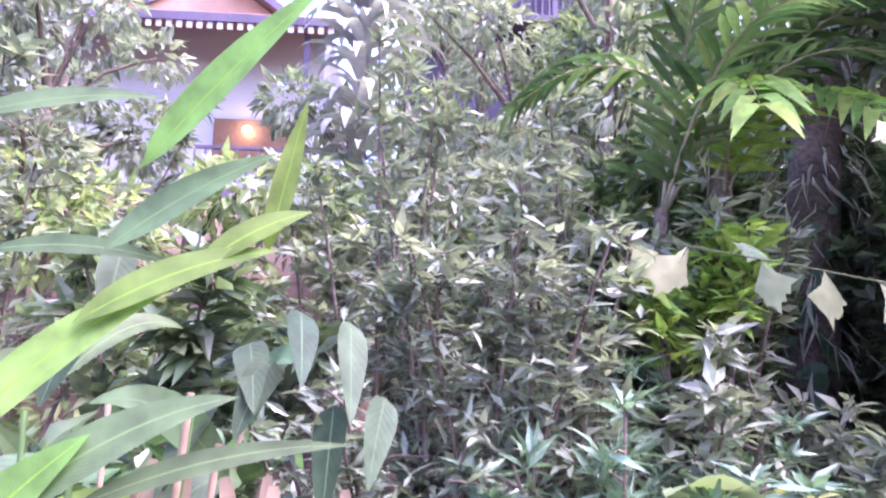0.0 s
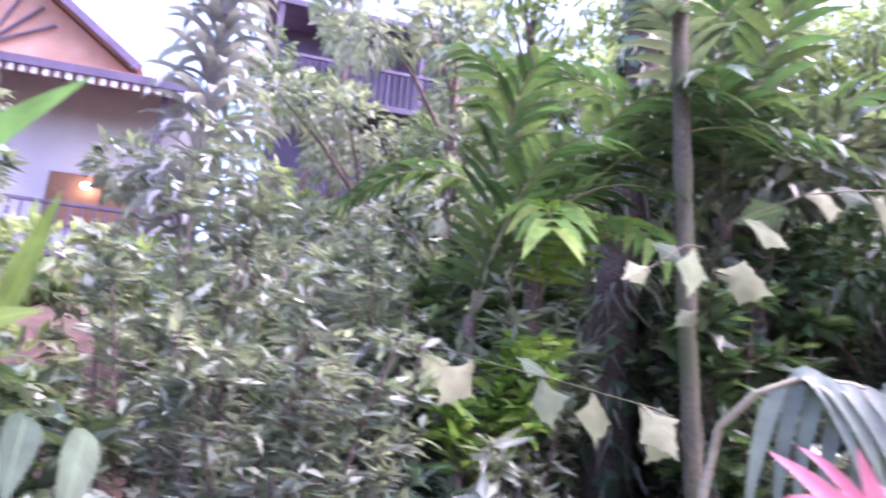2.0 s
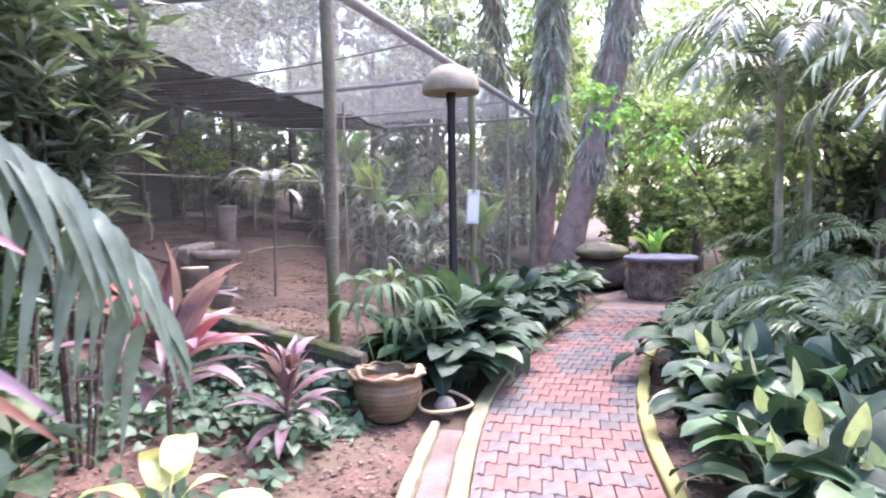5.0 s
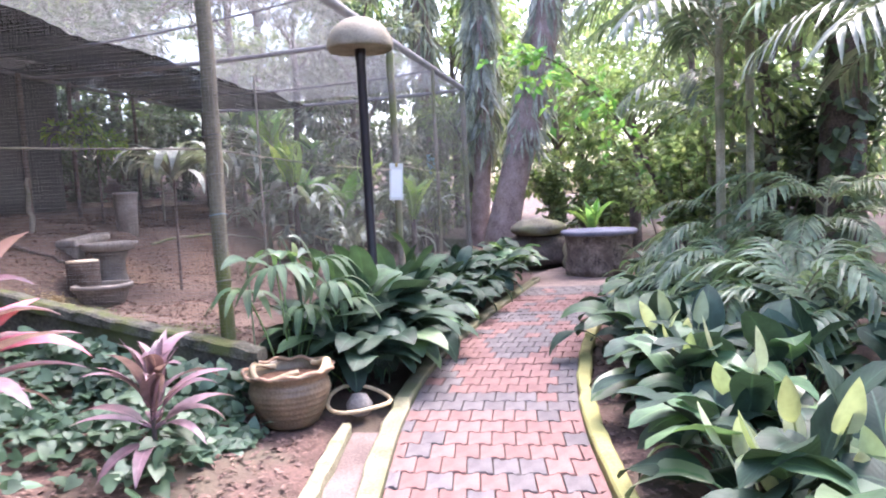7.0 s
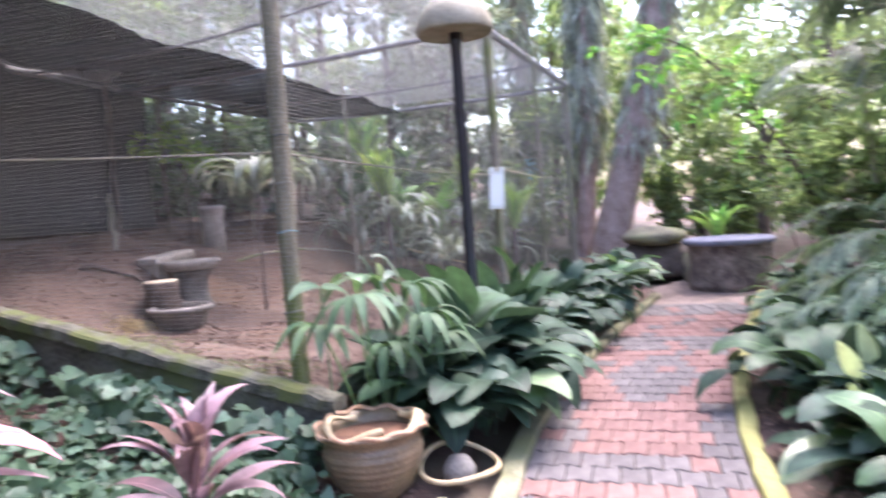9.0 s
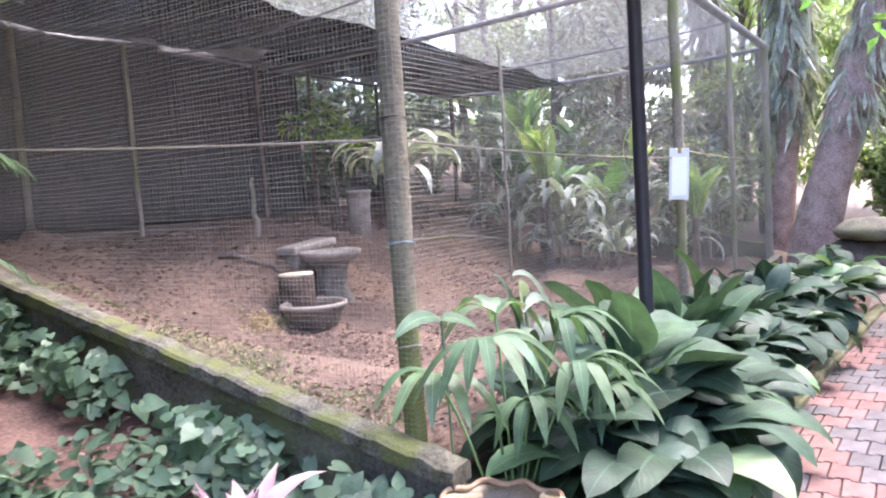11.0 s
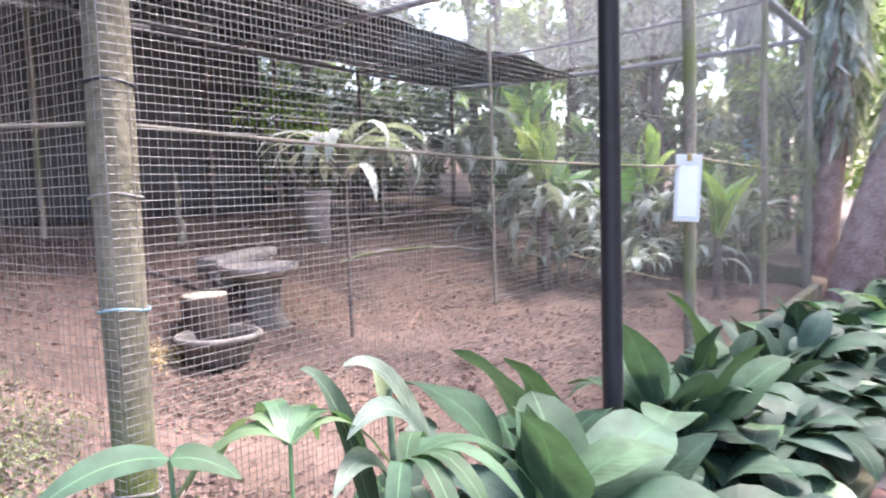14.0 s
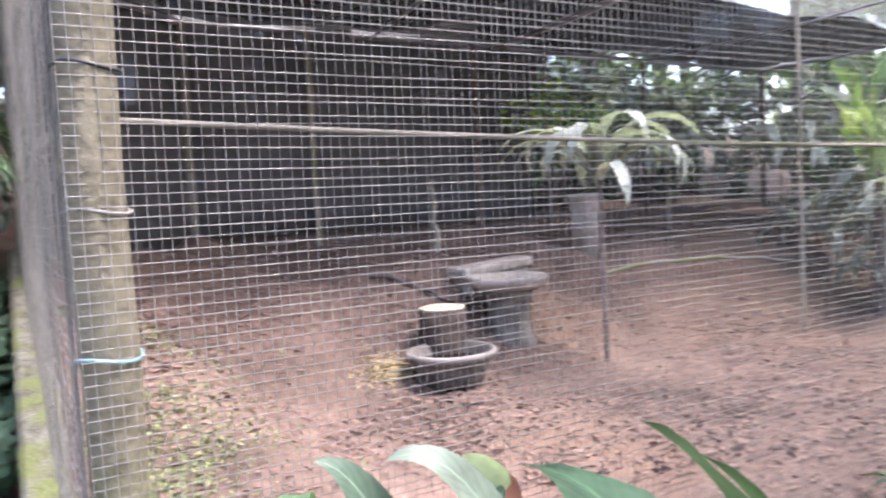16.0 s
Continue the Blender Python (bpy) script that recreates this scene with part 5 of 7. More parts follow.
shrub(3.15, 3.3, gz(3.15, 3.3), 1.9, 0.5, 1300, 0.14, L_PALE, "pale glossy shrub by the palm stem", 195, W=0.36, stems=8, clear=0.2)
for k, (x, y) in enumerate(((1.35, 2.6), (1.6, 2.65), (1.5, 2.75))):
    rosette("croton", x, y, gz(x, y), CROT, 11, "croton with pale yellow leaves on the bank", "croton", (0.3, 0.5), 0.04, 25, 0.75, 970 + k, "crotons", (M_BARKP, 0.009))
# ---- slim palm stem, dark trunk ----
cp = thing("fishtail_palm", "slim ringed palm stem with pale ragged fishtail leaves", "palm", pose(2.13, 2.6, gz(2.13, 2.6)))
C0 = Vector((2.13, 2.6, gz(2.13, 2.6)))
zz = np.linspace(-0.2, 3.9, 42)
part("stem", tube("stem", np.stack([0.02 * np.sin(zz * 1.3) + 0.03 * np.clip(zz - 2, 0, 3), 0 * zz, zz], 1), [0.04 if k % 6 else 0.046 for k in range(42)], 12), M_STEMG, cp)


def fish_mesh(seed):
    r = random.Random(seed)
    edge = [(0.0, 0.02), (0.3, 0.15), (0.56, 0.44), (0.62, 0.27), (0.74, 0.27), (0.77, 0.17), (0.9, 0.14), (0.93, 0.05), (1.16, -0.02), (0.92, -0.09), (0.86, -0.2), (0.7, -0.24), (0.5, -0.42), (0.28, -0.14), (0.0, -0.02)]
    V = [(0.4, 0, 0.03)] + [(u * r.uniform(0.92, 1.06), v * r.uniform(0.75, 1.2), -0.12 * abs(v) + r.uniform(-0.02, 0.02) - 0.08 * u * u) for u, v in edge]
    F = [(0, k, k + 1) for k in range(1, len(edge))]
    uv = [(0, 0)] + [(abs(v) * 2, u) for u, v in edge]
    return grid_mesh("leaf", V, F, uv, mats=(L_FISH,))


FISH = [fish_mesh(k) for k in range(4)]
FISH_D = with_mat(FISH, L_HANG)


def fish(parent, origin, p, size, down, face, k):
    d, f = Vector(down).normalized(), Vector(face)
    s = f.cross(d).normalized()
    n = d.cross(s)
    m = Matrix((d, s, n)).transposed().to_4x4()
    m.translation = Vector(p) - origin
    part("leaf", (FISH + FISH_D)[k % 8], None, parent, "", m @ Matrix.Scale(size, 4))


def fish_frond(pts, size, seed, spacing, downs=((-0.3, 0, -1), (0.4, 0, -1)), both=False):
    r = random.Random(seed)
    pts = [Vector(p) - C0 for p in pts]
    c = np.array([np.interp(np.linspace(0, 1, 14), np.linspace(0, 1, len(pts)), [p[i] for p in pts]) for i in range(3)]).T
    part("rachis", tube("rachis", c, np.linspace(0.004, 0.002, 14), 6), M_STEMG, cp)
    for k, t in enumerate(np.arange(0.12, 1.02, spacing)):
        q = Vector([float(np.interp(t, np.linspace(0, 1, 14), c[:, i])) for i in range(3)])
        dn = Vector(downs[k % 2]) + Vector((r.uniform(-0.35, 0.35), r.uniform(-0.4, 0.3), r.uniform(-0.1, 0.3)))
        fish(cp, Vector((0, 0, 0)), q, size * r.uniform(0.7, 1.2), dn, (r.uniform(-0.5, 0.3), -1, r.uniform(0.0, 0.5)), k % 4)
        if k % 3 != 1:
            fish(cp, Vector((0, 0, 0)), q + Vector((r.uniform(-0.08, 0.08), 0.04, r.uniform(-0.04, 0.04))), size * r.uniform(0.5, 0.8), (r.uniform(-1, 1), 0.2, r.uniform(-1, 0.4)), (r.uniform(-1, 1), -1, 0.3), k % 4 + 4)


fish_frond([(2.1, 2.55, 1.72), (1.85, 2.28, 1.86), (1.65, 2.32, 1.9), (1.47, 2.41, 1.95), (1.17, 2.49, 2.01), (0.96, 2.6, 2.07), (0.65, 2.72, 2.0)], 0.2, 1, 0.14)
fish_frond([(2.15, 2.55, 2.2), (1.9, 2.1, 2.45), (1.65, 1.85, 2.36), (1.45, 1.8, 2.22)], 0.15, 2, 0.4, ((-0.9, 0, -0.4), (-0.1, 0, -1)))
fish_frond([(2.16, 2.5, 2.25), (1.85, 1.95, 2.48), (2.12, 1.8, 2.6), (2.5, 1.78, 2.66), (2.8, 1.8, 2.66), (3.1, 1.8, 2.62)], 0.25, 3, 0.13, ((1.0, 0, -0.2), (0.9, 0, -0.6)))

GF = with_mat(FISH, L_PALM)

tk = thing("old_tree", "dark leaning tree trunk wrapped in climbing leaves", "tree", pose(2.6, 4.3, gz(2.6, 4.3)))
zz = np.linspace(-0.3, 7.5, 16)
part("trunk", tube("trunk", np.stack([-0.08 + 0.1 * zz + 0.05 * np.sin(zz * 2), 0.05 * np.sin(zz * 1.7), zz], 1), 0.17 - 0.006 * zz + 0.03 * np.exp(-zz * 2), 14), M_BARK, tk)
part("root", tube("root", arc((-0.1, -0.05, 0.25), (-1.1, -0.5, -0.1), 0.08, 8), np.linspace(0.08, 0.03, 8), 8), M_BARK, tk)
rnd = np.random.RandomState(6)
zz = rnd.uniform(0.1, 5, 260)
an = rnd.uniform(0, 6.28, 260)
P = np.stack([-0.08 + 0.1 * zz + 0.17 * np.cos(an), 0.17 * np.sin(an), zz], 1)
V, F = heart_scatter(P, np.stack([np.cos(an), np.sin(an), 0.5 + 0 * an], 1), 0.12, 3)
part("climber", grid_mesh("climber", V, F), L_IVY, tk, "heart-shaped climbing leaves")
zz, an = rnd.uniform(0.6, 6.5, 500), rnd.uniform(0, 6.28, 500)
P = np.stack([-0.08 + 0.1 * zz + 0.18 * np.cos(an), 0.18 * np.sin(an), zz], 1)
V, F = scatter(P, np.stack([np.cos(an), np.sin(an), -0.6 + 0 * an], 1), 0.3, 0.08, 4, 0.4, hang=0.6)
part("root_curtain", grid_mesh("root_curtain", V, F, smooth=False), L_MOSS, tk, "grey hanging aerial roots and ferns")

HB = Vector((2.6, 4.3, gz(2.6, 4.3)))
cb = np.array([Vector(p) - HB for p in ((2.85, 4.3, 4.3), (2.9, 3.4, 4.5), (3.0, 2.4, 4.2), (3.2, 1.6, 3.75), (3.5, 1.3, 3.4), (3.8, 1.25, 3.42), (4.2, 1.25, 3.6))])
limb = part("limb", tube("limb", cb, [0.03, 0.024, 0.018, 0.013, 0.01, 0.007, 0.004], 6), M_BARK, tk, "thin overhanging branch with green fishtail leaves")
for k, (px, pz) in enumerate(((2.62, 2.92), (2.72, 2.9), (2.98, 3.0), (3.23, 3.06), (3.42, 3.14), (3.6, 3.26), (3.78, 3.34), (4.05, 3.5))):
    d = Vector((rg.uniform(-0.4, 0.4), -0.1, -1)).normalized()
    sd = Vector((0.2, -1, 0.3)).cross(d).normalized()
    m = Matrix((d, sd, d.cross(sd))).transposed().to_4x4()
    m.translation = Vector((px, 1.3 + rg.uniform(-0.1, 0.1), pz)) - HB
    part("leaf", GF[k % 4], None, limb, "", m @ Matrix.Scale(rg.uniform(0.16, 0.24), 4))
    part("twig", tube("twig", arc(Vector((max(px, 3.45), 1.3, 3.45)) - HB, m.translation, 0.05, 6), 0.003, 4), M_BARK, limb)

# ---- feather palms over the start of the walk ----


def big_frond(parent, p0, p1, rise, L, W, n, mat, seed, droop=0.3, ang=60):
    return frond(parent, arc(p0, p1, rise, 11), L, W, n, mat, seed, droop, 0.011, ang)


fp = thing("feather_palm", "tall palm with dark glossy feather fronds", "palm", pose(1.9, 4.0, gz(1.9, 4.0)))
part("stem", tube("stem", [(0, 0, -0.2), (0.05, 0, 1.2), (0.1, 0.05, 2.6)], 0.06, 10), M_BARK, fp)
for k, (dx, dy, dz, mt) in enumerate(((-0.9, -1.3, 0.5, L_DEEP), (0.2, -1.5, 0.4, L_DEEP), (0.9, -1.1, 0.7, L_DEEP), (0.7, -1.6, 0.2, L_DEEP), (-1.2, 0.4, 0.3, L_DEEP), (-0.5, -1.4, -0.35, L_PALMY), (0.15, -1.2, -0.3, L_PALMY), (1.5, -0.5, 1.1, L_DEEP))):
    big_frond(fp, (0.1, 0.05, 2.55 if mt is L_DEEP else 2.1), (0.1 + dx, dy, 2.5 + dz), 0.35, 0.36, 0.07, 15, mt, 60 + k, 0.3)
fp2 = thing("feather_palm", "leafy palm with broad green fronds beside the stem", "palm", pose(3.0, 3.4, gz(3.0, 3.4)))
part("stem", tube("stem", [(0, 0, -0.2), (0.03, 0, 1.3), (0, 0.05, 2.8)], 0.05, 10), M_BARK, fp2)
for k, (dx, dy, dz) in enumerate(((-0.9, -0.8, 0.7), (-0.3, -1.1, 0.9), (0.7, -0.8, 0.7), (1.2, -0.2, 0.6), (-1.1, 0.2, 0.9), (0.4, 0.9, 0.9), (0.9, -0.5, 0.35), (-0.4, -0.6, 1.3), (-0.7, -0.9, 0.35))):
    big_frond(fp2, (0, 0.05, 2.75), (dx * 1.15, dy * 1.1, 2.7 + dz), 0.3, 0.38, 0.075, 14, L_DEEP if k % 3 else L_DEEPG, 90 + k, 0.25)

fp3 = thing("feather_palm", "palm with arching dark feather fronds over the shrubs", "palm", pose(1.35, 3.4, gz(1.35, 3.4)))
part("stem", tube("stem", [(0, 0, -0.2), (0.03, 0, 1.1), (0.05, 0.05, 2.0)], 0.035, 10), M_BARK, fp3)
for k, (dx, dy, dz) in enumerate(((0.25, -1.0, 0.6), (0.75, -0.7, 0.55), (0.9, 0.1, 0.8), (0.1, -0.7, 1.1))):
    big_frond(fp3, (0.05, 0.05, 1.95), (dx, dy, 2.0 + dz), 0.3, 0.3, 0.045, 18, L_DEEP, 130 + k, 0.25)

for k, (x, y, h, mt) in enumerate(((2.95, 4.7, 3.3, L_DEEP), (3.6, 4.0, 3.0, L_DEEPG), (2.3, 4.8, 3.4, L_DEEP), (1.6, 4.4, 2.5, L_DEEP), (2.75, 3.3, 2.4, L_DEEP), (4.3, 4.9, 3.2, L_DEEPG), (2.5, 3.0, 1.0, L_DEEP), (3.2, 2.9, 1.2, L_DEEP))):
    shrub(x, y, gz(x, y), h, 0.65, 1900, 0.17, mt, "dark glossy small tree in the shade of the bank", 260 + k, W=0.38, stems=9, clear=0.12, group="dark trees of the bank", name="small_tree")

# the drooping grey-green frond in front of the pink plant
gp = thing("drooping_palm", "young palm with one long drooping grey-green frond", "palm", pose(1.75, 2.05, gz(1.75, 2.05)))
g0 = np.array([1.75, 2.05, gz(1.75, 2.05)])
pts = np.array([(1.79, 2.1, 0.6), (1.77, 2.06, 1.4), (1.8, 1.92, 1.86), (2.02, 1.76, 1.98), (2.32, 1.66, 1.88), (2.62, 1.58, 1.65), (2.82, 1.53, 1.38), (2.95, 1.5, 1.1)]) - g0
cc = np.array([np.interp(np.linspace(0, 1, 45), np.linspace(0, 1, 8), pts[:, q]) for q in range(3)]).T
for _ in range(3):
    cc[1:-1] = (cc[:-2] + 2 * cc[1:-1] + cc[2:]) / 4
cc = cc[::3]
part("stem", tube("stem", cc[:6], 0.014, 7), M_STEM, gp)
big = part("rachis", tube("rachis", cc[5:], np.linspace(0.012, 0.004, 10), 6), M_STEM, gp)
for k, t in enumerate(np.linspace(0.41, 0.99, 19)):
    b = np.array([np.interp(t, np.linspace(0, 1, 15), cc[:, q]) for q in range(3)])
    for sgn in (-1, 1):
        ln = (0.55 if t < 0.8 else 0.42) * rg.uniform(0.8, 1.2)
        e = b + np.array([(-0.16 + 0.2 * (t - 0.4) if sgn < 0 else 0.1) + rg.uniform(-0.04, 0.04), -0.1 * sgn - 0.03, -ln * (0.9 if sgn < 0 else 0.7)])
        leaf_between(big, b, e, 0.062 if sgn > 0 else 0.052, L_PALMG, 0.09 + 0.06 * rg.random(), "lance", 0.22, (-0.5 + 0.2 * sgn, -1, 0.45), 8, "leaflet")

# ---- red and purple cordylines ----


def cordyline(x, y, h, n, meshes, label, seed, size, lean=(0, 0)):
    th = rosette("cordyline", x, y, gz(x, y), meshes, n, label, "cordyline", size, 0.02, 20, h, seed, "cordylines", (M_BARK, 0.013), None, lean)
    r = random.Random(seed + 50)
    for k in range(8):
        m = Matrix.Translation((0, 0, h - r.uniform(0.1, 0.24))) @ Matrix.Rotation(radians(k * 137.5 + 200), 4, "Z") @ Matrix.Rotation(radians(r.uniform(5, 40)), 4, "Y") @ Matrix.Scale(r.uniform(0.75, 1.05), 4)
        part("leaf", r.choice(CORD_D[:6] + CORD_P[:1]), None, th, "", m)
    return th


pk = thing("cordyline", "cordyline with bright pink and purple leaves", "cordyline", pose(1.58, 1.09, gz(1.58, 1.09)), "cordylines")
K0 = Vector((1.58, 1.09, gz(1.58, 1.09)))
part("stem", tube("stem", [(0.02, 0.02, -0.1), (0.0, 0.01, 0.7), (0.0, 0.0, 1.46 - K0.z)], [0.016, 0.014, 0.012], 8), M_BARK, pk)
for p1, w, mt, rise, z0 in (((1.39, 1.2, 1.71), 0.062, L_PINK, 0.02, 1.5), ((1.53, 1.12, 1.73), 0.058, L_PINK, 0.0, 1.5), ((1.46, 1.2, 1.725), 0.04, L_PINK, 0.03, 1.52), ((1.76, 0.95, 1.735), 0.07, L_PURP, 0.03, 1.49), ((1.80, 0.86, 1.53), 0.066, L_PINK, 0.09, 1.44), ((1.80, 0.97, 1.5), 0.06, L_PINK, 0.08, 1.47), ((1.28, 1.3, 1.53), 0.07, L_PURP, 0.06, 1.47), ((1.40, 1.1, 1.28), 0.10, L_PURP, 0.07, 1.45), ((1.7, 1.25, 1.66), 0.06, L_PURP, 0.04, 1.48), ((1.76, 1.2, 1.52), 0.06, L_PINK, 0.08, 1.46), ((1.52, 1.36, 1.6), 0.06, L_PINK, 0.06, 1.48), ((1.84, 0.85, 1.22), 0.05, L_RUST, 0.07, 1.36), ((1.8, 0.8, 1.27), 0.055, L_PURP, 0.08, 1.37), ((1.5, 0.86, 1.26), 0.06, L_PURP, 0.07, 1.36)):
    leaf_between(pk, Vector((1.58, 1.09, z0)) - K0, Vector(p1) - K0, w * 0.72, mt, rise, "lance", 0.3, (-0.65, -0.7, 0.5))
cordyline(3.6, 1.95, 0.9, 34, CORD_D * 2 + CORD_P * 2 + CORD_R[:1], "cordyline with dusky purple-red leaves", 4, (0.85, 1.2))
cordyline(4.9, 2.05, 0.36, 22, CORD_D * 4 + CORD_R[:2], "small cordyline with purple leaves beside the clay pot", 6, (0.65, 1.0))
for k, (x, y, s) in enumerate(((3.1, 1.62, 1.15), (2.85, 1.7, 0.9), (2.3, 1.55, 1.0))):
    rosette("croton", x, y, gz(x, y), CROT, 13, "croton with yellow and green blotched leaves", "croton", (0.45 * s, 0.75 * s), 0.03, 25, 0.35, 20 + k, "crotons", (M_BARKP, 0.009))
for k, (x, y) in enumerate(((2.4, 1.15), (3.6, 1.45), (1.4, 1.6), (2.9, 1.2))):
    rosette("spathe_plant", x, y, gz(x, y), LILY_M + VARI, 11, "low green broad-leaved plant by the drain", "foliage plant", (0.4, 0.7), 0.05, 16, 0.0, 30 + k, "low plants")
for k, (x, y) in enumerate(((1.02, 1.9), (1.3, 2.1))):
    rosette("caladium", x, y, gz(x, y), VARI, 11, "caladium with large pale mottled leaves", "caladium", (0.75, 1.1), 0.06, 16, 0.75, 40 + k, "caladiums", (L_LILYY, 0.012))

# ---- ivy on the bank beside the pen wall ----
n = 7200
rnd = np.random.RandomState(9)
x, y = rnd.uniform(2.5, 6.0, n * 2), rnd.uniform(1.75, 6.5, n * 2)
dens = np.sin(x * 2.9 + 1.3 * np.sin(y * 2.1)) + np.sin(y * 3.3 + x * 0.7) + rnd.normal(0, 0.6, n * 2)
k = (x < side_x(y) - 0.1) & (dens > -0.45) & ~((x > 5.62) & (y < 1.85)) & ~((x < 5.2) & (x > 4.4) & (y < 1.85))
x, y = x[k][:n], y[k][:n]
P = np.stack([x, y, ground_z(x, y) + rnd.uniform(0.05, 0.3, len(x)) * (0.55 + 0.45 * np.sin(x * 5) * np.sin(y * 6))], 1)
V, F = heart_scatter(P, np.tile([-0.25, -0.25, 1.0], (len(x), 1)), 0.068, 5)
tagged(part("ivy", grid_mesh("ivy", V, F), L_IVY), "low carpet of green heart-leaved ground cover", "ground cover", "", "stuff")
n = 900
t = rnd.uniform(0, 1, n)
x, y = 6.0 - rnd.uniform(0.1, 0.35, n), 2.0 + 4.2 * t
P = np.stack([x, y, ground_z(x, y) + rnd.uniform(0.08, 0.34, n)], 1)
k = np.sin(y * 6.5) + rnd.normal(0, 0.4, n) > -0.2
V, F = heart_scatter(P[k], np.tile([-0.6, -0.5, 0.8], (k.sum(), 1)), 0.07, 6)
tagged(part("ivy", grid_mesh("ivy", V, F), L_IVY), "leafy creeper at the foot of the pen wall", "ground cover", "", "stuff")

palm("areca_palm", 5.25, 4.9, gz(5.25, 4.9), [(0, 0, 0.5), (-0.25, 0.2, 0.9), (0.1, 0.3, 1.2)], 7, "feathery palm beside the pen wall", L_PALM, 0.75, 0.26, 0.03, 18, 41, 0.015, "feathery palms")
palm("areca_palm", 4.5, 4.3, gz(4.5, 4.3), [(0, 0, 0.9), (-0.25, 0.2, 1.4)], 7, "feathery palm beside the pen wall", L_PALM, 0.8, 0.28, 0.03, 18, 42, 0.015, "feathery palms")

WT = "slim tree with whorls of long dark leaves beside the pen"
shrub(4.5, 3.6, gz(4.5, 3.6), 2.45, 0.6, 1100, 0.2, L_TREE, WT, 211, W=0.2, stems=7, name="small_tree", clear=0.55, whorl=True, group="whorled trees")
shrub(5.0, 4.5, gz(5.0, 4.5), 2.4, 0.6, 1200, 0.2, L_NARROW, WT, 212, W=0.2, stems=7, name="small_tree", clear=0.45, whorl=True, group="whorled trees")
shrub(4.1, 4.2, gz(4.1, 4.2), 2.7, 0.7, 1800, 0.15, L_TREE, "dark green shrub on the bank beside the pen", 213, W=0.4, stems=9, clear=0.2)
shrub(5.3, 5.5, gz(5.3, 5.5), 2.4, 0.5, 1500, 0.16, L_TREE, "dark green shrub on the bank beside the pen", 214, W=0.4, stems=8, clear=0.2)

shrub(4.05, 3.3, gz(4.05, 3.3), 2.35, 0.42, 1200, 0.24, L_DEEPG, WT, 215, W=0.2, stems=8, name="small_tree", clear=0.5, whorl=True, group="whorled trees")
shrub(4.05, 2.85, gz(4.05, 2.85), 2.75, 0.5, 1300, 0.22, L_DEEPG, WT, 216, W=0.2, stems=7, name="small_tree", clear=0.55, whorl=True, group="whorled trees")
tree("tree", 4.1, 3.55, gz(4.1, 3.55), 3.5, 0.06, 0.95, 2600, L_DEEP, "dark leafy tree overhanging the pen corner", "tree", 0.16, 218, clear=0.62, clumps=10, W=0.38)
tree("tree", 3.15, 3.45, gz(3.15, 3.45), 4.0, 0.06, 0.9, 1900, L_DEEPG, "dark leafy tree over the shrubs of the bank", "tree", 0.17, 220, clear=0.62, clumps=10, W=0.36)
tree("tree", 4.95, 4.9, gz(4.95, 4.9), 3.3, 0.06, 0.9, 2200, L_DEEPG, "dark leafy tree overhanging the pen corner", "tree", 0.16, 219, clear=0.55, clumps=10, W=0.38)

# ---- broad-leaved hedge along the pen, lilies on the other side ----
rh = random.Random(21)
k = 0
for x in np.arange(6.5, 12.6, 0.3):
    for row in (0, 1):
        xx = float(x) + rh.uniform(-0.12, 0.12)
        yk = float(y_left(xx)) + 0.2
        yy = yk + (0.17 if row == 0 else 0.48) + rh.uniform(-0.06, 0.06)
        if yy > float(front_y(xx)) - 0.2 or math.hypot(xx - 7.87, yy - 1.67) < 0.13 or (xx < 6.75 and yy < 1.6):
            continue
        ms = (LOW_D * 4 + LILY_D + LOW_M[:1] if row == 0 else LILY_D * 3 + LILU_D * 2 + LILY_M[:2]) if xx < 11 else LILY_D + LILY_M
        rosette("spathe_plant", xx, yy, 0.0, ms, 22 if xx < 9.5 else 13, "dark glossy broad-leaved plant in the hedge along the pen", "foliage plant", (0.8, 1.2) if xx < 9 else (0.8, 1.2), 0.06, 14, 0.08, 100 + k, "broad-leaved hedge")
        k += 1
for k, (xx, yy) in enumerate(((6.72, 1.7), (6.52, 1.46), (6.75, 1.34), (6.8, 1.52), (7.0, 1.44), (7.25, 1.4), (6.9, 1.75))):
    rosette("spathe_plant", xx, yy, 0.0, LOW_D * 3 + LILY_D + LOW_M[:1], 24, "dark broad-leaved plant drooping over the soil beside the pot", "foliage plant", (1.0, 1.4), 0.07, 16, 0.1, 180 + k, "broad-leaved hedge")
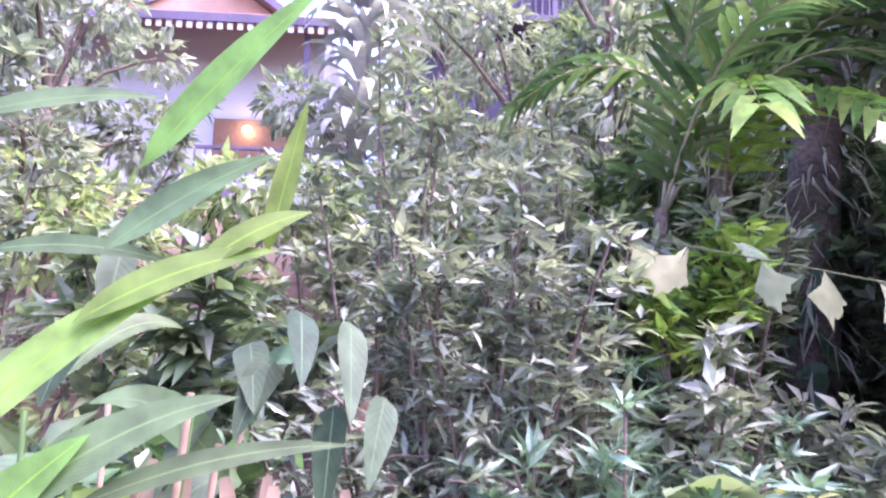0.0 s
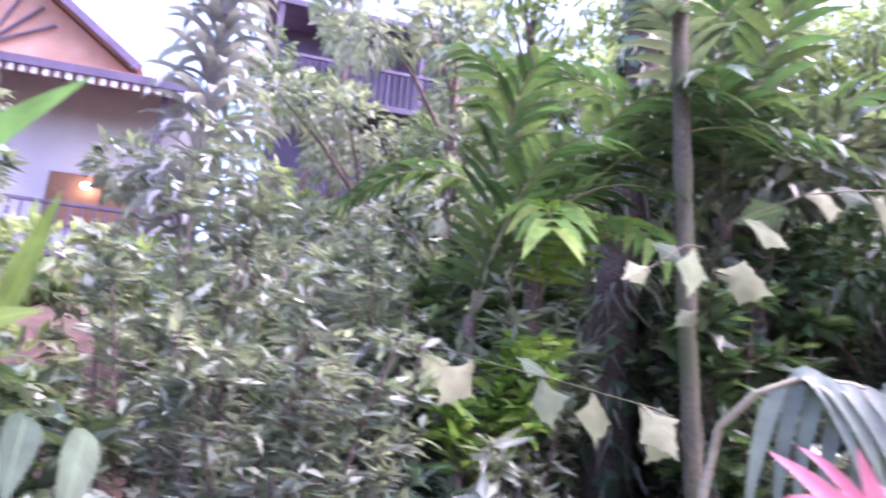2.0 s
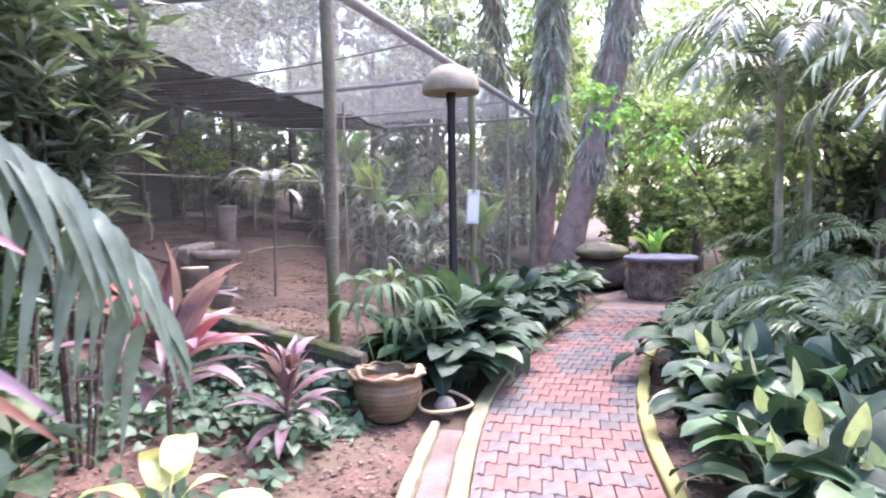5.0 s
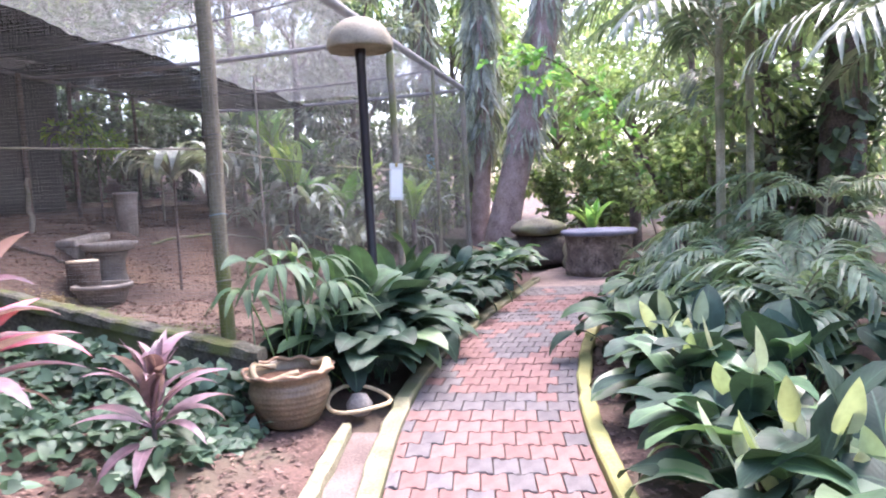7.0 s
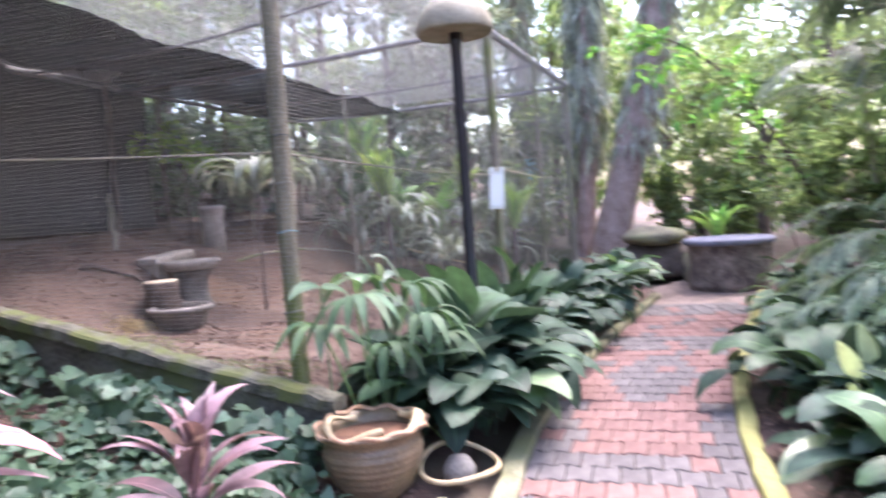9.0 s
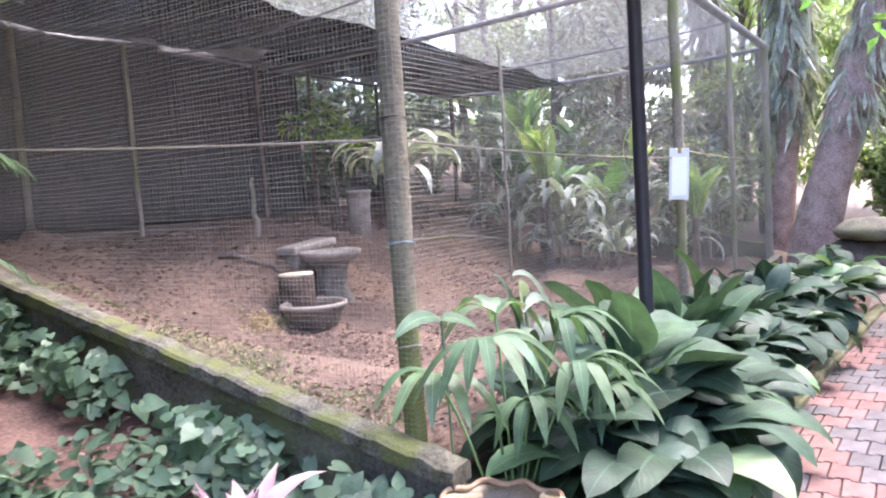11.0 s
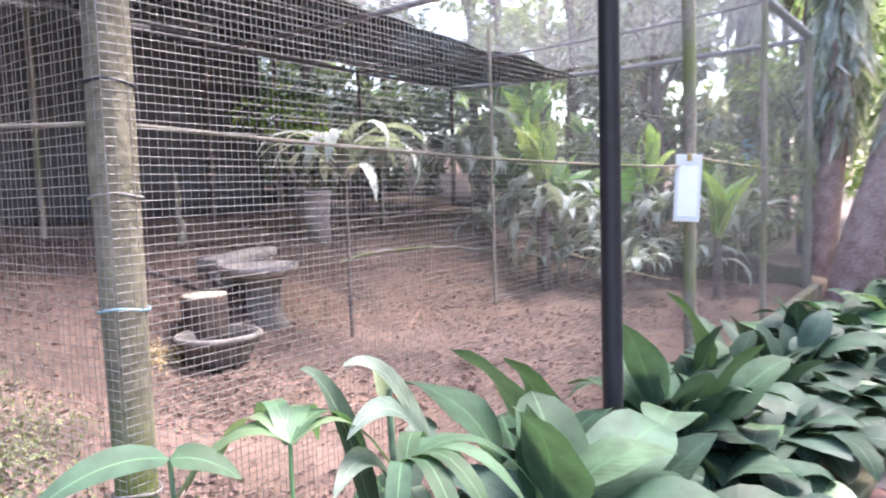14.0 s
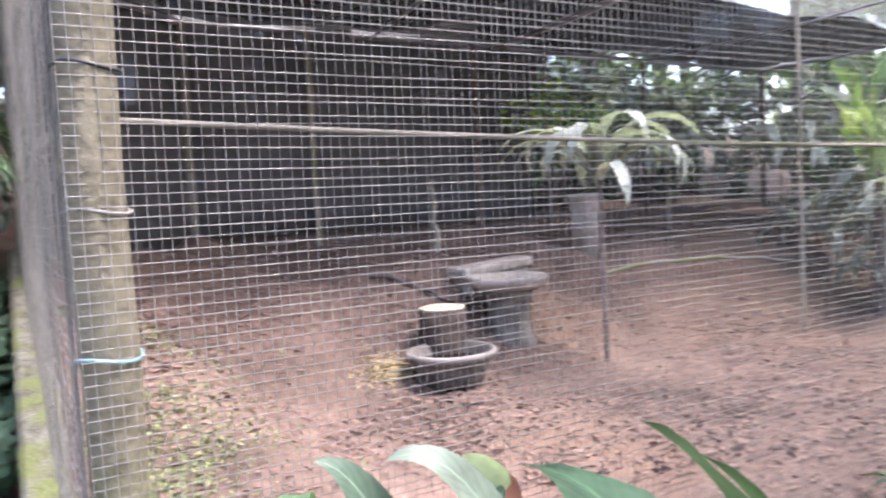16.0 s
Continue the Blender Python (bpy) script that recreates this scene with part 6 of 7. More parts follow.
# thin-leaved fan palm at the pen corner
rp_ = thing("lady_palm", "small palm with pale finger-like leaves at the pen corner", "palm", pose(6.22, 1.83, 0.03))
rr_ = random.Random(8)
for q, (dx, dy, h, aim, n_f, fl) in enumerate(((-0.27, -0.05, 0.93, 235, 9, 0.34), (0.05, -0.3, 0.78, 268, 8, 0.3), (-0.28, 0.16, 0.78, 180, 7, 0.32), (0.24, -0.16, 0.92, 300, 8, 0.34), (0.02, -0.1, 0.62, 255, 8, 0.28), (0.1, 0.08, 0.98, 60, 7, 0.32), (0.3, -0.3, 0.62, 290, 7, 0.3))):
    tip = np.array([dx, dy, h])
    st_ = part("stalk", tube("stalk", arc((0.02 * math.cos(q), 0.02 * math.sin(q), -0.1), tip, 0.1, 8), 0.006, 5), L_LILYY, rp_)
    for f in range(n_f):
        k = (f - (n_f - 1) / 2)
        b = radians(aim + k * 200 / n_f + rr_.uniform(-5, 5))
        ln = fl * (1 - 0.035 * abs(k)) * rr_.uniform(0.9, 1.08)
        e = tip + np.array([ln * math.cos(b), ln * math.sin(b), -0.07 - 0.025 * abs(k) + rr_.uniform(-0.04, 0.04)])
        leaf_between(st_, tip, e, 0.056, (L_FAN, L_FAN, L_LILYY)[q % 3], 0.1, "strap", 0.12, (0, 0, 1), 8, "leaflet")
# tall lily shoot in front of the netting, with its pale spathe
sp = thing("lily_shoot", "tall lily shoot with long grey-green arching leaves and a pale spathe", "foliage plant", pose(6.72, 1.9, 0.1))
for p0, p1, w in (((-0.1, 0.0, 0.55), (-0.32, 0.05, 1.07), 0.10), ((0.06, -0.1, 0.7), (-0.2, 0.02, 1.05), 0.08), ((0.06, -0.1, 0.72), (-0.3, -0.08, 0.9), 0.09), ((0, 0, 0.6), (-0.38, -0.1, 0.78), 0.09), ((0.0, 0, 0.55), (0.3, 0.05, 0.72), 0.1), ((-0.05, 0, 0.5), (-0.2, -0.25, 0.7), 0.09)):
    leaf_between(sp, p0, p1, w, L_SHOOT, 0.12, "ovate", 0.2, (-0.2, -0.6, 1))
part("stalk", tube("stalk", [(0, 0, -0.1), (0.03, 0.03, 0.45), (0.1, 0.1, 0.92)], 0.011, 7), L_WHORL, sp)
leaf_between(sp, (0.1, 0.1, 0.88), (0.0, 0.08, 1.0), 0.08, L_CREAM, 0.01, "ovate", 0.4, (-0.6, -1, 0.4), 8, "spathe")
leaf_between(sp, (0.1, 0.1, 0.92), (0.14, 0.08, 0.82), 0.045, L_RUST, 0.02, "ovate", 0.3, (-0.6, -1, 0.4), 6, "dry_spathe")
# taller upright clumps near the lamp
for k, (xx, yy, h, n_) in enumerate(((7.0, 1.62, 0.3, 11), (7.45, 1.72, 0.22, 10), (8.25, 1.55, 0.2, 11), (8.9, 1.6, 0.2, 10))):
    rosette("spathe_plant", xx, yy, 0.0, with_mat(S_LILU, L_LILYD) + with_mat(S_LILY, L_LILYD), n_, "tall broad-leaved plant with upright green leaves", "foliage plant", (1.05, 1.35), 0.07, 16, h, 1500 + k, "upright clumps in the hedge", (L_LILYY, 0.014))
ul = thing("lily_shoot", "single long pale-green leaf on a thin stalk at the pen corner", "foliage plant", pose(5.98, 2.02, 0.1))
part("stalk", tube("stalk", [(0.1, 0, -0.1), (0.12, 0.02, 0.5), (0.1, 0.02, 0.93)], 0.006, 6), L_WHORL, ul)
leaf_between(ul, (0.1, 0.02, 0.93), (-0.2, 0.06, 0.9), 0.085, L_FAN, 0.04, "ovate", 0.15, (-0.2, -0.5, 1))
leaf_between(ul, (0.1, 0.02, 0.93), (0.2, -0.1, 0.87), 0.08, L_FAN, 0.02, "ovate", 0.15, (-0.2, -0.5, 1))

for k in range(36):
    x, y = rh.uniform(3.9, 8.6), rh.uniform(0.35, 1.9)
    yy = float(y_right(x)) - y
    if k < 9:
        x = 4.3 + k * 0.33
        yy = float(y_right(x)) - 0.58 - 0.14 * (k % 2)
    ms = LILY_D + LOW_D + LILY_M[:3] + (LILY_M if k % 2 else LILU_D) + (CREAM * 2 if k % 3 == 0 else CREAM[:1]) + (VARI * 2 if k % 4 == 2 else [])
    rosette("spathe_plant", x, yy, gz(x, yy), ms, 15, "broad-leaved plant with pale young leaves beside the walk", "foliage plant", (0.8, 1.3), 0.07, 20, 0.04, 300 + k, "plants beside the walk")
for k in range(10):
    x = 8.6 + k * 0.42
    yy = float(y_right(x)) - 0.45 - 0.2 * (k % 2)
    rosette("spathe_plant", x, yy, gz(x, yy), LILY_D + LOW_M, 11, "dark broad-leaved plant at the edge of the walk", "foliage plant", (0.8, 1.15), 0.06, 16, 0.02, 340 + k, "plants beside the walk")

# ---- palms and trees on the open side ----
palm("areca_palm", 7.6, -1.35, 0.05, [(0, 0, 0.35), (0.2, -0.15, 0.5), (-0.2, -0.1, 0.4)], 7, "low feathery palm overhanging the plants", L_PALMP, 0.85, 0.24, 0.04, 20, 1, 0.015, "feathery palms")
palm("areca_palm", 9.0, -1.5, 0.05, [(0, 0, 0.4), (0.25, -0.2, 0.6)], 7, "low feathery palm overhanging the plants", L_PALMP, 0.9, 0.24, 0.04, 20, 2, 0.015, "feathery palms")
palm("areca_palm", 6.6, -1.75, 0.05, [(0, 0, 0.4), (0.2, 0.1, 0.55)], 7, "low feathery palm overhanging the plants", L_PALMP, 0.9, 0.26, 0.042, 17, 3, 0.015, "feathery palms")
palm("areca_palm", 8.2, -2.2, 0.05, [(0, 0, 0.8), (0.3, -0.2, 1.1)], 7, "feathery palm with grey-green fronds", L_PALMP, 1.0, 0.28, 0.03, 22, 4, 0.018, "feathery palms")
palm("areca_palm", 10.6, -1.9, 0.05, [(0, 0, 0.5), (0.25, -0.2, 0.8)], 7, "feathery palm with grey-green fronds", L_PALMP, 0.95, 0.26, 0.03, 20, 5, 0.018, "feathery palms")
palm("slender_palm", 9.0, -1.62, 0.05, [(0.0, 0, 2.9)], 8, "slender pale palm stem with feather crown", L_DEEPG, 1.3, 0.4, 0.035, 24, 6, 0.036, "slender palms", 0.45)
palm("slender_palm", 9.05, -1.86, 0.05, [(0.02, -0.08, 3.3)], 8, "slender pale palm stem with feather crown", L_DEEPG, 1.4, 0.4, 0.035, 24, 7, 0.032, "slender palms", 0.45)
palm("slender_palm", 10.9, -2.1, 0.05, [(0.02, -0.08, 3.0), (0.4, 0.2, 2.2)], 7, "slender pale palm stem with feather crown", L_DEEPG, 1.3, 0.4, 0.035, 24, 8, 0.03, "slender palms", 0.45)
palm("slender_palm", 6.4, -3.0, 0.1, [(0.02, -0.08, 2.7), (0.5, 0.3, 2.1)], 8, "slender palm with drooping feather crown", L_DEEPG, 1.3, 0.42, 0.035, 24, 9, 0.03, "slender palms", 0.5)
TR = "dark green leafy tree on the open side of the walk"
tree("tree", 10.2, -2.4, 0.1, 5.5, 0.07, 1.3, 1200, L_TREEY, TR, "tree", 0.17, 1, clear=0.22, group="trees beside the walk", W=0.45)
tree("tree", 7.4, -3.6, 0.15, 5.0, 0.08, 1.6, 1300, L_TREE, TR, "tree", 0.18, 2, clear=0.4, group="trees beside the walk", W=0.45)
tree("tree", 12.5, -3.4, 0.1, 5.5, 0.08, 1.5, 1600, L_TREE, TR, "tree", 0.18, 3, clear=0.18, group="trees beside the walk", W=0.45)
tree("tree", 4.8, -3.6, 0.1, 4.5, 0.09, 1.5, 1600, L_NARROW, TR, "tree", 0.18, 4, clear=0.12, group="trees beside the walk")
tree("tree", 15.5, -3.8, 0.1, 6.0, 0.14, 1.7, 2000, L_TREEY, TR, "tree", 0.2, 5, clear=0.12, group="trees beside the walk")
tree("tree", 9.0, -6.0, 0.2, 7.0, 0.18, 2.2, 1300, L_TREEY, TR, "tree", 0.24, 6, clear=0.35, group="trees beside the walk")
tree("tree", 13.5, -6.0, 0.2, 7.0, 0.18, 2.2, 2000, L_TREE, TR, "tree", 0.24, 7, clear=0.12, group="trees beside the walk")
tree("tree", 18.0, -3.0, 0.2, 7.0, 0.18, 2.0, 2000, L_TREEY, TR, "tree", 0.22, 8, clear=0.2, group="trees beside the walk")
shrub(10.2, -2.9, 0.1, 2.6, 0.8, 1900, 0.16, L_TREE, "leafy green shrub behind the slender palms", 47, W=0.45, stems=8)
shrub(11.5, -1.75, 0.05, 2.2, 0.7, 1800, 0.15, L_TREEY, "light green shrub beside the table", 41, W=0.45, stems=8)
shrub(14.2, -1.9, 0.0, 2.4, 0.9, 2200, 0.16, L_TREEY, "light green shrub beyond the table", 42, W=0.45, stems=8)
shrub(15.6, -0.9, 0.0, 1.8, 0.8, 2000, 0.16, L_TREEY, "light green shrub beyond the boulder", 43, W=0.45, stems=8)
shrub(17.2, -0.2, 0.0, 2.0, 0.9, 2000, 0.17, L_TREEY, "light green shrub beyond the boulder", 44, W=0.45, stems=8)
rosette("nest_fern", 14.0, -0.55, 0.6, NEST, 16, "bird's-nest fern with upright bright green blades", "fern", (0.8, 1.25), 0.05, 18, 0.0, 50)
boulder(14.0, -0.5, 0.2, 0.4, 0.5, 0.4, 3, M_STONEB, "low stone under the bird's-nest fern")
# big dark trunk and broad drooping fronds among the plants of the open side
dk = thing("old_tree", "thick dark brown trunk among the palms of the open side", "tree", pose(9.6, -3.0, 0.1))
zz = np.linspace(-0.3, 6.5, 14)
part("trunk", tube("trunk", np.stack([0.05 * np.sin(zz * 1.1), 0.06 * np.sin(zz * 0.9 + 1), zz], 1), 0.24 - 0.012 * zz + 0.05 * np.exp(-zz * 2), 16), M_BARK, dk)
tr_ = np.random.RandomState(14)
zz, an = tr_.uniform(0.2, 5.5, 420), tr_.uniform(0, 6.28, 420)
V, F = heart_scatter(np.stack([0.24 * np.cos(an), 0.24 * np.sin(an), zz], 1), np.stack([np.cos(an), np.sin(an), 0.4 + 0 * an], 1), 0.12, 5)
part("climber", grid_mesh("climber", V, F), L_TREE, dk, "heart-shaped climbing leaves")
for k, (x, y, h, dirs) in enumerate(((8.95, -1.58, 2.55, ((-0.9, 0.75, 0.15), (0.3, 0.9, 0.35), (-0.7, -0.6, 0.4), (0.9, 0.1, 0.3), (-0.2, -1.0, 0.1))), (7.9, -2.75, 2.5, ((-0.8, 0.35, -0.05), (-0.3, 0.9, 0.2), (0.6, 0.5, 0.4), (-0.9, -0.5, 0.2))), (9.1, -1.9, 2.75, ((-1.0, 0.3, 0.2), (0.2, 0.9, 0.4), (0.7, -0.7, 0.2), (-0.5, -0.9, 0.3))))):
    pm_ = thing("feather_palm", "slim palm with broad grey-green drooping feather fronds", "palm", pose(x, y, 0.05), "broad-frond palms")
    part("stem", tube("stem", arc((0, 0, -0.15), (0.02, -0.02, h), 0.02, 14), [0.03 + 0.003 * (q % 2) for q in range(14)], 9), M_STEM, pm_)
    for q, (dx, dy, dz) in enumerate(dirs):
        frond(pm_, arc((0.02, -0.02, h - 0.05), (dx * 1.25, dy * 1.25, h + dz), 0.35, 11), 0.36, 0.058, 15, L_PALMP if q % 3 else L_DEEPG, 600 + 10 * k + q, 0.5, 0.009, 62)
for k, (x, y, mt) in enumerate(((9.9, -2.2, L_PALE), (11.2, -2.3, L_TREEY))):
    shrub(x, y, 0.08, 1.7 + 0.3 * (k % 3), 0.7, 750, 0.19, mt, "grey-green leafy shrub among the palms", 240 + k, W=0.42, stems=8, clear=0.1, group="shrubs of the open side")
# overhanging leaves above the walk
bo = thing("overhanging_branch", "leafy branch with bright green leaves hanging over the walk", "branch", pose(11.6, -1.9, 0.0))
rnd = np.random.RandomState(12)
cb = arc((0, 0, 0.0), (-0.9, 2.25, 3.1), 0.75, 14)
part("limb", tube("limb", cb, np.linspace(0.035, 0.006, 14), 7), M_BARK, bo)
tips, tw = [], []
for q in range(34):
    b = cb[6 + q % 8]
    e = b + rnd.normal(0, 1, 3) * [0.3, 0.34, 0.2] + [0, 0.05, -0.12]
    tw.append(tube_arrays([b, (b + e) / 2 + [0, 0, 0.04], e], [0.005, 0.004, 0.002], 4))
    for m in range(9):
        tips.append(b + (e - b) * (0.35 + 0.65 * m / 8) + rnd.normal(0, 0.025, 3))
V, F = joined(tw)
part("twigwork", grid_mesh("twigwork", V, F), M_BARK, bo)
V, F = scatter(np.array(tips), rnd.normal(0, 1, (len(tips), 3)) * [1, 1, 0.4], 0.165, 0.5, 3, 0.2, hang=0.25)
part("leaves", grid_mesh("leaves", V, F, smooth=False), L_BRIGHT, bo)

# ---- big leaning trunk with hanging ferns at the end of the walk ----


def fern_trunk(x, y, z, top, r0, r1, n, label, seed, hl=0.5, mat=None):
    th = thing("big_tree", label, "tree", pose(x, y, z))
    rnd = np.random.RandomState(seed)
    t = np.linspace(0, 1, 16)
    c = np.array([0, 0, -0.3]) + t[:, None] * (np.array(top) - [0, 0, -0.3])
    c[:, 0] += 0.08 * np.sin(t * 5 + seed)
    c[:, 1] += 0.06 * np.sin(t * 7 + seed)
    part("trunk", tube("trunk", c, (r0 + (r1 - r0) * t) * (1 + 0.08 * np.sin(t * 23)), 16), mat or M_BARKP, th)
    s = rnd.uniform(0.3, 1.0, n)
    a = rnd.uniform(0, 6.28, n)
    b = np.stack([np.interp(s, t, c[:, q]) for q in range(3)], 1)
    r = np.interp(s, [0, 1], [r0, r1])[:, None]
    P = b + r * np.stack([np.cos(a), np.sin(a), 0 * a], 1)
    V, F = scatter(P, np.stack([np.cos(a), np.sin(a), -1.4 + 0 * a], 1), hl, 0.14, seed, 0.3, hang=0.9)
    part("fern_curtain", grid_mesh("fern_curtain", V, F, smooth=False), L_MOSS, th, "grey-green ferns hanging down the trunk")
    P = np.array(top) + rnd.normal(0, 1, (1800, 3)) * [1.6, 1.6, 0.8] + [0, 0, 0.6]
    V, F = scatter(P, rnd.normal(0, 1, (1800, 3)), 0.26, 0.45, seed, 0.2, hang=0.3)
    part("crown", grid_mesh("crown", V, F, smooth=False), L_TREE, th)
    return th


fern_trunk(16.0, 1.25, 0.2, (0.15, -1.75, 7.5), 0.33, 0.26, 760, "large leaning tree with pinkish bark and hanging ferns", 1)
fern_trunk(17.0, 1.75, 0.2, (0.1, -0.35, 8.0), 0.2, 0.22, 900, "tall tree trunk shaggy with grey hanging ferns", 2, 0.7)
fern_trunk(20.5, 3.2, 0.5, (0.3, 0.4, 8.0), 0.25, 0.25, 500, "far tree trunk shaggy with hanging ferns", 3, 0.7)

# ---- plants inside and behind the pen ----
rosette("dracaena", 9.66, 4.65, gz(9.66, 4.65), DRACH, 26, "dracaena with long drooping grey-green leaves", "dracaena", (0.95, 1.3), 0.04, 20, 1.42, 60, "dracaenas", (M_BARK, 0.016), None, (-0.05, -0.05))
tree("sapling", 11.0, 6.6, gz(11.0, 6.6), 1.6, 0.02, 0.5, 420, L_PALMY, "sapling with yellow-green leaves in the pen", "sapling", 0.12, 61, clear=0.6, clumps=6)
for k, (x, y, s) in enumerate(((13.2, 4.2, 1.0), (14.0, 4.9, 1.15), (14.4, 3.4, 1.0), (13.6, 5.8, 1.1), (14.8, 5.9, 1.2), (14.6, 2.5, 0.9), (12.6, 6.6, 1.0))):
    rosette("dracaena", x, y, gz(x, y), DRACP + DRACH, 40, "bushy dracaena with drooping grey leaves in the pen", "dracaena", (0.9 * s, 1.35 * s), 0.2, 26, 0.85 * s, 70 + k, "dracaenas", (M_POST, 0.02))
for k, (x, y, s) in enumerate(((13.4, 4.4, 0.9), (14.1, 3.9, 1.0), (14.5, 3.0, 0.9), (13.9, 5.4, 1.0), (13.0, 3.4, 0.8))):
    rosette("dracaena", x, y, gz(x, y), DRACP + DRACH, 34, "low bushy dracaena with drooping grey leaves in the pen", "dracaena", (0.9 * s, 1.3 * s), 0.25, 26, 0.4 * s, 78 + k, "dracaenas", (M_POST, 0.02))
for k, (x, y, h) in enumerate(((16.3, 6.1, 1.3), (17.2, 7.4, 1.5), (16.6, 4.6, 0.7), (18.6, 7.6, 1.5), (16.4, 3.0, 0.5), (17.4, 5.6, 1.0))):
    rosette("banana_plant", x, y, gz(x, y), BAN + BAN_D, 12, "clump of upright bright green banana-like leaves", "banana plant", (0.9, 1.35), 0.12, 10, h, 80 + k, "banana clumps", (M_STEM, 0.05))
bl = thing("blue_sheet", "light blue tarpaulin hung between far trees", "tarpaulin", pose(20.0, 3.3, 1.6))
part("sheet", box_bm(0.01, 0.28, 0.85, 0.004, (0, 0, 0.4)), plain("blue_tarpaulin", (0.35, 0.68, 0.78), 0.6), bl)
for k, yy_ in enumerate((-0.14, 0.14)):
    part("pole", tube("pole", [(0, yy_, -1.2), (0, yy_, 0.0), (0, yy_, 0.95)], 0.015, 6), M_POST, bl)
part("strip", box_bm(0.01, 0.12, 0.5, 0.004, (0.02, -0.32, 0.2)), plain("white_tarpaulin", (0.75, 0.85, 0.88), 0.6), bl)

TB = "dense dark green tree behind the bird pen"
k = 0
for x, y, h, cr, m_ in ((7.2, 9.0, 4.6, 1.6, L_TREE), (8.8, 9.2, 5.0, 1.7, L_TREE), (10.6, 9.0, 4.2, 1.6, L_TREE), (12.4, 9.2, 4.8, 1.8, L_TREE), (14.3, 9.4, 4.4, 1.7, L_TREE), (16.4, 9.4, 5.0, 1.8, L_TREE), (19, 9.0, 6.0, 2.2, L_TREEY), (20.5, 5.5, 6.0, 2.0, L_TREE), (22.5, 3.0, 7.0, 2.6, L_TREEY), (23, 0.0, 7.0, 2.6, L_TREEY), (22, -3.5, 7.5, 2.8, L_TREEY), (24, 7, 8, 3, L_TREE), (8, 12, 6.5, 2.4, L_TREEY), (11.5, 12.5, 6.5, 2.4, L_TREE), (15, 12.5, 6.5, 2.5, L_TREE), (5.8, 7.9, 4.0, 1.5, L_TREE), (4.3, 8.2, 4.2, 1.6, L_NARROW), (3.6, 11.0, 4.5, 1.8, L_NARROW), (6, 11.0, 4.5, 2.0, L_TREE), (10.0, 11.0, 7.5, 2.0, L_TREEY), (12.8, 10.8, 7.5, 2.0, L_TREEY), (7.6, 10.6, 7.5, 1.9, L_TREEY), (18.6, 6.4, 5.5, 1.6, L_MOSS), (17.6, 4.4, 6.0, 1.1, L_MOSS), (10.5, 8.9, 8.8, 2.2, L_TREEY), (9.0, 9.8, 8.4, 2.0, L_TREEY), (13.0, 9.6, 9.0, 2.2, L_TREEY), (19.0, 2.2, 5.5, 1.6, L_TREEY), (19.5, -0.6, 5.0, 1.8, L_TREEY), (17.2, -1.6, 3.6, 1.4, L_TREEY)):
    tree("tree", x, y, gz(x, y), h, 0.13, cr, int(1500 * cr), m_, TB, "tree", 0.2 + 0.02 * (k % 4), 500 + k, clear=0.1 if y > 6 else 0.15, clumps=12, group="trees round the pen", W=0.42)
    k += 1
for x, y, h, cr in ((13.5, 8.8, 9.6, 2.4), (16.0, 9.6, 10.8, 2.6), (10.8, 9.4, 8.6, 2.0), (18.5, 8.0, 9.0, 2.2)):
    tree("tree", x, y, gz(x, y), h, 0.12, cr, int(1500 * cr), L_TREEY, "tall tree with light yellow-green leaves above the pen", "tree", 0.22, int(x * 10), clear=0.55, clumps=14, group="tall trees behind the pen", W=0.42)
for q in range(11):
    x = 7.6 + q * 0.85
    shrub(x, 8.25 + 0.3 * (q % 2), gz(x, 8.3), 2.0, 0.75, 1500, 0.17, L_TREE if q < 6 else L_NARROW, "dense dark shrub behind the bird pen", 900 + q, W=0.4, stems=8, clear=0.05, group="shrubs behind the pen")
for q in range(6):
    y = 2.6 + q * 0.95
    shrub(16.2 + 0.4 * (q % 2), y, gz(16.2, y), 1.9, 0.75, 1300, 0.18, L_NARROW if q % 2 else L_TREEY, "grey-green shrub beyond the end of the pen", 920 + q, W=0.36, stems=8, clear=0.05, group="shrubs beyond the pen")
for q, (x, y, h) in enumerate(((14.1, 4.7, 0.75), (14.6, 4.1, 0.6), (13.9, 5.3, 0.8))):
    rosette("banana_plant", x, y, gz(x, y), BAN * 2 + BAN_D, 11, "clump of upright bright green leaves at the end of the pen", "banana plant", (0.9, 1.2), 0.1, 8, h, 880 + q, "banana clumps", (M_STEM, 0.03))
STRAPY = with_mat(leaf_set(4, 0.8, 0.13, 0.05, 84, 30, "strap", 0.2, wave=0.08), L_STRAP)
for q, (x, y, h, n_) in enumerate(((12.9, 4.35, 1.35, 12), (13.6, 4.75, 1.5, 11), (13.35, 2.45, 0.75, 10), (14.5, 3.6, 1.3, 10))):
    rosette("nest_fern", x, y, gz(x, y), STRAPY, n_, "clump of upright bright yellow-green strap leaves in the pen", "fern", (0.85, 1.15), 0.06, 14, h, 890 + q, "bright strap-leaved clumps", (M_BARK, 0.05))
# dark bamboo canes against the back cloth
rc = random.Random(31)
for q in range(16):
    x = 7.8 + q * 0.22 + rc.uniform(-0.06, 0.06)
    ob = branch("cane", (x, 7.62, 1.2), (x + rc.uniform(-0.08, 0.08), 7.62, 3.2), 0.02, M_BARK, "dark upright cane behind the pen cloth", 0.0, "cane")
    tagged(ob, "", "", "canes behind the pen")

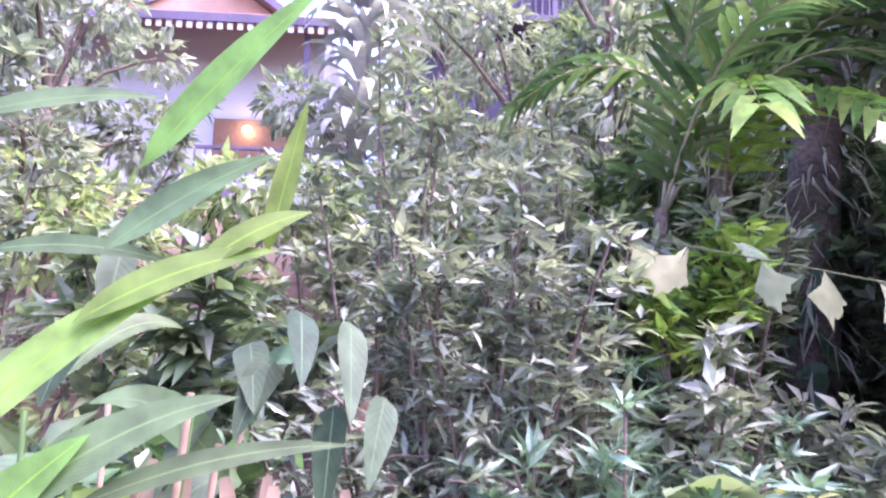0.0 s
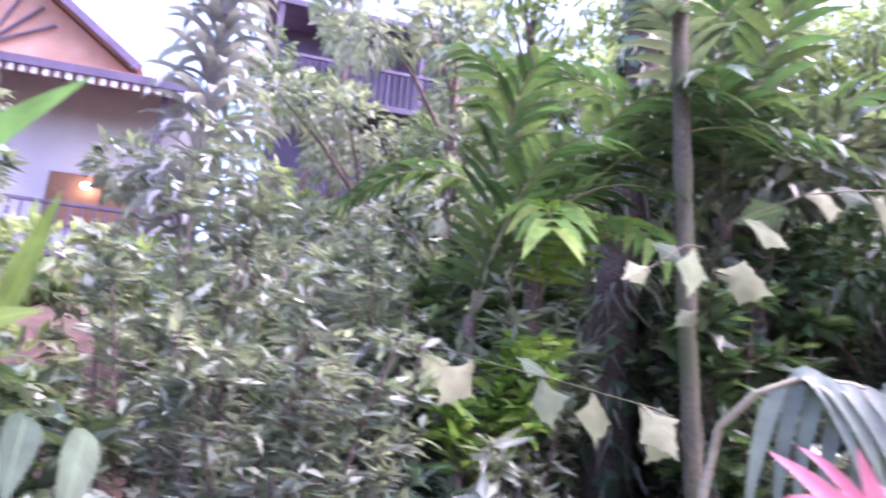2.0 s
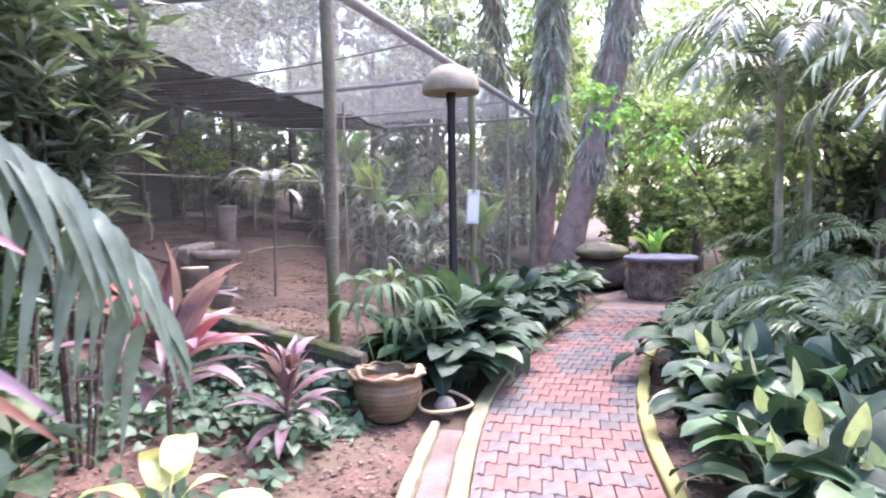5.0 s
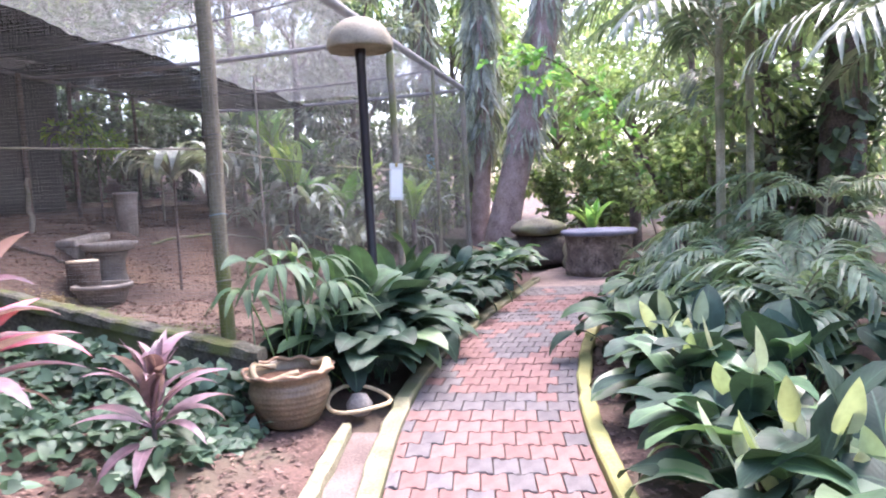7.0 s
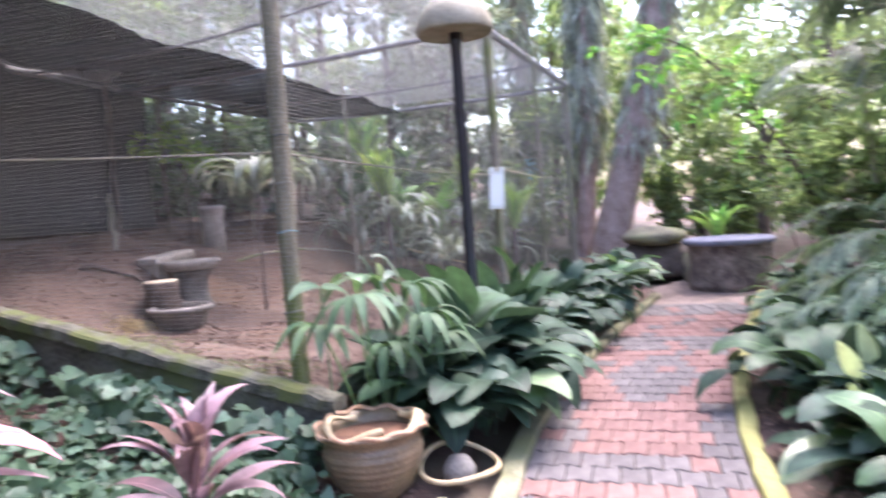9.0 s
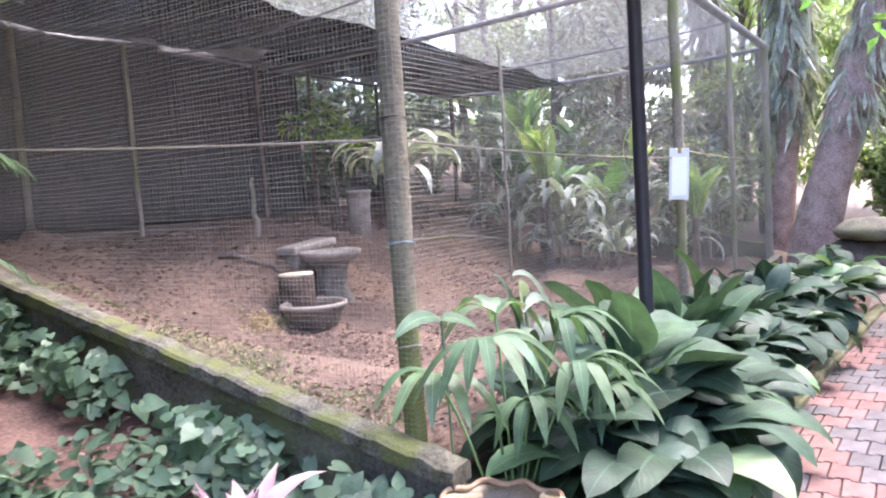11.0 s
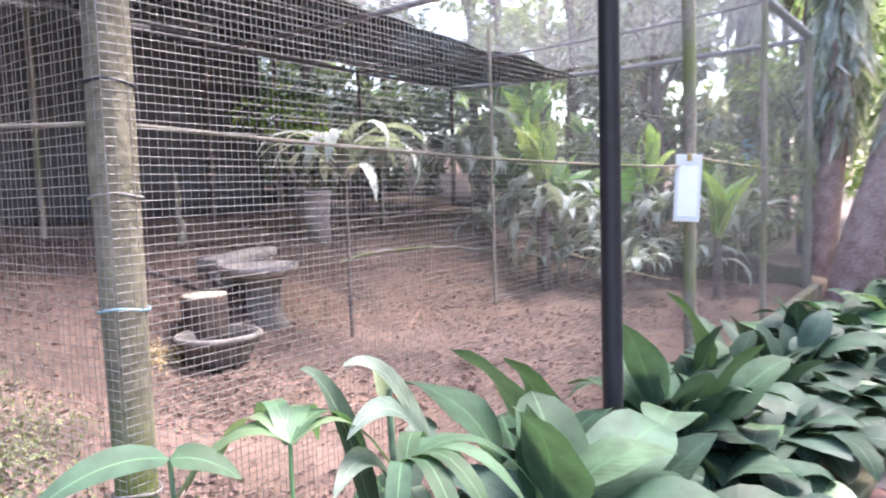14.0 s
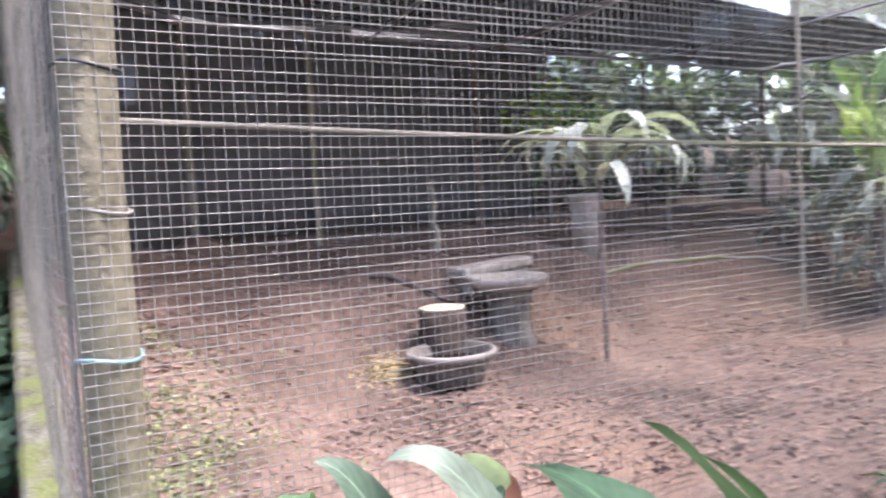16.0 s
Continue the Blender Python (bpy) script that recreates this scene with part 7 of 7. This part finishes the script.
# ---- trees of the bank, round the house, behind the walk ----
BK = "leafy tree on the bank below the house"
k = 0
for x, y, h, cr, m_, sz in ((-3.2, 6.0, 3.0, 1.3, L_NARROW, 0.15), (-4.6, 5.0, 4.0, 1.6, L_NARROW, 0.15), (-6.5, 7.5, 4.5, 2.0, L_NARROW, 0.18), (-0.6, 7.5, 3.2, 1.3, L_NARROW, 0.17), (1.2, 7.4, 3.2, 1.4, L_PALE, 0.17), (2.6, 7.0, 3.6, 1.4, L_TREE, 0.18), (1.9, 9.5, 3.4, 1.5, L_TREEY, 0.2), (4.2, 6.6, 3.4, 1.3, L_TREE, 0.17), (-0.3, 10, 2.6, 1.4, L_TREEY, 0.2), (4.6, 13.5, 5.0, 2.0, L_TREEY, 0.22), (-1.6, 5.4, 2.2, 1.2, L_TREEY, 0.16), (0.5, 6.0, 2.3, 1.1, L_PALE, 0.16), (2.6, 10.5, 6.0, 1.7, L_NARROW, 0.2), (4.4, 9.6, 6.0, 1.8, L_TREE, 0.2), (0.6, 11.5, 4.6, 1.2, L_TREE, 0.2), (5.4, 7.0, 4.0, 1.4, L_NARROW, 0.17), (3.4, 6.0, 5.2, 1.2, L_TREE, 0.17), (1.9, 6.2, 5.6, 1.3, L_PALE, 0.17), (3.4, 8.0, 7.2, 1.8, L_TREEY, 0.19), (5.2, 7.4, 6.4, 1.6, L_TREEY, 0.18), (0.9, 8.6, 6.0, 1.2, L_PALE, 0.18), (-2.9, 5.6, 3.6, 1.1, L_PALE, 0.15), (-3.8, 7.6, 4.6, 1.3, L_NARROW, 0.16)):
    tree("tree", x, y, gz(x, y), h, 0.09, cr, int(1700 * cr), m_, BK, "tree", sz, 700 + k, clear=0.12, clumps=11, group="trees of the bank", W=0.4)
    k += 1
DV = with_mat(S_DRAC, foliage("violet_grey_leaf", (0.20, 0.20, 0.23), (0.40, 0.40, 0.45), 0.36, 0.3, island=False, spread=0.03))
dt = thing("dracaena_tree", "tall dracaena with tiers of drooping violet-grey leaves", "dracaena", pose(-0.35, 5.6, gz(-0.35, 5.6)))
zt = 5.9 - gz(-0.35, 5.6)
part("stem", tube("stem", [(0, 0, -0.2), (0.03, 0, zt * 0.5), (-0.02, 0, zt)], [0.05, 0.045, 0.03], 9), M_PURPLE, dt)
for q in range(150):
    zq = zt * (0.42 + 0.58 * q / 150)
    mq = Matrix.Translation((0, 0, zq)) @ Matrix.Rotation(radians(q * 137.5), 4, "Z") @ Matrix.Rotation(radians(rg.uniform(-10, 25)), 4, "Y") @ Matrix.Scale(rg.uniform(0.9, 1.35), 4)
    part("leaf", rg.choice(DV), None, dt, "", mq)
OT = "broad tree crown beyond the open side of the garden"
k = 0
# trees at x <= 6 are never in view, added to block the low sky
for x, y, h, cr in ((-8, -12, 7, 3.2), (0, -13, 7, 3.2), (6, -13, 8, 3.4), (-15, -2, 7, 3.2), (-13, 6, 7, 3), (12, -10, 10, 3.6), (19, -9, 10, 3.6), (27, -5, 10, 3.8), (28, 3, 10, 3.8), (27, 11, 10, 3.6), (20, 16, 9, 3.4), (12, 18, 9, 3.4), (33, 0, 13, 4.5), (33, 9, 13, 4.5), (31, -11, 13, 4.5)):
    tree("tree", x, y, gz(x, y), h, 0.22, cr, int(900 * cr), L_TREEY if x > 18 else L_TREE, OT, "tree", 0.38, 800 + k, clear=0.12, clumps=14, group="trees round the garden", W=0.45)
    k += 1

# ---- house on the bank ----
hs = thing("house", "pale lilac house with a clay-tiled gabled roof on the bank", "house", pose(-5.2, 14.0, -0.25))
part("wall", box_bm(7.6, 4.0, 4.0, 0.0, (-0.6, 2.6, 7.2)), M_HWALL, hs)
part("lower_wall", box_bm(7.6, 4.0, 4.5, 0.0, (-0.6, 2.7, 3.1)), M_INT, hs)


def gable_mesh(w, h, d):
    bm = bmesh.new()
    a = [bm.verts.new(p) for p in ((-w / 2, 0, 0), (w / 2, 0, 0), (0, 0, h))]
    b = [bm.verts.new(p) for p in ((-w / 2, d, 0), (w / 2, d, 0), (0, d, h))]
    bm.faces.new(a)
    bm.faces.new(b[::-1])
    for i in range(3):
        bm.faces.new((a[i], b[i], b[(i + 1) % 3], a[(i + 1) % 3]))
    bmesh.ops.recalc_face_normals(bm, faces=bm.faces)
    return bm


g = part("gable", gable_mesh(5.4, 2.0, 0.2), M_GABLE, hs, "orange-brown boarded gable")
g.location = (-0.55, 0.0, 8.95)
for q, sx in enumerate((-1, 1)):
    rf = part("roof", box_bm(3.65, 4.5, 0.14, 0.02, (0, 0, 0)), M_ROOF, hs, "clay-tiled roof slope")
    rf.matrix_basis = Matrix.Translation((-0.55 + sx * 1.42, 1.9, 10.05)) @ Matrix.Rotation(radians(36.5 if sx > 0 else -36.5), 4, "Y")
    bb = part("bargeboard", box_bm(3.7, 0.1, 0.16, 0.01, (0, 0, 0)), M_PURPLE, hs, "violet bargeboard")
    bb.matrix_basis = Matrix.Translation((-0.55 + sx * 1.45, -0.36, 10.0)) @ Matrix.Rotation(radians(36.5 if sx > 0 else -36.5), 4, "Y")
for q in range(7):
    aq = radians(-60 + 20 * q)
    lq = 1.75 if q == 3 else 1.55 if q in (2, 4) else 1.35
    bt = part("batten", box_bm(0.045, 0.05, lq, 0.0, (0, 0, lq / 2)), M_PURPLE, hs)
    bt.matrix_basis = Matrix.Translation((-0.55, -0.06, 9.0)) @ Matrix.Rotation(aq, 4, "Y")
er = part("eave_roof", box_bm(8.4, 1.6, 0.12, 0.02, (0, 0, 0)), M_ROOF, hs, "clay-tiled eave")
er.matrix_basis = Matrix.Translation((-0.6, 0.0, 8.72)) @ Matrix.Rotation(radians(16), 4, "X")
part("fascia", box_bm(8.4, 0.06, 0.18, 0.005, (-0.6, -0.82, 8.42)), M_PURPLE, hs, "violet fascia board")
for q in range(42):
    part("valance_tooth", box_bm(0.12, 0.03, 0.16, 0.02, (-4.7 + q * 0.2, -0.8, 8.26)), M_HWALL, hs)
# solid panel for the window; the room's shade is only in its colour
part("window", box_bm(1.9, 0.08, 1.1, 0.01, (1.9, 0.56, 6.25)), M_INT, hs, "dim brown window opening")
gl = part("lamp_glow", lathe([(0.02, 0), (0.09, 0.04), (0.09, 0.1), (0.02, 0.14)], 10), None, hs, "small lit lamp")
em, en, el_, eb = mat_new("warm_lamp")
eb.inputs["Emission Color"].default_value, eb.inputs["Emission Strength"].default_value = (1, 0.72, 0.4, 1), 12
gl.data.materials.append(em)
gl.location = (1.7, 0.35, 6.45)
for q in range(2):
    part("veranda_post", box_bm(0.12, 0.12, 3.4, 0.01, (-4.4 + q * 7.4, -0.5, 6.6)), M_PURPLE, hs)
part("rail", box_bm(8.2, 0.06, 0.07, 0.01, (-0.6, -0.5, 5.85)), M_PURPLE, hs)
for q in range(40):
    part("baluster", box_bm(0.035, 0.035, 0.85, 0.0, (-4.6 + q * 0.205, -0.5, 5.4)), M_PURPLE, hs)
part("veranda_floor", box_bm(8.4, 1.6, 0.2, 0.01, (-0.6, 0.1, 4.9)), M_PURPLE, hs)

h2 = thing("balcony_house", "dark violet timber house with a railed balcony", "house", pose(2.2, 14.6, 0))
part("wall", box_bm(5.0, 3.0, 6.5, 0.0, (0, 2.2, 8.0)), M_PURPLE, h2)
part("roof", box_bm(5.8, 4.4, 0.16, 0.02, (0, 1.8, 11.3)), M_PURPLE, h2)
part("balcony_floor", box_bm(5.2, 1.2, 0.15, 0.01, (0, 0.2, 9.05)), M_PURPLE, h2)
part("rail", box_bm(5.2, 0.06, 0.08, 0.01, (0, -0.35, 10.0)), M_PURPLE, h2)
for q in range(34):
    part("baluster", box_bm(0.035, 0.035, 0.85, 0.0, (-2.5 + q * 0.152, -0.35, 9.55)), M_PURPLE, h2)
for q in range(4):
    part("veranda_post", box_bm(0.13, 0.13, 2.2, 0.01, (-2.5 + q * 1.66, -0.3, 10.2)), M_PURPLE, h2)
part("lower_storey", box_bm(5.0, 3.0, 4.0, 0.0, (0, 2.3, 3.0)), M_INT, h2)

# ---- brick walk: double-T pavers, laid in rows ----


def paver_mesh(w, d, h=0.05, c=-0.011, ch=0.005):
    out = [(-w / 2, d / 2 - c), (-w / 4 - 0.008, d / 2 - c), (-w / 4 + 0.008, d / 2 + c), (w / 4 - 0.008, d / 2 + c), (w / 4 + 0.008, d / 2 - c), (w / 2, d / 2 - c)]
    out = out + [(u, -v) for u, v in reversed(out)]
    n = len(out)
    V = [(v, u, -h) for u, v in out] + [(v, u, -ch) for u, v in out] + [(v * 0.965, u * 0.95, 0) for u, v in out]
    F = [tuple(range(2 * n, 3 * n))]
    for k in (0, n):
        for q in range(n):
            F.append((k + q, k + (q + 1) % n, k + n + (q + 1) % n, k + n + q))
    me = bpy.data.meshes.new("paver")
    me.from_pydata(V, [], F)
    bm = bmesh.new()
    bm.from_mesh(me)
    bmesh.ops.recalc_face_normals(bm, faces=bm.faces)
    bm.to_mesh(me)
    bm.free()
    return me


walk_ob = thing("brick_walk", "garden walk of red and grey interlocking bricks", "path", None, "", "structure")
W0, DEP = 0.131, 0.190
pm = paver_mesh(W0, DEP)
pms = []
for mt in (M_RED, M_GREY):
    c = pm.copy()
    c.materials.append(mt)
    pms.append(c)
rp = random.Random(11)
rest = {0: [], 1: []}
base_v = np.array([v.co[:] for v in pm.vertices])
base_f = [tuple(p.vertices) for p in pm.polygons]
xx, row, count = -2.0, 0, 0
while xx < 11.6:
    yl, yr = float(y_left(xx)), float(y_right(xx))
    wid = yl - yr
    cols = 8
    slope = math.atan2(float(y_left(xx + 0.1) + y_right(xx + 0.1) - yl - yr) / 2, 0.1)
    for q in range(cols + (row % 2)):
        u = (q + (0.5 if row % 2 == 0 else 0.0)) / cols
        yy = yr + wid * u
        sc = wid / cols / 0.1375
        cut = row % 2 and q in (0, cols)
        if cut:
            yy += (0.25 if q == 0 else -0.25) * wid / cols
        band = (4.3 < xx < 4.75) or (6.15 < xx < 6.6) or (9.1 < xx < 9.75) or (10.9 < xx) or (1.9 < xx < 2.3) or (abs(u - 0.5) < 0.3 - 0.35 * abs(xx - 8.15) and abs(xx - 8.15) < 0.7) or (abs(xx - 7.0) < 0.45 and (u > 0.82 or u < 0.14)) or (abs(u - 0.45) < 0.2 and abs(xx - 5.25) < 0.12)
        grey = band if rp.random() > 0.1 else not band
        m = Matrix.Translation((xx, yy, rp.uniform(-0.003, 0.003))) @ Matrix.Rotation(slope + rp.uniform(-0.012, 0.012), 4, "Z") @ Matrix.Rotation(rp.uniform(-0.012, 0.012), 4, "X") @ Matrix.Diagonal((1, sc * (0.47 if cut else 1), 1, 1))
        if 4.1 < xx < 9.2 and count < 300:
            part("paver", pms[1 if grey else 0], None, walk_ob, "", m)
            count += 1
        else:
            rest[1 if grey else 0].append(m)
    xx += 0.2
    row += 1
for key, mats in rest.items():
    bm = bmesh.new()
    me = bpy.data.meshes.new("pavers")
    V, F = [], []
    for m in mats:
        o = len(V)
        V += [tuple(m @ Vector(v)) for v in base_v]
        F += [tuple(a + o for a in f) for f in base_f]
    me.from_pydata(V, [], F)
    me.materials.append(surface("far_red_paver", (0.185, 0.103, 0.092), (0.275, 0.167, 0.152), 9, 110, 0.9, 0.35, island=True, vary=(0.86, 1.12), spec=0.25) if key == 0 else surface("far_grey_paver", (0.11, 0.096, 0.098), (0.19, 0.168, 0.167), 9, 110, 0.9, 0.35, island=True, vary=(0.86, 1.12), spec=0.25))
    bm.free()
    ob = part("pavers", me, None, walk_ob, "red bricks further along the walk" if key == 0 else "grey bricks further along the walk")
    tagged(ob, "", "", "", "stuff")
